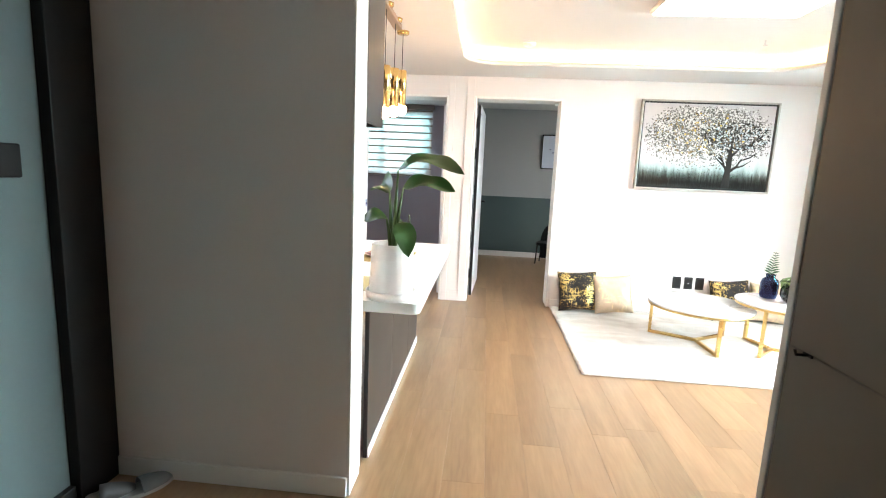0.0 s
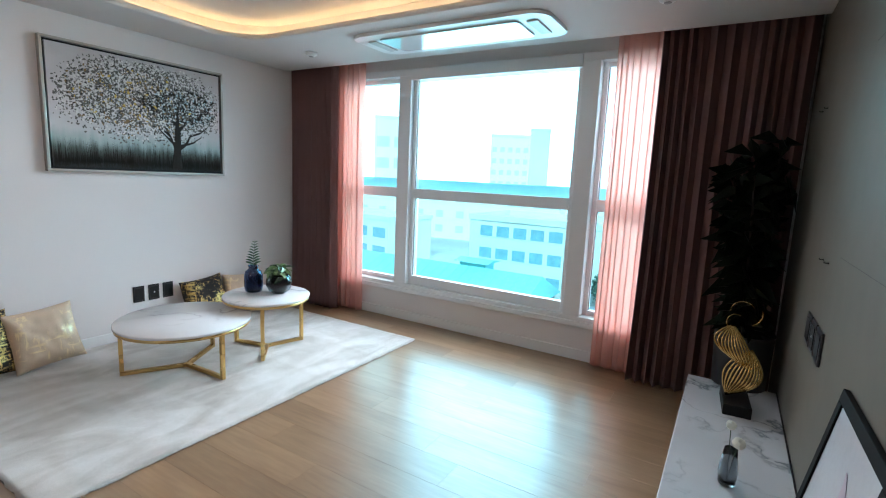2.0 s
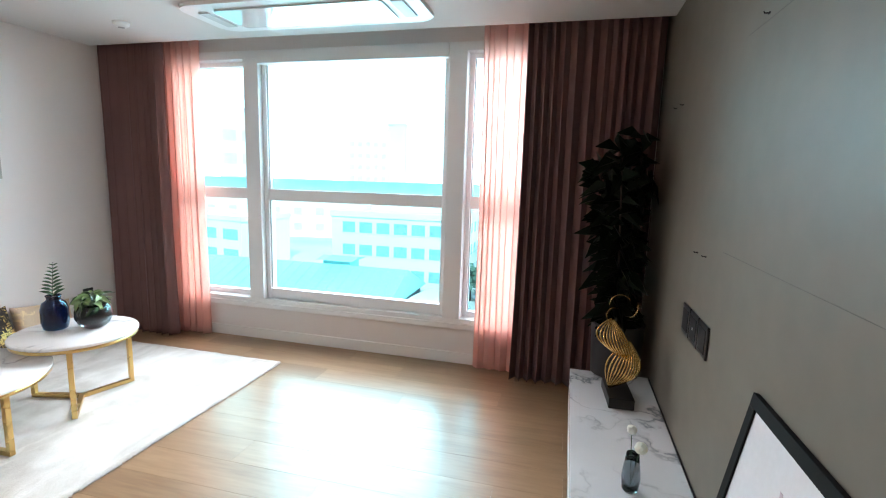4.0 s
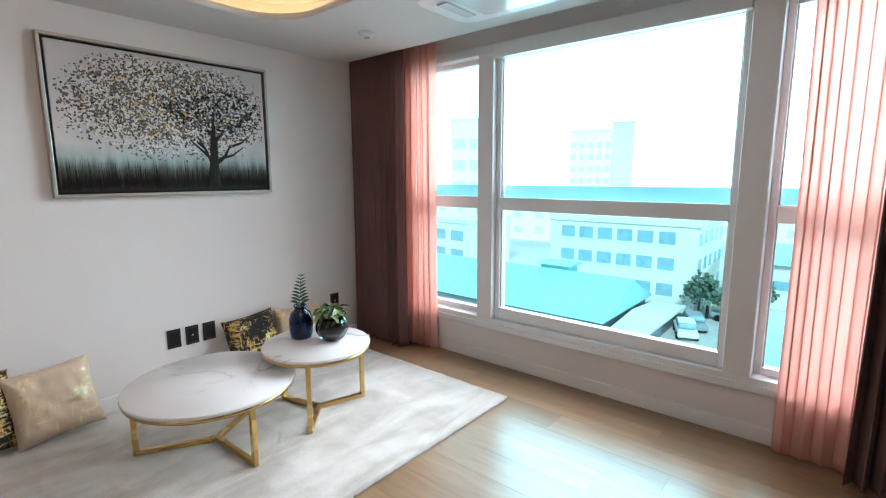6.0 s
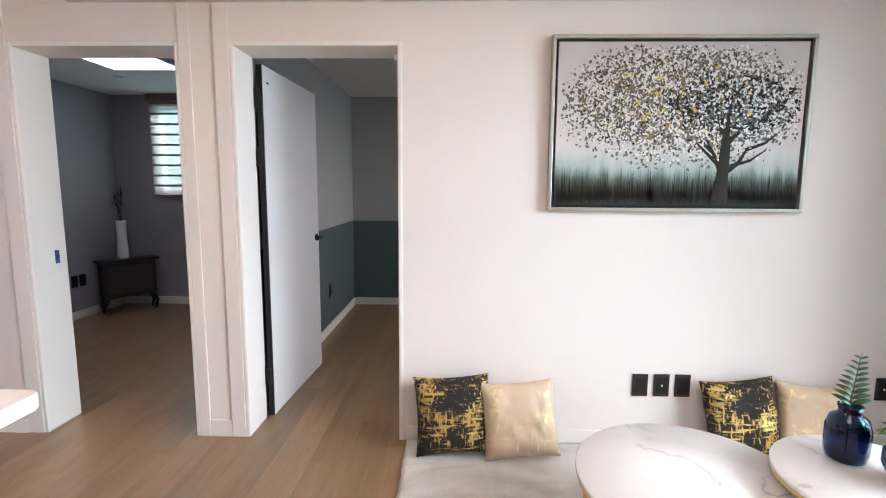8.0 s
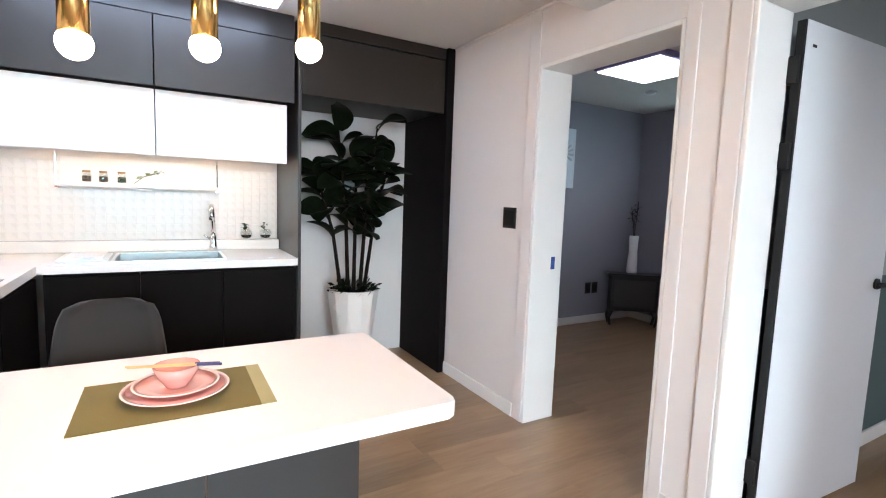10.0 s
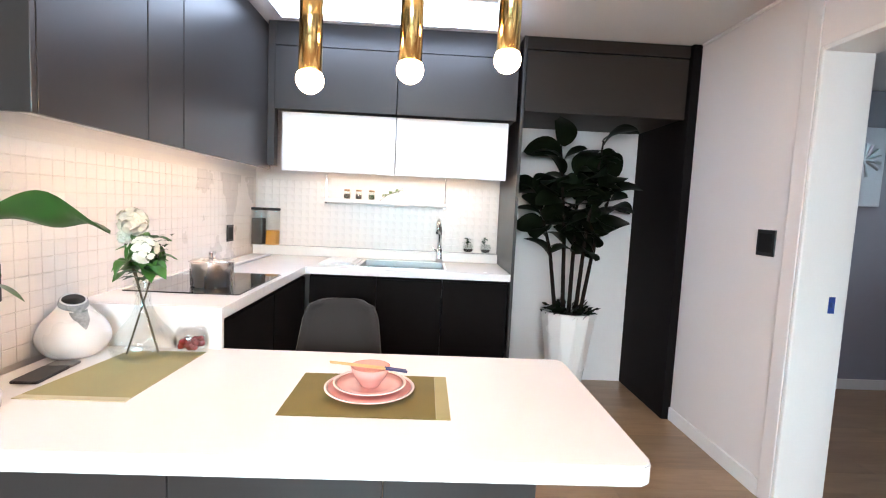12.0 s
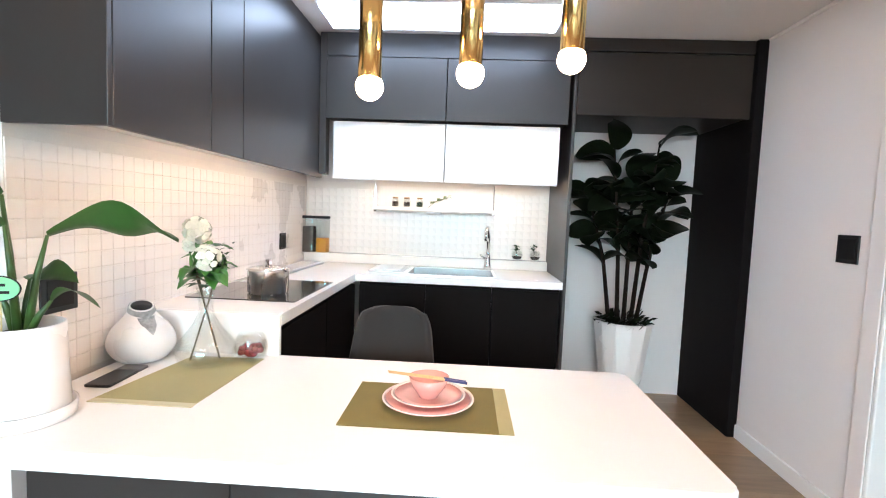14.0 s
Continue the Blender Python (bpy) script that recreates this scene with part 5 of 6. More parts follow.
for k in range(6):
    e = (rnd.uniform(-0.13, 0.13), rnd.uniform(-0.13, 0.05), rnd.uniform(0.65, 0.86))
    part("twig", tube([(0, 0, 0.3), (e[0] * 0.4, e[1] * 0.4, 0.55), e], 0.003, 5), BARK, fv)
    for q in range(6):
        u = 0.4 + q * 0.1
        leaf_part(fv, tl, (e[0] * u, e[1] * u, 0.42 + (e[2] - 0.42) * u), rnd.uniform(0, 360), rnd.uniform(0, 50), 0, rnd.uniform(0.7, 1.1))
for k, yy in enumerate((7.36, 7.47)):
    wall_plate(XW + 0.01, yy, 0.40, 0.083, 0.125, 90, "black socket plate on the grey bedroom wall", 0, "bedroom sockets")
wp = thing("relief_picture", XW + 0.01, 6.84, 1.82, "white relief picture of a silver fan on the grey wall", "picture", turn=90)
part("panel", cuboid(-0.17, 0.17, -0.03, -0.0005, -0.31, 0.31, 0.004), surf("white_relief_board", (0.62, 0.66, 0.72), 0.5), wp)
bm = bmesh.new()
for k in range(14):
    a = radians(-30 + k * 24)
    tube([(0.0, -0.035, 0.05), (0.13 * math.cos(a), -0.037, 0.05 + 0.13 * math.sin(a))], [0.004, 0.012], 6, bm)
part("fan_relief", bm, surf("silver_relief", (0.5, 0.52, 0.55), 0.3, 0.8), wp)

# study
sp = thing("framed_print", 1.36, 8.196, 1.76, "white print in a thin black frame on the study wall", "picture frame")
for a, b, c, d0 in ((-0.24, 0.24, 0.26, 0.275), (-0.24, 0.24, -0.275, -0.26), (-0.24, -0.225, -0.26, 0.26), (0.225, 0.24, -0.26, 0.26)):
    part("frame_bar", cuboid(a, b, -0.022, -0.0005, c, d0, 0.002), BLACKM, sp)
part("print", cuboid(-0.224, 0.224, -0.012, -0.002, -0.259, 0.259), surf("pale_blue_print", (0.58, 0.64, 0.74), 0.4), sp)
for k, (x, z, w) in enumerate(((-0.1, 0.04, 0.03), (-0.04, -0.01, 0.06), (0.04, -0.03, 0.05))):
    part("print_stroke", cuboid(x - w / 2, x + w / 2, -0.0135, -0.0125, z - 0.008, z + 0.008), surf("blue_grey_ink", (0.2, 0.25, 0.34), 0.5), sp)
ch = thing("study_chair", 1.30, 7.72, 0, "dark low chair by the study wall", "chair", turn=-20)
part("backrest", slab([(0.17 * math.cos(a), 0.62 - 0.3 + 0.3 * math.sin(a)) for a in [radians(k * 15) for k in range(13)]] + [(-0.17, 0.06), (0.17, 0.06)], -0.02, 0.02, bevel=0.008), BLACKM, ch).matrix_basis = pose(0, 0.12, 0, 90, 0, 0)
part("seat", slab(rounded(-0.18, 0.18, -0.2, 0.14, 0.05), 0.30, 0.34, bevel=0.008), BLACKM, ch)
for sx in (-1, 1):
    for yy in (-0.17, 0.11):
        part("leg", tube([(sx * 0.15, yy, 0.30), (sx * 0.17, yy, 0.0)], 0.011), BLACKM, ch)
wall_plate(0.034, 7.1, 0.40, 0.083, 0.125, 90, "black socket plate on the green dado")
dl = thing("downlight", 1.0, 6.0, 2.42, "small round downlight in the study ceiling", "downlight")
part("ring", smooth(lathe([(0, -0.006), (0.04, -0.006), (0.045, -0.0005), (0, -0.0005)], 24)), WHITEP, dl)
t = thing("door_sensor", D2[1] - 0.045, 5.25, DTOP - 0.022, "small white sensor under the door head", "sensor")
part("dome", smooth(lathe([(0, -0.03), (0.015, -0.026), (0.02, -0.0005), (0, -0.0005)], 18)), WHITEP, t)

# ---- kitchen ----
XF, CT = -2.04, 0.93
# tall unit round the plant niche
NY0, NY1 = 3.965, 5.06
tu = thing("tall_cabinet", -2.38, 4.515, 0, "dark grey tall cabinet surround with a bridge over the plant niche", "cabinet")
part("side_panel", cuboid(-0.34, 0.34, NY0 - 4.515, NY0 - 4.515 + 0.02, 0, ZK - 0.002, 0.002), GREYCAB, tu)
part("side_panel", cuboid(-0.34, 0.368, 0.515, 0.573, 0, ZK - 0.002, 0.002), BLACKCAB, tu)
# bridge over the niche: warm dim lighting is painted into this copy
part("bridge_box", cuboid(-0.33, 0.318, -0.529, 0.514, 1.985, 2.36, 0.002), GREYCAB_WARM_SHADE, tu)
part("bridge_door", cuboid(0.3185, 0.338, -0.525, 0.510, 1.975, 2.352, 0.002), GREYCAB_WARM_SHADE, tu)
part("top_filler", cuboid(0.315, 0.336, -0.529, 0.514, 2.361, ZK - 0.002, 0.001), GREYCAB_WARM_SHADE, tu)

# upper units over the sink
for k in range(2):
    y0, y1 = (2.43, 3.183) if k == 0 else (3.187, 3.94)
    u = thing("wall_cabinet", -2.37, (y0 + y1) / 2, 1.915, "dark grey handleless wall cabinet over the sink", "cabinet", "wall cabinets")
    h = (y1 - y0) / 2
    part("body", cuboid(-0.34, 0.318, -h, h, 0.0, 0.38, 0.002), GREYCAB, u)
    part("door", cuboid(0.3185, 0.337, -h + 0.0015, h - 0.0015, -0.006, 0.372, 0.002), GREYCAB, u)
    w = thing("wall_cabinet", -2.40, (y0 + y1) / 2, 1.545, "white flap-door wall cabinet lit from below", "cabinet", "white wall cabinets")
    y0, y1 = (2.47, 3.183) if k == 0 else (3.187, 3.90)
    w.matrix_world = pose(-2.40, (y0 + y1) / 2, 1.545)
    h = (y1 - y0) / 2
    part("body", cuboid(-0.31, 0.318, -h, h, 0.03, 0.355, 0.002), WHITECAB, w)
    part("door", cuboid(0.3185, 0.337, -h + 0.0015, h - 0.0015, -0.012, 0.352, 0.002), WHITECAB, w)
    s = thing("under_cabinet_light", -2.40, (y0 + y1) / 2, 1.575, "slim warm LED bar under the white cabinet", "light bar", "under-cabinet lights")
    part("diffuser", cuboid(-0.012, 0.012, -h + 0.06, h - 0.06, -0.010, -0.0015, 0.002), LED_UNDER, s)
structure("trim_cabinet_filler", cuboid(XF - 0.03, XF - 0.005, 2.43, 3.94, 2.296, ZK - 0.002), GREYCAB, "dark grey filler strip above the wall cabinets")
structure("trim_cabinet_filler_side", cuboid(-2.16, -0.27, 2.09, 2.36, 2.36, ZK - 0.002), GREYCAB, "dark grey filler strip above the wall cabinets")
structure("trim_cabinet_corner", cuboid(-2.12, -2.045, 2.384, 2.428, 1.56, ZK - 0.002, 0.002), GREYCAB, "dark grey filler post in the cabinet corner")
structure("trim_crown", cuboid(-2.0, -0.722, 5.074, 5.0885, ZK - 0.018, ZK - 0.001, 0.004), TRIM, "slim white crown moulding along the kitchen ceiling")
# upper units over the hob
YU, ZU = 2.38, 1.55
for a, b, lab in ((-0.765, -0.27, "dark grey wall cabinet above the table end"), (-1.02, -0.768, "narrow dark grey wall cabinet"), (-2.13, -1.023, "wide dark grey wall cabinet above the hob")):
    u = thing("wall_cabinet", (a + b) / 2, 2.23, ZU, lab + ", handleless", "cabinet", "wall cabinets over the hob")
    h = (b - a) / 2
    part("body", cuboid(-h, h, -0.149, 0.13, 0.04, 0.81, 0.002), GREYCAB, u)
    part("door", cuboid(-h + 0.0015, h - 0.0015, 0.1305, 0.15, -0.012, 0.805, 0.002), GREYCAB, u)
    part("underside", cuboid(-h + 0.004, h - 0.004, -0.146, 0.126, 0.033, 0.0395), WHITECAB, u, "pale underside panel")
u = thing("end_panel", -0.266, 2.23, ZU, "dark grey end panel closing the wall cabinets", "panel")
part("panel", cuboid(-0.003, 0.016, -0.149, 0.15, -0.012, 0.809, 0.002), GREYCAB, u)
s = thing("under_cabinet_light", -1.30, 2.335, ZU + 0.033, "long slim warm LED bar above the tiled wall", "light bar", "under-cabinet lights")
part("diffuser", cuboid(-0.60, 0.60, -0.01, 0.01, -0.010, -0.0005, 0.002), LED_UNDER, s)

# base units and worktops
for k, (y0, y1) in enumerate(((2.66, 3.09), (3.093, 3.52), (3.523, 3.955))):
    u = thing("base_cabinet", -2.36, (y0 + y1) / 2, 0, "black-brown handleless base cabinet under the sink worktop", "cabinet", "base cabinets")
    h = (y1 - y0) / 2
    part("body", cuboid(-0.30, 0.275, -h, h, 0.08, CT - 0.045), BLACKCAB, u)
    part("door", cuboid(0.2755, 0.295, -h + 0.0015, h - 0.0015, 0.10, CT - 0.07, 0.002), BLACKCAB, u)
    part("plinth", cuboid(-0.28, 0.24, -h, h, 0, 0.0795), BLACKM, u)
for k, (x0, x1) in enumerate(((-2.06, -1.43), (-1.427, -0.81))):
    u = thing("base_cabinet", (x0 + x1) / 2, 2.36, 0, "black-brown handleless base cabinet under the hob worktop", "cabinet", "base cabinets")
    h = (x1 - x0) / 2
    part("body", cuboid(-h, h, -0.27, 0.255, 0.08, CT - 0.045), BLACKCAB, u)
    part("door", cuboid(-h + 0.0015, h - 0.0015, 0.2555, 0.275, 0.10, CT - 0.07, 0.002), BLACKCAB, u)
    part("plinth", cuboid(-h, h, -0.25, 0.22, 0, 0.0795), BLACKM, u)
# L-shaped worktop with a cut-out for the sink
SK = (-2.52, -2.115, 2.96, 3.54)
wt = thing("worktop", -2.0, 2.4, 0, "white engineered-stone L-shaped worktop with a thick front edge", "worktop")
for x0, x1, y0, y1 in ((XW + 0.001, -0.79, 2.085, 2.645), (XW + 0.001, SK[0], 2.645, 3.96), (SK[1], XF + 0.02, 2.645, 3.96), (SK[0], SK[1], 2.645, SK[2]), (SK[0], SK[1], SK[3], 3.96)):
    part("top_section", cuboid(x0 + 2.0, x1 + 2.0, y0 - 2.4, y1 - 2.4, CT - 0.045, CT), QUARTZ, wt)
part("end_panel", cuboid(-0.789 + 2.0, -0.765 + 2.0, 2.085 - 2.4, 2.645 - 2.4, 0.7705, CT, 0.003), QUARTZ, wt)
part("ledge", cuboid(XW + 0.001 + 2.0, -2.62 + 2.0, 2.10 - 2.4, 3.96 - 2.4, CT + 0.0005, 1.0, 0.004), QUARTZ, wt, "raised white ledge along the wall")
sk = thing("sink", -2.318, 3.25, CT, "brushed steel inset sink with a drainer board", "sink")
bm = cuboid(-0.20, 0.20, -0.287, 0.287, -0.19, -0.185)
for a, b, c, d in ((-0.20, 0.20, -0.287, -0.283), (-0.20, 0.20, 0.283, 0.287), (-0.20, -0.196, -0.283, 0.283), (0.196, 0.20, -0.283, 0.283)):
    box(bm, a, b, c, d, -0.185, 0.0)
part("basin", bm, surf("satin_sink_steel", (0.42, 0.42, 0.42), 0.3, 1.0, var=0.08, fine=120, bumpy=0.05), sk)
part("rim", ring_slab(rounded(-0.212, 0.212, -0.30, 0.30, 0.02, 4), rounded(-0.195, 0.195, -0.282, 0.282, 0.02, 4), 0.0005, 0.003), STEEL, sk)
part("drain", smooth(lathe([(0, -0.183), (0.045, -0.183), (0.05, -0.1845), (0, -0.1846)], 24)), CHROME, sk)
db = thing("drainer_board", -2.318, 2.82, CT, "white and steel draining tray beside the sink", "tray")
part("tray", cuboid(-0.17, 0.17, -0.12, 0.115, 0.0005, 0.012, 0.004), STEEL, db)
part("insert", cuboid(-0.15, 0.15, -0.09, 0.09, 0.0125, 0.02, 0.004), WHITEP, db)
fc = thing("tap", -2.60, 3.51, CT, "chrome gooseneck kitchen tap with a pull-out spout", "tap")
part("base", smooth(lathe([(0, 0), (0.028, 0), (0.026, 0.03), (0.022, 0.07), (0.022, 0.11), (0, 0.11)], 24)), CHROME, fc)
part("spout", smooth(tube([(0, 0, 0.10), (0, 0, 0.24)] + [(0.075 - 0.075 * math.cos(radians(a)), -0.02 * a / 150, 0.24 + 0.075 * math.sin(radians(a))) for a in range(20, 160, 20)] + [(0.155, -0.02, 0.22)], [0.016] * 8 + [0.018, 0.019], 14)), CHROME, fc)
part("lever", smooth(tube([(0, -0.022, 0.08), (0.01, -0.06, 0.11)], [0.008, 0.006])), CHROME, fc)

hb = thing("hob", -1.31, 2.36, CT, "black glass induction hob set in the worktop", "hob")
part("glass", slab(rounded(-0.30, 0.30, -0.235, 0.255, 0.01, 3), 0.0005, 0.006, bevel=0.001), BLACKGLASS, hb)
part("label", cuboid(-0.24, -0.16, -0.21, -0.16, 0.0062, 0.0066), surf("grey_white_sticker", (0.5, 0.5, 0.5), 0.5), hb)
PANSTEEL = surf("polished_pan_steel", (0.78, 0.76, 0.73), 0.26, 1.0, var=0.08, fine=60, bumpy=0.05, stretch=(10, 10, 1))
pt = thing("saucepan", -1.20, 2.42, CT + 0.0062, "stainless steel saucepan with lid and long handle", "saucepan")
part("pan", smooth(lathe([(0, 0), (0.085, 0), (0.092, 0.006), (0.094, 0.105), (0.097, 0.11), (0.094, 0.112), (0.09, 0.105), (0.088, 0.01), (0, 0.008)], 40)), PANSTEEL, pt)
part("lid", smooth(lathe([(0, 0.127), (0.05, 0.125), (0.085, 0.119), (0.098, 0.1125), (0.09, 0.1122), (0, 0.121)], 40)), PANSTEEL, pt)
part("knob", cuboid(-0.024, 0.024, -0.010, 0.010, 0.126, 0.160, 0.006), CHROME, pt)
part("handle", tube([(-0.06, 0.075, 0.09), (-0.12, 0.15, 0.115), (-0.17, 0.21, 0.135)], [0.009, 0.007, 0.008]), STEEL, pt)

# canisters, shelf and small jars along the back wall
PASTA = surf("orange_pasta", (0.85, 0.36, 0.02), 0.6, var=0.3, fine=120, bumpy=0.8, dist=0.01)
BEANS = surf("dark_brown_beans", (0.045, 0.03, 0.022), 0.6, var=0.4, fine=160, bumpy=0.8, dist=0.01)
for yy, fill, hh, lab in ((2.10 + 0.03, BEANS, 0.20, "tall clear canister of dark beans with a black lid"), (2.10 + 0.135, PASTA, 0.11, "tall clear canister of orange pasta with a black lid")):
    c = thing("canister", -2.66, yy, 1.0, lab, "canister", "storage canisters")
    part("jar", ring_slab(rounded(-0.046, 0.046, -0.046, 0.046, 0.012, 4), rounded(-0.043, 0.043, -0.043, 0.043, 0.011, 4), 0.0005, 0.26), GLASS, c)
    part("contents", slab(rounded(-0.042, 0.042, -0.042, 0.042, 0.011, 4), 0.002, hh, bevel=0.004), fill, c)
    part("lid", slab(rounded(-0.047, 0.047, -0.047, 0.047, 0.012, 4), 0.2605, 0.28, bevel=0.003), BLACKM, c)
sh = thing("hanging_rack", -2.58, 3.10, 1.345, "white hanging spice shelf under the cabinets", "shelf")
part("board", cuboid(-0.12, 0.10, -0.44, 0.44, 0.0, 0.025, 0.003), WHITECAB, sh)
part("back", cuboid(-0.125, -0.1205, -0.44, 0.44, 0.0, 0.185), WHITECAB, sh)
for s in (-1, 1):
    part("rod", tube([(0.09, s * 0.43, 0.02), (0.09, s * 0.43, 0.20)], 0.004), CHROME, sh)
    part("rod_foot", cuboid(0.08, 0.10, s * 0.43 - 0.01, s * 0.43 + 0.01, -0.012, 0.0, 0.002), CHROME, sh)
part("drip_tray", cuboid(-0.06, 0.06, -0.06, 0.05, -0.015, -0.0005, 0.003), WHITEP, sh)
for k, (dy, m) in enumerate(((-0.29, BEANS), (-0.205, BEANS), (-0.11, LEAF))):
    j = thing("spice_jar", -2.54, 3.10 + dy, 1.3705, "small glass jar on the hanging shelf", "jar", "jars on the shelf")
    part("jar", smooth(lathe([(0, 0), (0.024, 0), (0.027, 0.01), (0.027, 0.05), (0.02, 0.062), (0.018, 0.062), (0.024, 0.05), (0.024, 0.01), (0, 0.005)], 20)), GLASS, j)
    part("contents", smooth(lathe([(0, 0.006), (0.022, 0.007), (0.022, 0.04), (0, 0.042)], 16)), m, j)
    part("lid", smooth(lathe([(0, 0.0625), (0.021, 0.0625), (0.021, 0.074), (0, 0.074)], 20)), surf("cork_lid", (0.35, 0.22, 0.12), 0.7), j)
iv = thing("ivy_sprig", -2.54, 3.05, 1.3705, "pale green trailing ivy sprig on the shelf", "plant")
part("stem", tube([(0, 0, 0.001), (0.01, 0.06, 0.05), (0.01, 0.15, 0.08)], 0.002, 5), LEAF, iv)
il = shared_leaf("leaf", LEAF_PALE, 0.04, 0.028, droop=0.2, fold=0.1, n=4)
rnd = random.Random(21)
for k in range(14):
    u = k / 13
    leaf_part(iv, il, (0.01, 0.02 + 0.13 * u, 0.03 + 0.055 * u), rnd.uniform(0, 360), rnd.uniform(0, 50), 0, rnd.uniform(0.7, 1.1))
for yy in (3.735, 3.87):
    p = thing("glass_planter", -2.66, yy, 1.0, "small round glass pot with a green sprig on the ledge", "planter", "little glass pots")
    part("pot", smooth(lathe([(0, 0), (0.025, 0.0), (0.043, 0.025), (0.045, 0.045), (0.036, 0.075), (0.033, 0.075), (0.041, 0.045), (0.03, 0.012), (0, 0.006)], 24)), GLASS, p)
    part("soil", smooth(lathe([(0, 0.008), (0.028, 0.014), (0.037, 0.03), (0, 0.034)], 18)), SOIL, p)
    part("stem", tube([(0, 0, 0.03), (0, -0.01, 0.09)], 0.002, 5), LEAF, p)
    sl = shared_leaf("leaf", LEAF, 0.045, 0.026, droop=0.4, fold=0.1, n=4)
    for k in range(12):
        leaf_part(p, sl, (0, -0.01, 0.07 + 0.004 * k), rnd.uniform(0, 360), rnd.uniform(-10, 60), 0, rnd.uniform(0.6, 1.0))
wall_plate(-2.215, 2.0885, 1.107, 0.10, 0.11, 180, "black socket plate on the tiled wall by the hob")
wall_plate(-0.41, 2.0885, 1.05, 0.135, 0.118, 180, "black double socket plate on the tiled wall")

# peninsula table
pn = thing("peninsula_table", -0.40, 3.05, 0, "long white stone peninsula table on a dark grey panel", "table")
part("tabletop", slab(rounded(-0.385, 0.39, -0.93, 0.90, 0.03, 6), 0.72, 0.77, bevel=0.004), QUARTZ, pn)
for k, (a, b) in enumerate(((-0.91, -0.33), (-0.327, 0.255), (0.258, 0.685))):
    part("panel", cuboid(0.145, 0.165, a, b, 0.0, 0.7195, 0.002), GREYCAB, pn)
part("end_support", cuboid(-0.20, 0.1445, 0.655, 0.684, 0.0, 0.7195, 0.002), GREYCAB, pn)
part("skirting", cuboid(0.1655, 0.172, -0.91, 0.685, 0.0, 0.05, 0.002), TRIM, pn, "thin pale skirting strip")

# pendant lamps
for k, (yy, drop) in enumerate(((3.045, 0.10), (3.33, 0.057), (3.61, 0.012))):
    p = thing("pendant_lamp", -0.39, yy, ZL, "brass tube pendant lamp with a round glowing bulb", "pendant lamp", "three pendant lamps over the table")
    part("canopy", smooth(lathe([(0, -0.02), (0.04, -0.02), (0.045, -0.0005), (0, -0.0005)], 24)), BRASS, p)
    part("cord", tube([(0, 0, -0.02), (0, 0, -0.25 - drop)], 0.0025, 6), BLACKM, p)
    part("tube", smooth(lathe([(0.0, -0.25), (0.031, -0.25), (0.033, -0.253), (0.033, -0.50), (0.030, -0.50), (0.030, -0.26), (0, -0.256)], 32, centre=(0, 0, -drop))), BRASS, p)
    bm = bmesh.new()
    bmesh.ops.create_uvsphere(bm, u_segments=24, v_segments=14, radius=0.039, matrix=Matrix.Translation((0, 0, -0.519 - drop)))
    part("bulb", smooth(bm), BULB, p, "glowing frosted globe bulb")
pb = thing("pendant_bar", -0.397, 3.157, ZL, "copper-brown bar on the ceiling above the pendant lamps", "lamp mount")
part("bar", cuboid(-0.027, 0.027, -0.30, 0.30, -0.034, -0.0005, 0.003), surf("copper_brown_bar", (0.30, 0.19, 0.12), 0.4, var=0.06), pb)
kl = thing("ceiling_light", -1.70, 3.16, ZK, "long white LED panel light on the kitchen ceiling", "ceiling light")
part("frame", cuboid(-0.17, 0.17, -0.66, 0.66, -0.03, -0.0005, 0.008), WHITEP, kl)
part("diffuser", cuboid(-0.15, 0.15, -0.64, 0.64, -0.055, -0.0305, 0.008), LED_COOL, kl)

# things on the table
mt = thing("placemat", -0.382, 3.25, 0.77, "olive woven placemat with a paler striped end", "placemat")
part("mat", cuboid(-0.163, 0.163, -0.235, 0.195, 0.0005, 0.003), OLIVE, mt)
part("border", cuboid(-0.163, 0.163, 0.1955, 0.235, 0.0005, 0.0032), OLIVE_PALE, mt, "pale olive end band")
for r, z, lab in ((0.136, 0.7735, "large pink glazed plate on the placemat"), (0.110, 0.7872, "smaller pink glazed plate stacked on the larger")):
    p = thing("plate", -0.40, 3.245, z, lab, "plate", "pink table setting")
    part("dish", smooth(lathe([(0, 0), (r * 0.55, 0), (r * 0.62, 0.004), (r, 0.015), (r, 0.0175), (r * 0.6, 0.0075), (0, 0.004)], 48)), PINK, p)
    part("rim", smooth(lathe([(r - 0.001, 0.0165), (r + 0.0015, 0.0168), (r, 0.0188), (r - 0.010, 0.0166), (r - 0.001, 0.0165)], 48)), surf("pale_pink_rim", (0.84, 0.66, 0.60), 0.2), p)
bw = thing("bowl", -0.40, 3.245, 0.7915, "pink rice bowl on the stacked plates", "bowl", "pink table setting")
part("vessel", smooth(lathe([(0, 0), (0.028, 0), (0.030, 0.006), (0.049, 0.032), (0.060, 0.062), (0.0565, 0.062), (0.046, 0.033), (0, 0.012)], 40)), PINK, bw)
for k, (dx, dy) in enumerate(((0.0, 0.0), (0.012, 0.004))):
    c = thing("chopstick", -0.375 + dx, 3.25 + dy, 0.858, "wooden chopstick with a navy patterned end resting on the bowl", "chopstick", "pair of chopsticks")
    part("stick", tube([(-0.005, -0.125, 0.012), (0, 0.04, 0.0)], [0.002, 0.0032], 8), surf("light_wood_stick", (0.62, 0.40, 0.18), 0.5), c)
    part("grip", tube([(0, 0.0402, 0.0), (0.003, 0.105, -0.006)], [0.0036, 0.004], 8), surf("navy_grip", (0.02, 0.025, 0.12), 0.4), c)
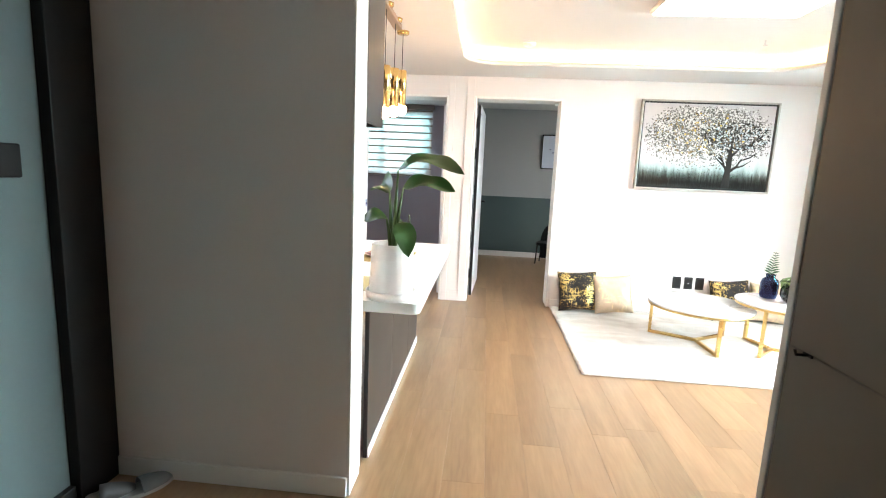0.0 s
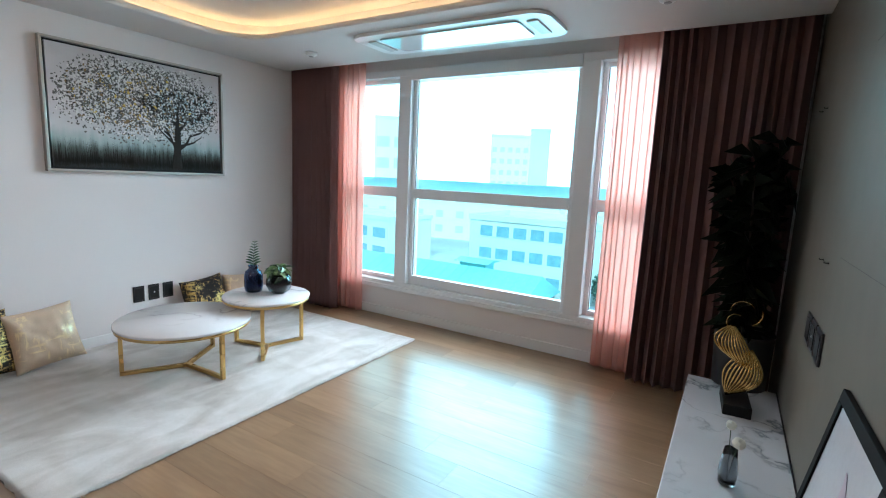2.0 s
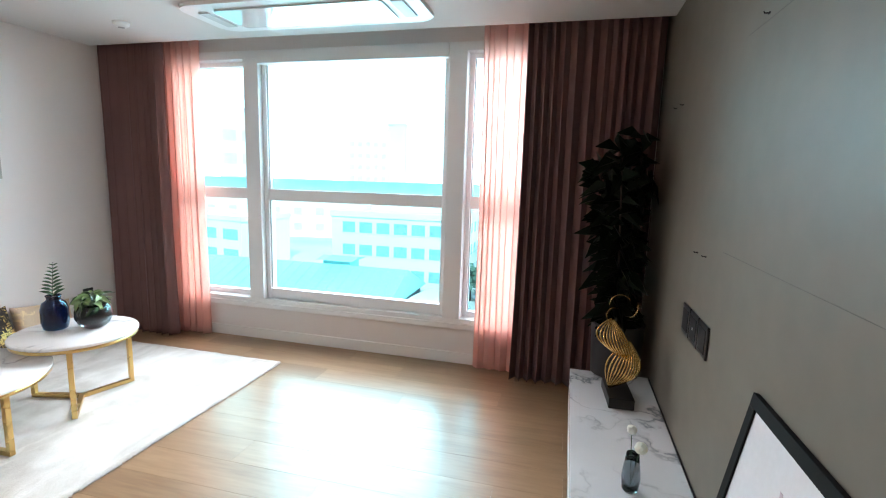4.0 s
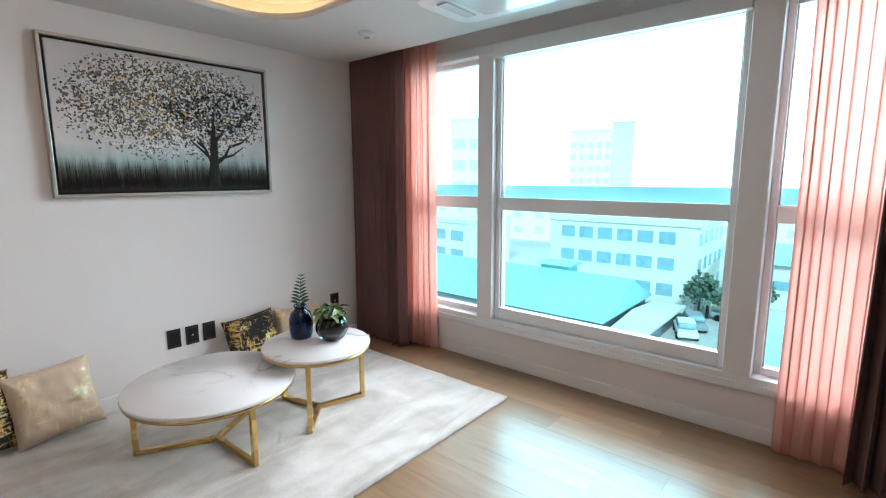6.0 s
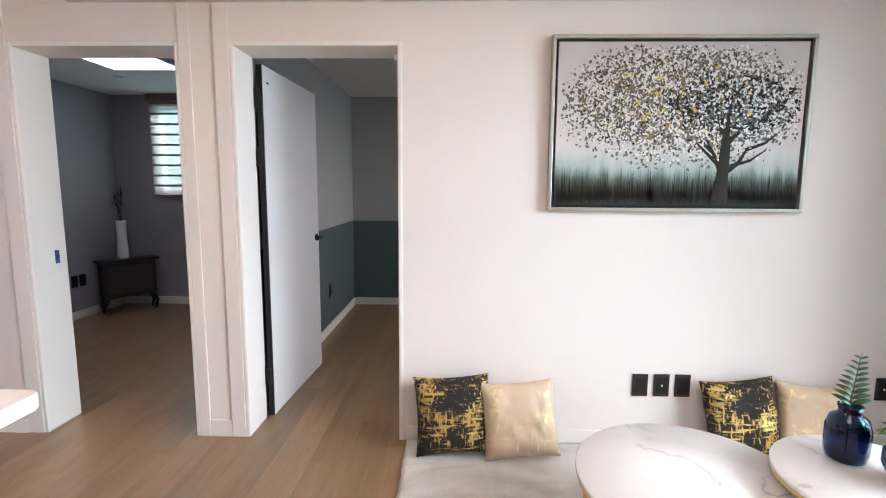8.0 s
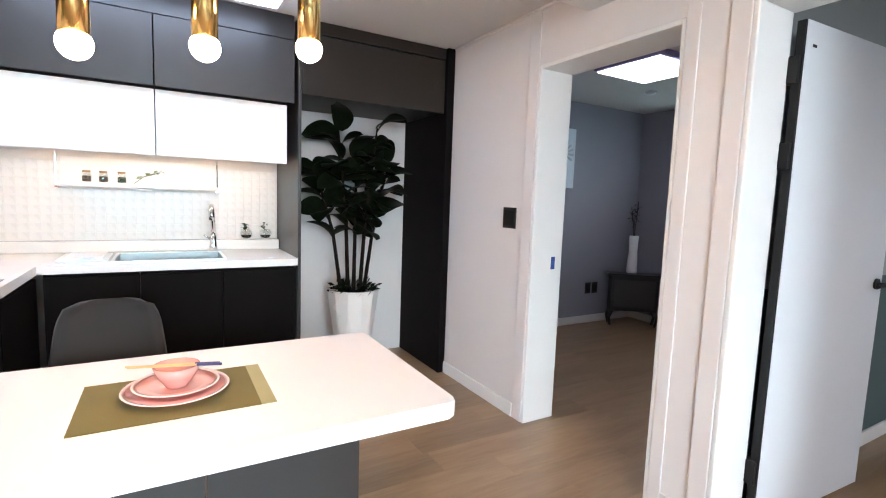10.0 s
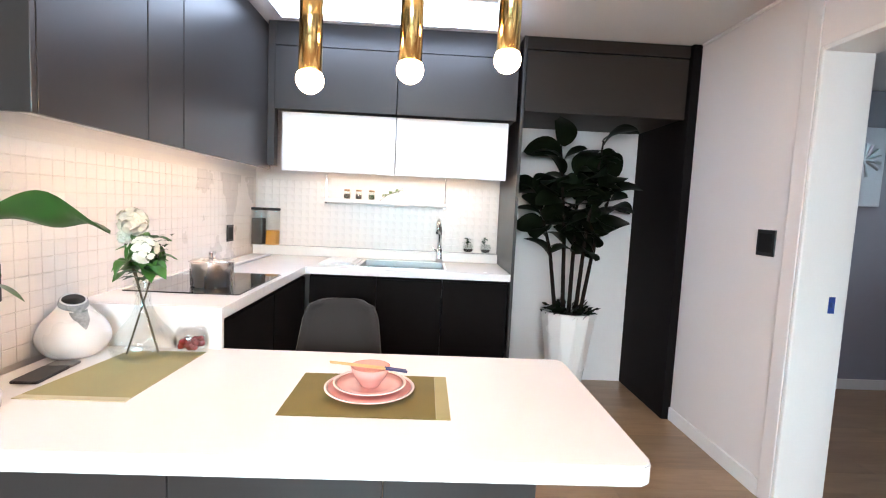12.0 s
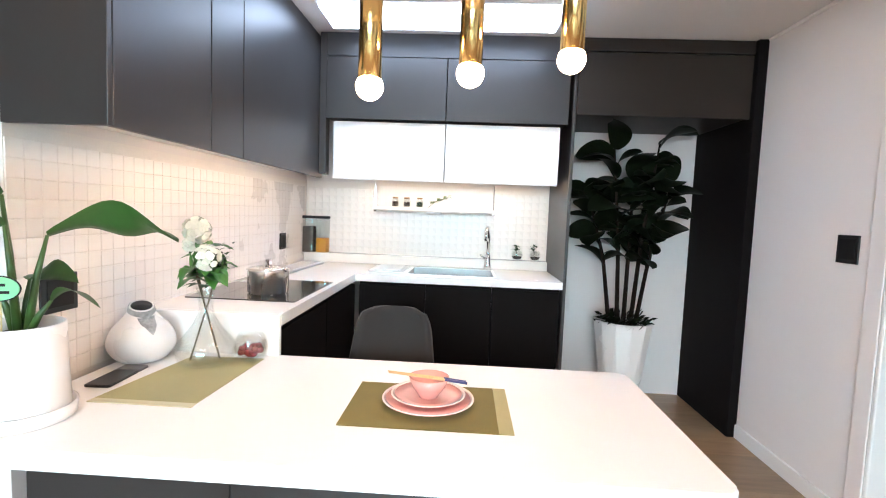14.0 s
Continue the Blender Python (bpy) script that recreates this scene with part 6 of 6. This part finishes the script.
rn = thing("table_runner", -0.50, 2.44, 0.77, "olive woven runner lying across the table end", "runner")
part("mat", slab([(-0.215, -0.10), (0.20, -0.15), (0.20, 0.15), (-0.225, 0.165)], 0.0005, 0.003), OLIVE_PALE, rn)
part("border", slab([(0.2005, -0.15), (0.228, -0.152), (0.228, 0.152), (0.2005, 0.15)], 0.0005, 0.0032), surf("cream_border", (0.55, 0.50, 0.33), 0.8), rn)
ph = thing("mobile_phone", -0.447, 2.231, 0.77, "black smartphone lying on the table", "phone", turn=3)
part("body", slab(rounded(-0.073, 0.073, -0.040, 0.040, 0.008, 4), 0.0005, 0.009, bevel=0.002), BLACKP, ph)
ph2 = thing("card_case", -0.547, 2.226, 0.77, "grey card case lying against the black phone", "case", turn=3)
part("body", slab(rounded(-0.026, 0.026, -0.040, 0.040, 0.006, 4), 0.0005, 0.009, bevel=0.002), surf("grey_case", (0.16, 0.15, 0.15), 0.5), ph2)

wv = thing("white_vase", -0.648, 2.189, 0.77, "squat white ceramic vase with a grey lace collar", "vase")
VP = [(0.050, 0), (0.076, 0.010), (0.104, 0.045), (0.108, 0.080), (0.092, 0.120), (0.064, 0.155), (0.047, 0.180), (0.038, 0.212)]
FACE = Vector((math.cos(0.72), math.sin(0.72), 0))


def slanted(bm):
    """Lowers the front of the neck, as the collar falls open."""
    for q in bm.verts:
        f = max(0.0, min(1.0, (q.co.z - 0.135) / 0.06))
        q.co.z -= f * (0.012 + 0.38 * q.co.dot(FACE))
    return bm


part("vase_body", smooth(slanted(lathe([(0, 0)] + spline(VP, 5) + [(0.034, 0.212), (0.036, 0.18), (0, 0.16)], 56))), CERAMIC, wv)
# black disc closes the neck, painting the shade inside the vase
part("opening", smooth(slanted(lathe([(0, 0.2105), (0.0335, 0.2105), (0.0335, 0.208), (0, 0.208)], 24))), BLACKM, wv, "black disc in the neck standing for the shaded inside")
LACE = surf("grey_lace_relief", (0.33, 0.34, 0.34), 0.6, var=0.45, fine=110, coarse=30, bumpy=0.9, dist=0.004)


def vase_radius(z):
    for (r0, z0), (r1, z1) in zip(spline(VP, 5), spline(VP, 5)[1:]):
        if z0 <= z <= z1:
            return r0 + (r1 - r0) * (z - z0) / max(z1 - z0, 1e-6)
    return VP[-1][0]


bm = bmesh.new()
rows = []
for j in range(13):
    z = 0.110 + 0.100 * j / 12
    half = math.pi if z > 0.186 else 0.62 * (z - 0.108) / 0.078
    rows.append([bm.verts.new(((vase_radius(z) + 0.002) * math.cos(0.95 + half * k / 8), (vase_radius(z) + 0.002) * math.sin(0.95 + half * k / 8), z)) for k in range(-8, 9)])
for p0, p1 in zip(rows, rows[1:]):
    for k in range(16):
        bm.faces.new((p0[k], p0[k + 1], p1[k + 1], p1[k]))
part("collar", smooth(slanted(bm)), LACE, wv, "grey lace-patterned collar")
gv = thing("flower_vase", -0.64, 2.43, 0.7735, "clear glass carafe vase with white hydrangeas and ferns", "vase")
part("glass", smooth(lathe([(0, 0.0)] + spline([(0.065, 0), (0.093, 0.018), (0.103, 0.045), (0.093, 0.08), (0.058, 0.125), (0.031, 0.175), (0.025, 0.22), (0.033, 0.275)], 4) + spline([(0.031, 0.275), (0.023, 0.22), (0.029, 0.175), (0.056, 0.125), (0.090, 0.08), (0.100, 0.045), (0.090, 0.021)], 4) + [(0, 0.006)], 48)), GLASS, gv)
for e in ((0.03, -0.04, 0.02), (-0.03, 0.03, 0.03), (0.0, 0.05, 0.02)):
    part("stem", tube([e, (-e[0] * 0.15, -e[1] * 0.15, 0.22), (-e[0] * 0.6, -e[1] * 1.2, 0.40)], 0.0035, 6), surf("brown_green_stem", (0.07, 0.06, 0.03), 0.6), gv)
rnd = random.Random(31)
for (cx, cy, cz, R) in ((0.03, -0.015, 0.475, 0.046), (0.05, 0.03, 0.385, 0.045), (0.0, -0.06, 0.42, 0.024)):
    bm = bmesh.new()
    for k in range(70):
        n = Vector((rnd.gauss(0, 1), rnd.gauss(0, 1), rnd.gauss(0, 1))).normalized()
        a = n.orthogonal().normalized()
        a.rotate(Matrix.Rotation(rnd.uniform(0, 3), 3, n))
        b = n.cross(a)
        c = Vector((cx, cy, cz)) + n * R * rnd.uniform(0.82, 1.0)
        s = R * 0.30
        for q in range(4):
            d1v, d2v = (a, b, -a, -b)[q], (b, -a, -b, a)[q]
            bm.faces.new([bm.verts.new(c), bm.verts.new(c + d1v * s * 0.9 + n * 0.002), bm.verts.new(c + (d1v + d2v) * s * 0.75 + n * 0.003), bm.verts.new(c + d2v * s * 0.9 + n * 0.002)])
    part("hydrangea", bm, PETAL, gv, "white hydrangea head")
hl = shared_leaf("leaf", leafy("fresh_green_leaf", (0.045, 0.17, 0.03)), 0.10, 0.058, droop=0.35, fold=0.12, n=8, wave=0.12)
for k in range(30):
    leaf_part(gv, hl, (rnd.uniform(-0.02, 0.02), rnd.uniform(-0.02, 0.02), rnd.uniform(0.29, 0.40)), k * 47 + rnd.uniform(-15, 15), rnd.uniform(-15, 35), rnd.uniform(-20, 20), rnd.uniform(0.75, 1.1))
for base_yaw in (60, 100, 35):
    for k in range(9):
        u = k / 8
        y0 = radians(base_yaw)
        for s in (-1, 1):
            leaf_part(gv, fl, (0.09 * u * math.cos(y0), 0.09 * u * math.sin(y0), 0.27 + 0.16 * u), base_yaw + 80 * s, 20, 0, 1 - 0.7 * u)
rb = thing("candy_bowl", -0.695, 2.568, 0.7735, "small round glass bowl of dark red sweets", "bowl")
part("glass", smooth(lathe([(0, 0), (0.03, 0), (0.05, 0.018), (0.06, 0.05), (0.055, 0.08), (0.042, 0.105), (0.039, 0.105), (0.052, 0.08), (0.056, 0.05), (0.047, 0.022), (0, 0.006)], 36)), GLASS, rb)
RED = surf("dark_red_candy", (0.22, 0.015, 0.012), 0.25, var=0.3, fine=60, bumpy=0.1, coat=0.5)
for k in range(26):
    a, r = rnd.uniform(0, 6.28), rnd.uniform(0, 0.040)
    bm = bmesh.new()
    bmesh.ops.create_icosphere(bm, subdivisions=2, radius=0.0135, matrix=Matrix.Translation((r * math.cos(a), r * math.sin(a), 0.024 + 0.013 * (k // 9) + 0.25 * r * (k < 9))) @ Matrix.Diagonal((1.2, 0.9, 0.8, 1)))
    part("sweet", smooth(bm), RED, rb)

# white pot with a large-leaved plant at the table end
st = thing("potted_plant", -0.155, 2.215, 0.77, "large-leaved green plant in a white pot with saucer", "plant")
part("saucer", smooth(lathe([(0, 0), (0.106, 0), (0.112, 0.004), (0.116, 0.038), (0.109, 0.038), (0.105, 0.012), (0, 0.010)], 56)), CERAMIC, st, "white ceramic saucer")
part("pot", smooth(lathe([(0, 0.0125), (0.098, 0.0125), (0.102, 0.02), (0.094, 0.248), (0.092, 0.251), (0.086, 0.249), (0.088, 0.21), (0, 0.21)], 56)), CERAMIC, st, "white ceramic pot")
part("soil", smooth(lathe([(0, 0.228), (0.05, 0.226), (0.086, 0.218), (0, 0.214)], 28)), SOIL, st)
for a, b, c, d in ((-0.017, 0.017, 0.155, 0.157), (-0.017, 0.017, 0.123, 0.125), (-0.017, -0.015, 0.125, 0.155), (0.015, 0.017, 0.125, 0.155)):
    part("print_mark", cuboid(0.0990, 0.0998, a, b, c, d), BLACKM, st, "thin black square printed on the pot")
BROADLEAF = leafy("broad_green_leaf", (0.022, 0.085, 0.014), 0.38)
LM = shared_leaf("leaf", BROADLEAF, 0.31, 0.13, droop=0.20, fold=0.12, n=16, wave=0.10)
LB = shared_leaf("leaf", BROADLEAF, 0.24, 0.10, droop=0.10, fold=0.16, n=14, wave=0.14)
LL = shared_leaf("leaf", BROADLEAF, 0.31, 0.125, droop=0.12, fold=0.16, n=14, wave=0.14)
LC = shared_leaf("leaf", BROADLEAF, 0.17, 0.062, droop=0.9, fold=0.12, n=12, wave=0.05)
LS = shared_leaf("leaf", BROADLEAF, 0.16, 0.105, droop=0.40, fold=0.10, n=10, wave=0.07)
STALK = leafy("green_stalk", (0.045, 0.10, 0.025))
for (x, y, z, yaw, pitch, roll, m, s) in ((0.02, -0.02, 0.575, -22, 10, 25, LM, 1.0), (-0.03, 0.05, 0.475, 110, 4, -38, LL, 1.0), (0.04, 0.005, 0.50, -14, 4, 38, LB, 1.0), (-0.01, 0.075, 0.31, 98, 40, -25, LC, 0.72), (-0.03, 0.0, 0.36, 186, 6, -35, LS, 0.85), (0.03, -0.03, 0.345, -52, -38, 12, LS, 1.0)):
    part("stem", smooth(tube([(x * 0.2, y * 0.2, 0.215), (x * 0.6, y * 0.6, 0.215 + (z - 0.215) * 0.6), (x, y, z)], [0.011, 0.008, 0.004], 8)), STALK, st)
    leaf_part(st, m, (x, y, z), yaw, pitch, roll, s)
tg = part("plant_tag", slab([(0.047 * math.cos(radians(a)), 0.029 * math.sin(radians(a))) for a in range(0, 360, 15)], -0.001, 0.001), surf("mint_green_tag", (0.22, 0.62, 0.32), 0.5), st, "mint green oval name tag on a stick")
tg.matrix_basis = pose(0.070, 0.012, 0.350, 90, 0, 105)
tb = part("tag_border", slab([(0.050 * math.cos(radians(a)), 0.032 * math.sin(radians(a))) for a in range(0, 360, 15)], -0.0022, -0.0012), BLACKM, tg, "thin dark border of the tag")
part("tag_stick", tube([(0.066, 0.016, 0.215), (0.066, 0.016, 0.32)], 0.002, 6), surf("bamboo_stick", (0.5, 0.4, 0.2), 0.6), st)
for k in range(2):
    b = part("tag_lettering", cuboid(-0.022, 0.022, -0.0035, 0.0035, 0.0012, 0.0016), BLACKM, tg, "dark lettering too small to read")
    b.matrix_basis = pose(-0.004 + 0.008 * k, 0.009 - 0.018 * k, 0)

# dining chair beyond the table
dc = thing("dining_chair", -1.02, 3.03, 0, "dark grey shell chair pushed in at the table", "chair")
CHAIRG = cloth("dark_grey_chair_felt", (0.020, 0.019, 0.019), weave=400)
bm = bmesh.new()
rows = []
for j in range(15):
    v = j / 14
    hw = (0.205 - 0.055 * v) * math.sqrt(1 - 0.5 * (max(0, v - 0.72) / 0.28) ** 2.5)
    rows.append([bm.verts.new((0.06 * (1 - (2 * i / 10 - 1) ** 2) * -1 - 0.10 * v, (2 * i / 10 - 1) * hw, 0.50 + 0.405 * v - (0.03 * abs(2 * i / 10 - 1) ** 4 if j == 14 else 0))) for i in range(11)])
for a, b in zip(rows, rows[1:]):
    for i in range(10):
        bm.faces.new((a[i], a[i + 1], b[i + 1], b[i]))
o = part("backrest", smooth(bm), CHAIRG, dc)
m = o.modifiers.new("thickness", "SOLIDIFY")
m.thickness = 0.022

part("seat", slab(rounded(-0.04, 0.38, -0.21, 0.21, 0.08), 0.44, 0.48, bevel=0.012), CHAIRG, dc)
for sx in (0.02, 0.32):
    for sy in (-0.16, 0.16):
        part("leg", tube([(sx, sy, 0.44), (sx + (0.03 if sx > 0.1 else -0.03), sy * 1.15, 0.0)], [0.014, 0.010]), BLACKM, dc)

# rubber plant in the niche
rp = thing("potted_tree", -2.40, 4.47, 0, "tall rubber plant in a faceted white floor planter", "plant")
bm = bmesh.new()
ringsp = []
for j, (r, z) in enumerate(((0.115, 0.0), (0.20, 0.62), (0.205, 0.635), (0.18, 0.635), (0.175, 0.58))):
    ringsp.append([bm.verts.new((r * math.cos(radians(k * 30 + (15 if j == 0 else 0))), r * math.sin(radians(k * 30 + (15 if j == 0 else 0))), z)) for k in range(12)])
for j, (a, b) in enumerate(zip(ringsp, ringsp[1:])):
    for k in range(12):
        if j == 0:
            bm.faces.new((a[k], a[(k + 1) % 12], b[(k + 1) % 12]))
            bm.faces.new((a[k], b[(k + 1) % 12], b[k]))
        else:
            bm.faces.new((a[k], a[(k + 1) % 12], b[(k + 1) % 12], b[k]))
bm.faces.new(ringsp[0][::-1])
part("planter", bm, CERAMIC, rp, "faceted white floor planter")
part("soil", smooth(lathe([(0, 0.60), (0.17, 0.59), (0, 0.58)], 24)), SOIL, rp)
rnd = random.Random(17)
bm = bmesh.new()
for k in range(150):
    a, r = rnd.uniform(0, 6.28), rnd.uniform(0.02, 0.18)
    c = Vector((r * math.cos(a), r * math.sin(a), 0.60 + rnd.uniform(0, 0.07)))
    d = Vector((math.cos(a), math.sin(a), rnd.uniform(-0.2, 0.9))).normalized() * rnd.uniform(0.04, 0.07)
    w = d.orthogonal().normalized() * 0.018
    bm.faces.new([bm.verts.new(p) for p in (c, c + d * 0.5 + w, c + d, c + d * 0.5 - w)])
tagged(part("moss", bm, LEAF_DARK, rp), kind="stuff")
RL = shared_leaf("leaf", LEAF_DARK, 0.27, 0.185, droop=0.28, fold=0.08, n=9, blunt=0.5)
for (ex, ey, ez) in ((-0.06, -0.29, 1.56), (0.03, -0.14, 1.82), (-0.02, 0.02, 1.66), (0.06, 0.15, 1.86), (-0.03, 0.29, 1.62)):
    b0 = (ex * 0.3, ey * 0.3, 0.58)
    mid = (ex * 0.55 + rnd.uniform(-0.02, 0.02), ey * 0.55, 0.58 + (ez - 0.58) * 0.5)
    part("trunk", smooth(tube([b0, mid, (ex, ey, ez)], [0.016, 0.013, 0.006], 8)), DARKBARK, rp)
    for k in range(15):
        u = 0.44 + 0.56 * k / 14
        p = (mid[0] + (ex - mid[0]) * (u * 2 - 1), mid[1] + (ey - mid[1]) * (u * 2 - 1), mid[2] + (ez - mid[2]) * (u * 2 - 1)) if u > 0.5 else (b0[0] + (mid[0] - b0[0]) * u * 2, b0[1] + (mid[1] - b0[1]) * u * 2, b0[2] + (mid[2] - b0[2]) * u * 2)
        yaw = rnd.choice((rnd.uniform(50, 130), rnd.uniform(230, 310), rnd.uniform(-60, 60)))
        leaf_part(rp, RL, p, yaw, rnd.uniform(0, 55), rnd.uniform(-60, 60), rnd.uniform(0.6, 1.05) if u < 0.95 else 1.0)

# ---- foyer ----
FROST = surf("bluish_frosted_glass", (0.20, 0.28, 0.285), 0.3, var=0.05, fine=40, bumpy=0.03)
FROST.node_tree.nodes["Principled BSDF"].inputs["Transmission Weight"].default_value = 0.35
gd = thing("sliding_glass_door", -1.30, 0.20, 0, "frosted glass sliding door in a black aluminium frame", "door")
part("stile", cuboid(-0.03, 0.05, 1.47, 1.669, 0, 2.30, 0.004), BLACKM, gd)
part("stile", cuboid(-0.03, 0.03, -1.6, -1.53, 0, 2.30, 0.004), BLACKM, gd)
part("top_rail", cuboid(-0.03, 0.03, -1.53, 1.47, 2.22, 2.30, 0.004), BLACKM, gd)
part("bottom_rail", cuboid(-0.03, 0.03, -1.53, 1.47, 0.0, 0.075, 0.004), BLACKM, gd)
part("pane", cuboid(-0.004, 0.004, -1.53, 1.47, 0.075, 2.22), FROST, gd)
part("handle", cuboid(0.0045, 0.028, 1.29, 1.37, 1.265, 1.375, 0.006), BLACKM, gd, "square black pull")
for k, (x, y, a) in enumerate(((-1.08, 1.775, 55), (-1.19, 1.70, 40))):
    s = thing("slipper", x, y, 0, "grey and white indoor slipper on the foyer floor", "slipper", "pair of slippers", a)
    part("sole", slab([(0.12 * math.cos(radians(q)), (0.045 + 0.008 * math.cos(radians(q))) * math.sin(radians(q))) for q in range(0, 360, 15)], 0.0005, 0.018, bevel=0.004), surf("pale_grey_sole", (0.42, 0.44, 0.44), 0.7), s)
    bm = bmesh.new()
    prof = []
    for j in range(6):
        u = -0.01 + 0.12 * j / 5
        hw = 0.05 * math.sqrt(max(0.05, 1 - (u / 0.118) ** 2))
        prof.append([bm.verts.new((u, hw * math.cos(radians(q)), 0.017 + 0.045 * (1 - (j / 5) ** 2 * 0.7) * math.sin(radians(q)))) for q in range(0, 181, 20)])
    for p0, p1 in zip(prof, prof[1:]):
        for q in range(9):
            bm.faces.new((p0[q], p0[q + 1], p1[q + 1], p1[q]))
    o = part("upper", smooth(bm), cloth("grey_felt", (0.17, 0.19, 0.20)), s)
    m = o.modifiers.new("thickness", "SOLIDIFY")
    m.thickness = 0.004

# ---- pieces: floor planks and wall tiles ----
flo = bpy.data.objects["floor"]
PW, PL = 0.19, 1.24
plank_mesh = mesh_of("plank", cuboid(-PW / 2 + 0.0002, PW / 2 - 0.0002, -PL / 2 + 0.0002, PL / 2 - 0.0002, -0.007, 0.0, 0.0005, 1), FLOORWOOD)
rnd = random.Random(3)
cols = int((XE - XW) / PW) + 1
spare = bmesh.new()
count = 0
for c in range(cols):
    x = XW + PW * (c + 0.5)
    if x + PW / 2 > XE + 0.2:
        continue
    y = YS - rnd.uniform(0.0, PL)
    while y < 8.25:
        near = 0.9 < y + PL and y < 5.2
        if y < 8.2 and y + PL > YS + 0.02:
            if near:
                o = new("plank", plank_mesh)
                o.parent = flo
                o.location = (x, y + PL / 2, 0)
                count += 1
            else:
                box(spare, x - PW / 2 + 0.0002, x + PW / 2 - 0.0002, max(y, YS) + 0.0002, min(y + PL, 8.45) - 0.0002, -0.007, 0.0)
        y += PL
tagged(part("planks_beyond", spare, FLOORWOOD, flo), kind="stuff")

ks = bpy.data.objects["wall_kitchen_south"]
TP = 0.056
tile_mesh = mesh_of("tile", cuboid(-TP / 2 + 0.0002, TP / 2 - 0.0002, -0.005, 0.0, -TP / 2 + 0.0009, TP / 2 - 0.0009, 0.0014, 1), TILE)
structure("wall_tile_bed", cuboid(XW, -0.253, 2.08, 2.0825, 0.77, 1.545), GROUT, "pale grout bed of the tiled wall")
structure("wall_tile_bed_sink", cuboid(XW, XW + 0.0025, 2.09, 3.96, 0.99, 1.55), GROUT, "pale grout bed behind the sink")
bed = bpy.data.objects["wall_tile_bed"]
rest = bmesh.new()
n = 0
for c in range(int(2.46 / TP)):
    for r in range(int(0.77 / TP)):
        x, z = -0.255 - TP * (c + 0.5), 0.775 + TP * (r + 0.5)
        if n < 300:
            o = new("tile", tile_mesh)
            o.parent = bed
            o.location = (x, 2.0865, z)
            o.rotation_euler = (0, 0, math.pi)
            o.location.y = 2.0825
            n += 1
        else:
            box(rest, x - TP / 2 + 0.0002, x + TP / 2 - 0.0002, 2.0825, 2.0875, z - TP / 2 + 0.0009, z + TP / 2 - 0.0009, 0.0014, 1)
tagged(part("tiles_beyond", rest, TILE, bed), kind="stuff")
rest = bmesh.new()
bed2 = bpy.data.objects["wall_tile_bed_sink"]
sink_tile = mesh_of("tile", cuboid(0.0, 0.0032, -TP / 2 + 0.0004, TP / 2 - 0.0004, -TP / 2 + 0.0006, TP / 2 - 0.0006, 0.0012, 1), TILE)
for c in range(int(1.85 / TP)):
    for r in range(int(0.55 / TP)):
        o = new("tile", sink_tile)
        o.parent = bed2
        o.location = (XW + 0.0025, 2.10 + TP * (c + 0.5), 0.995 + TP * (r + 0.5))
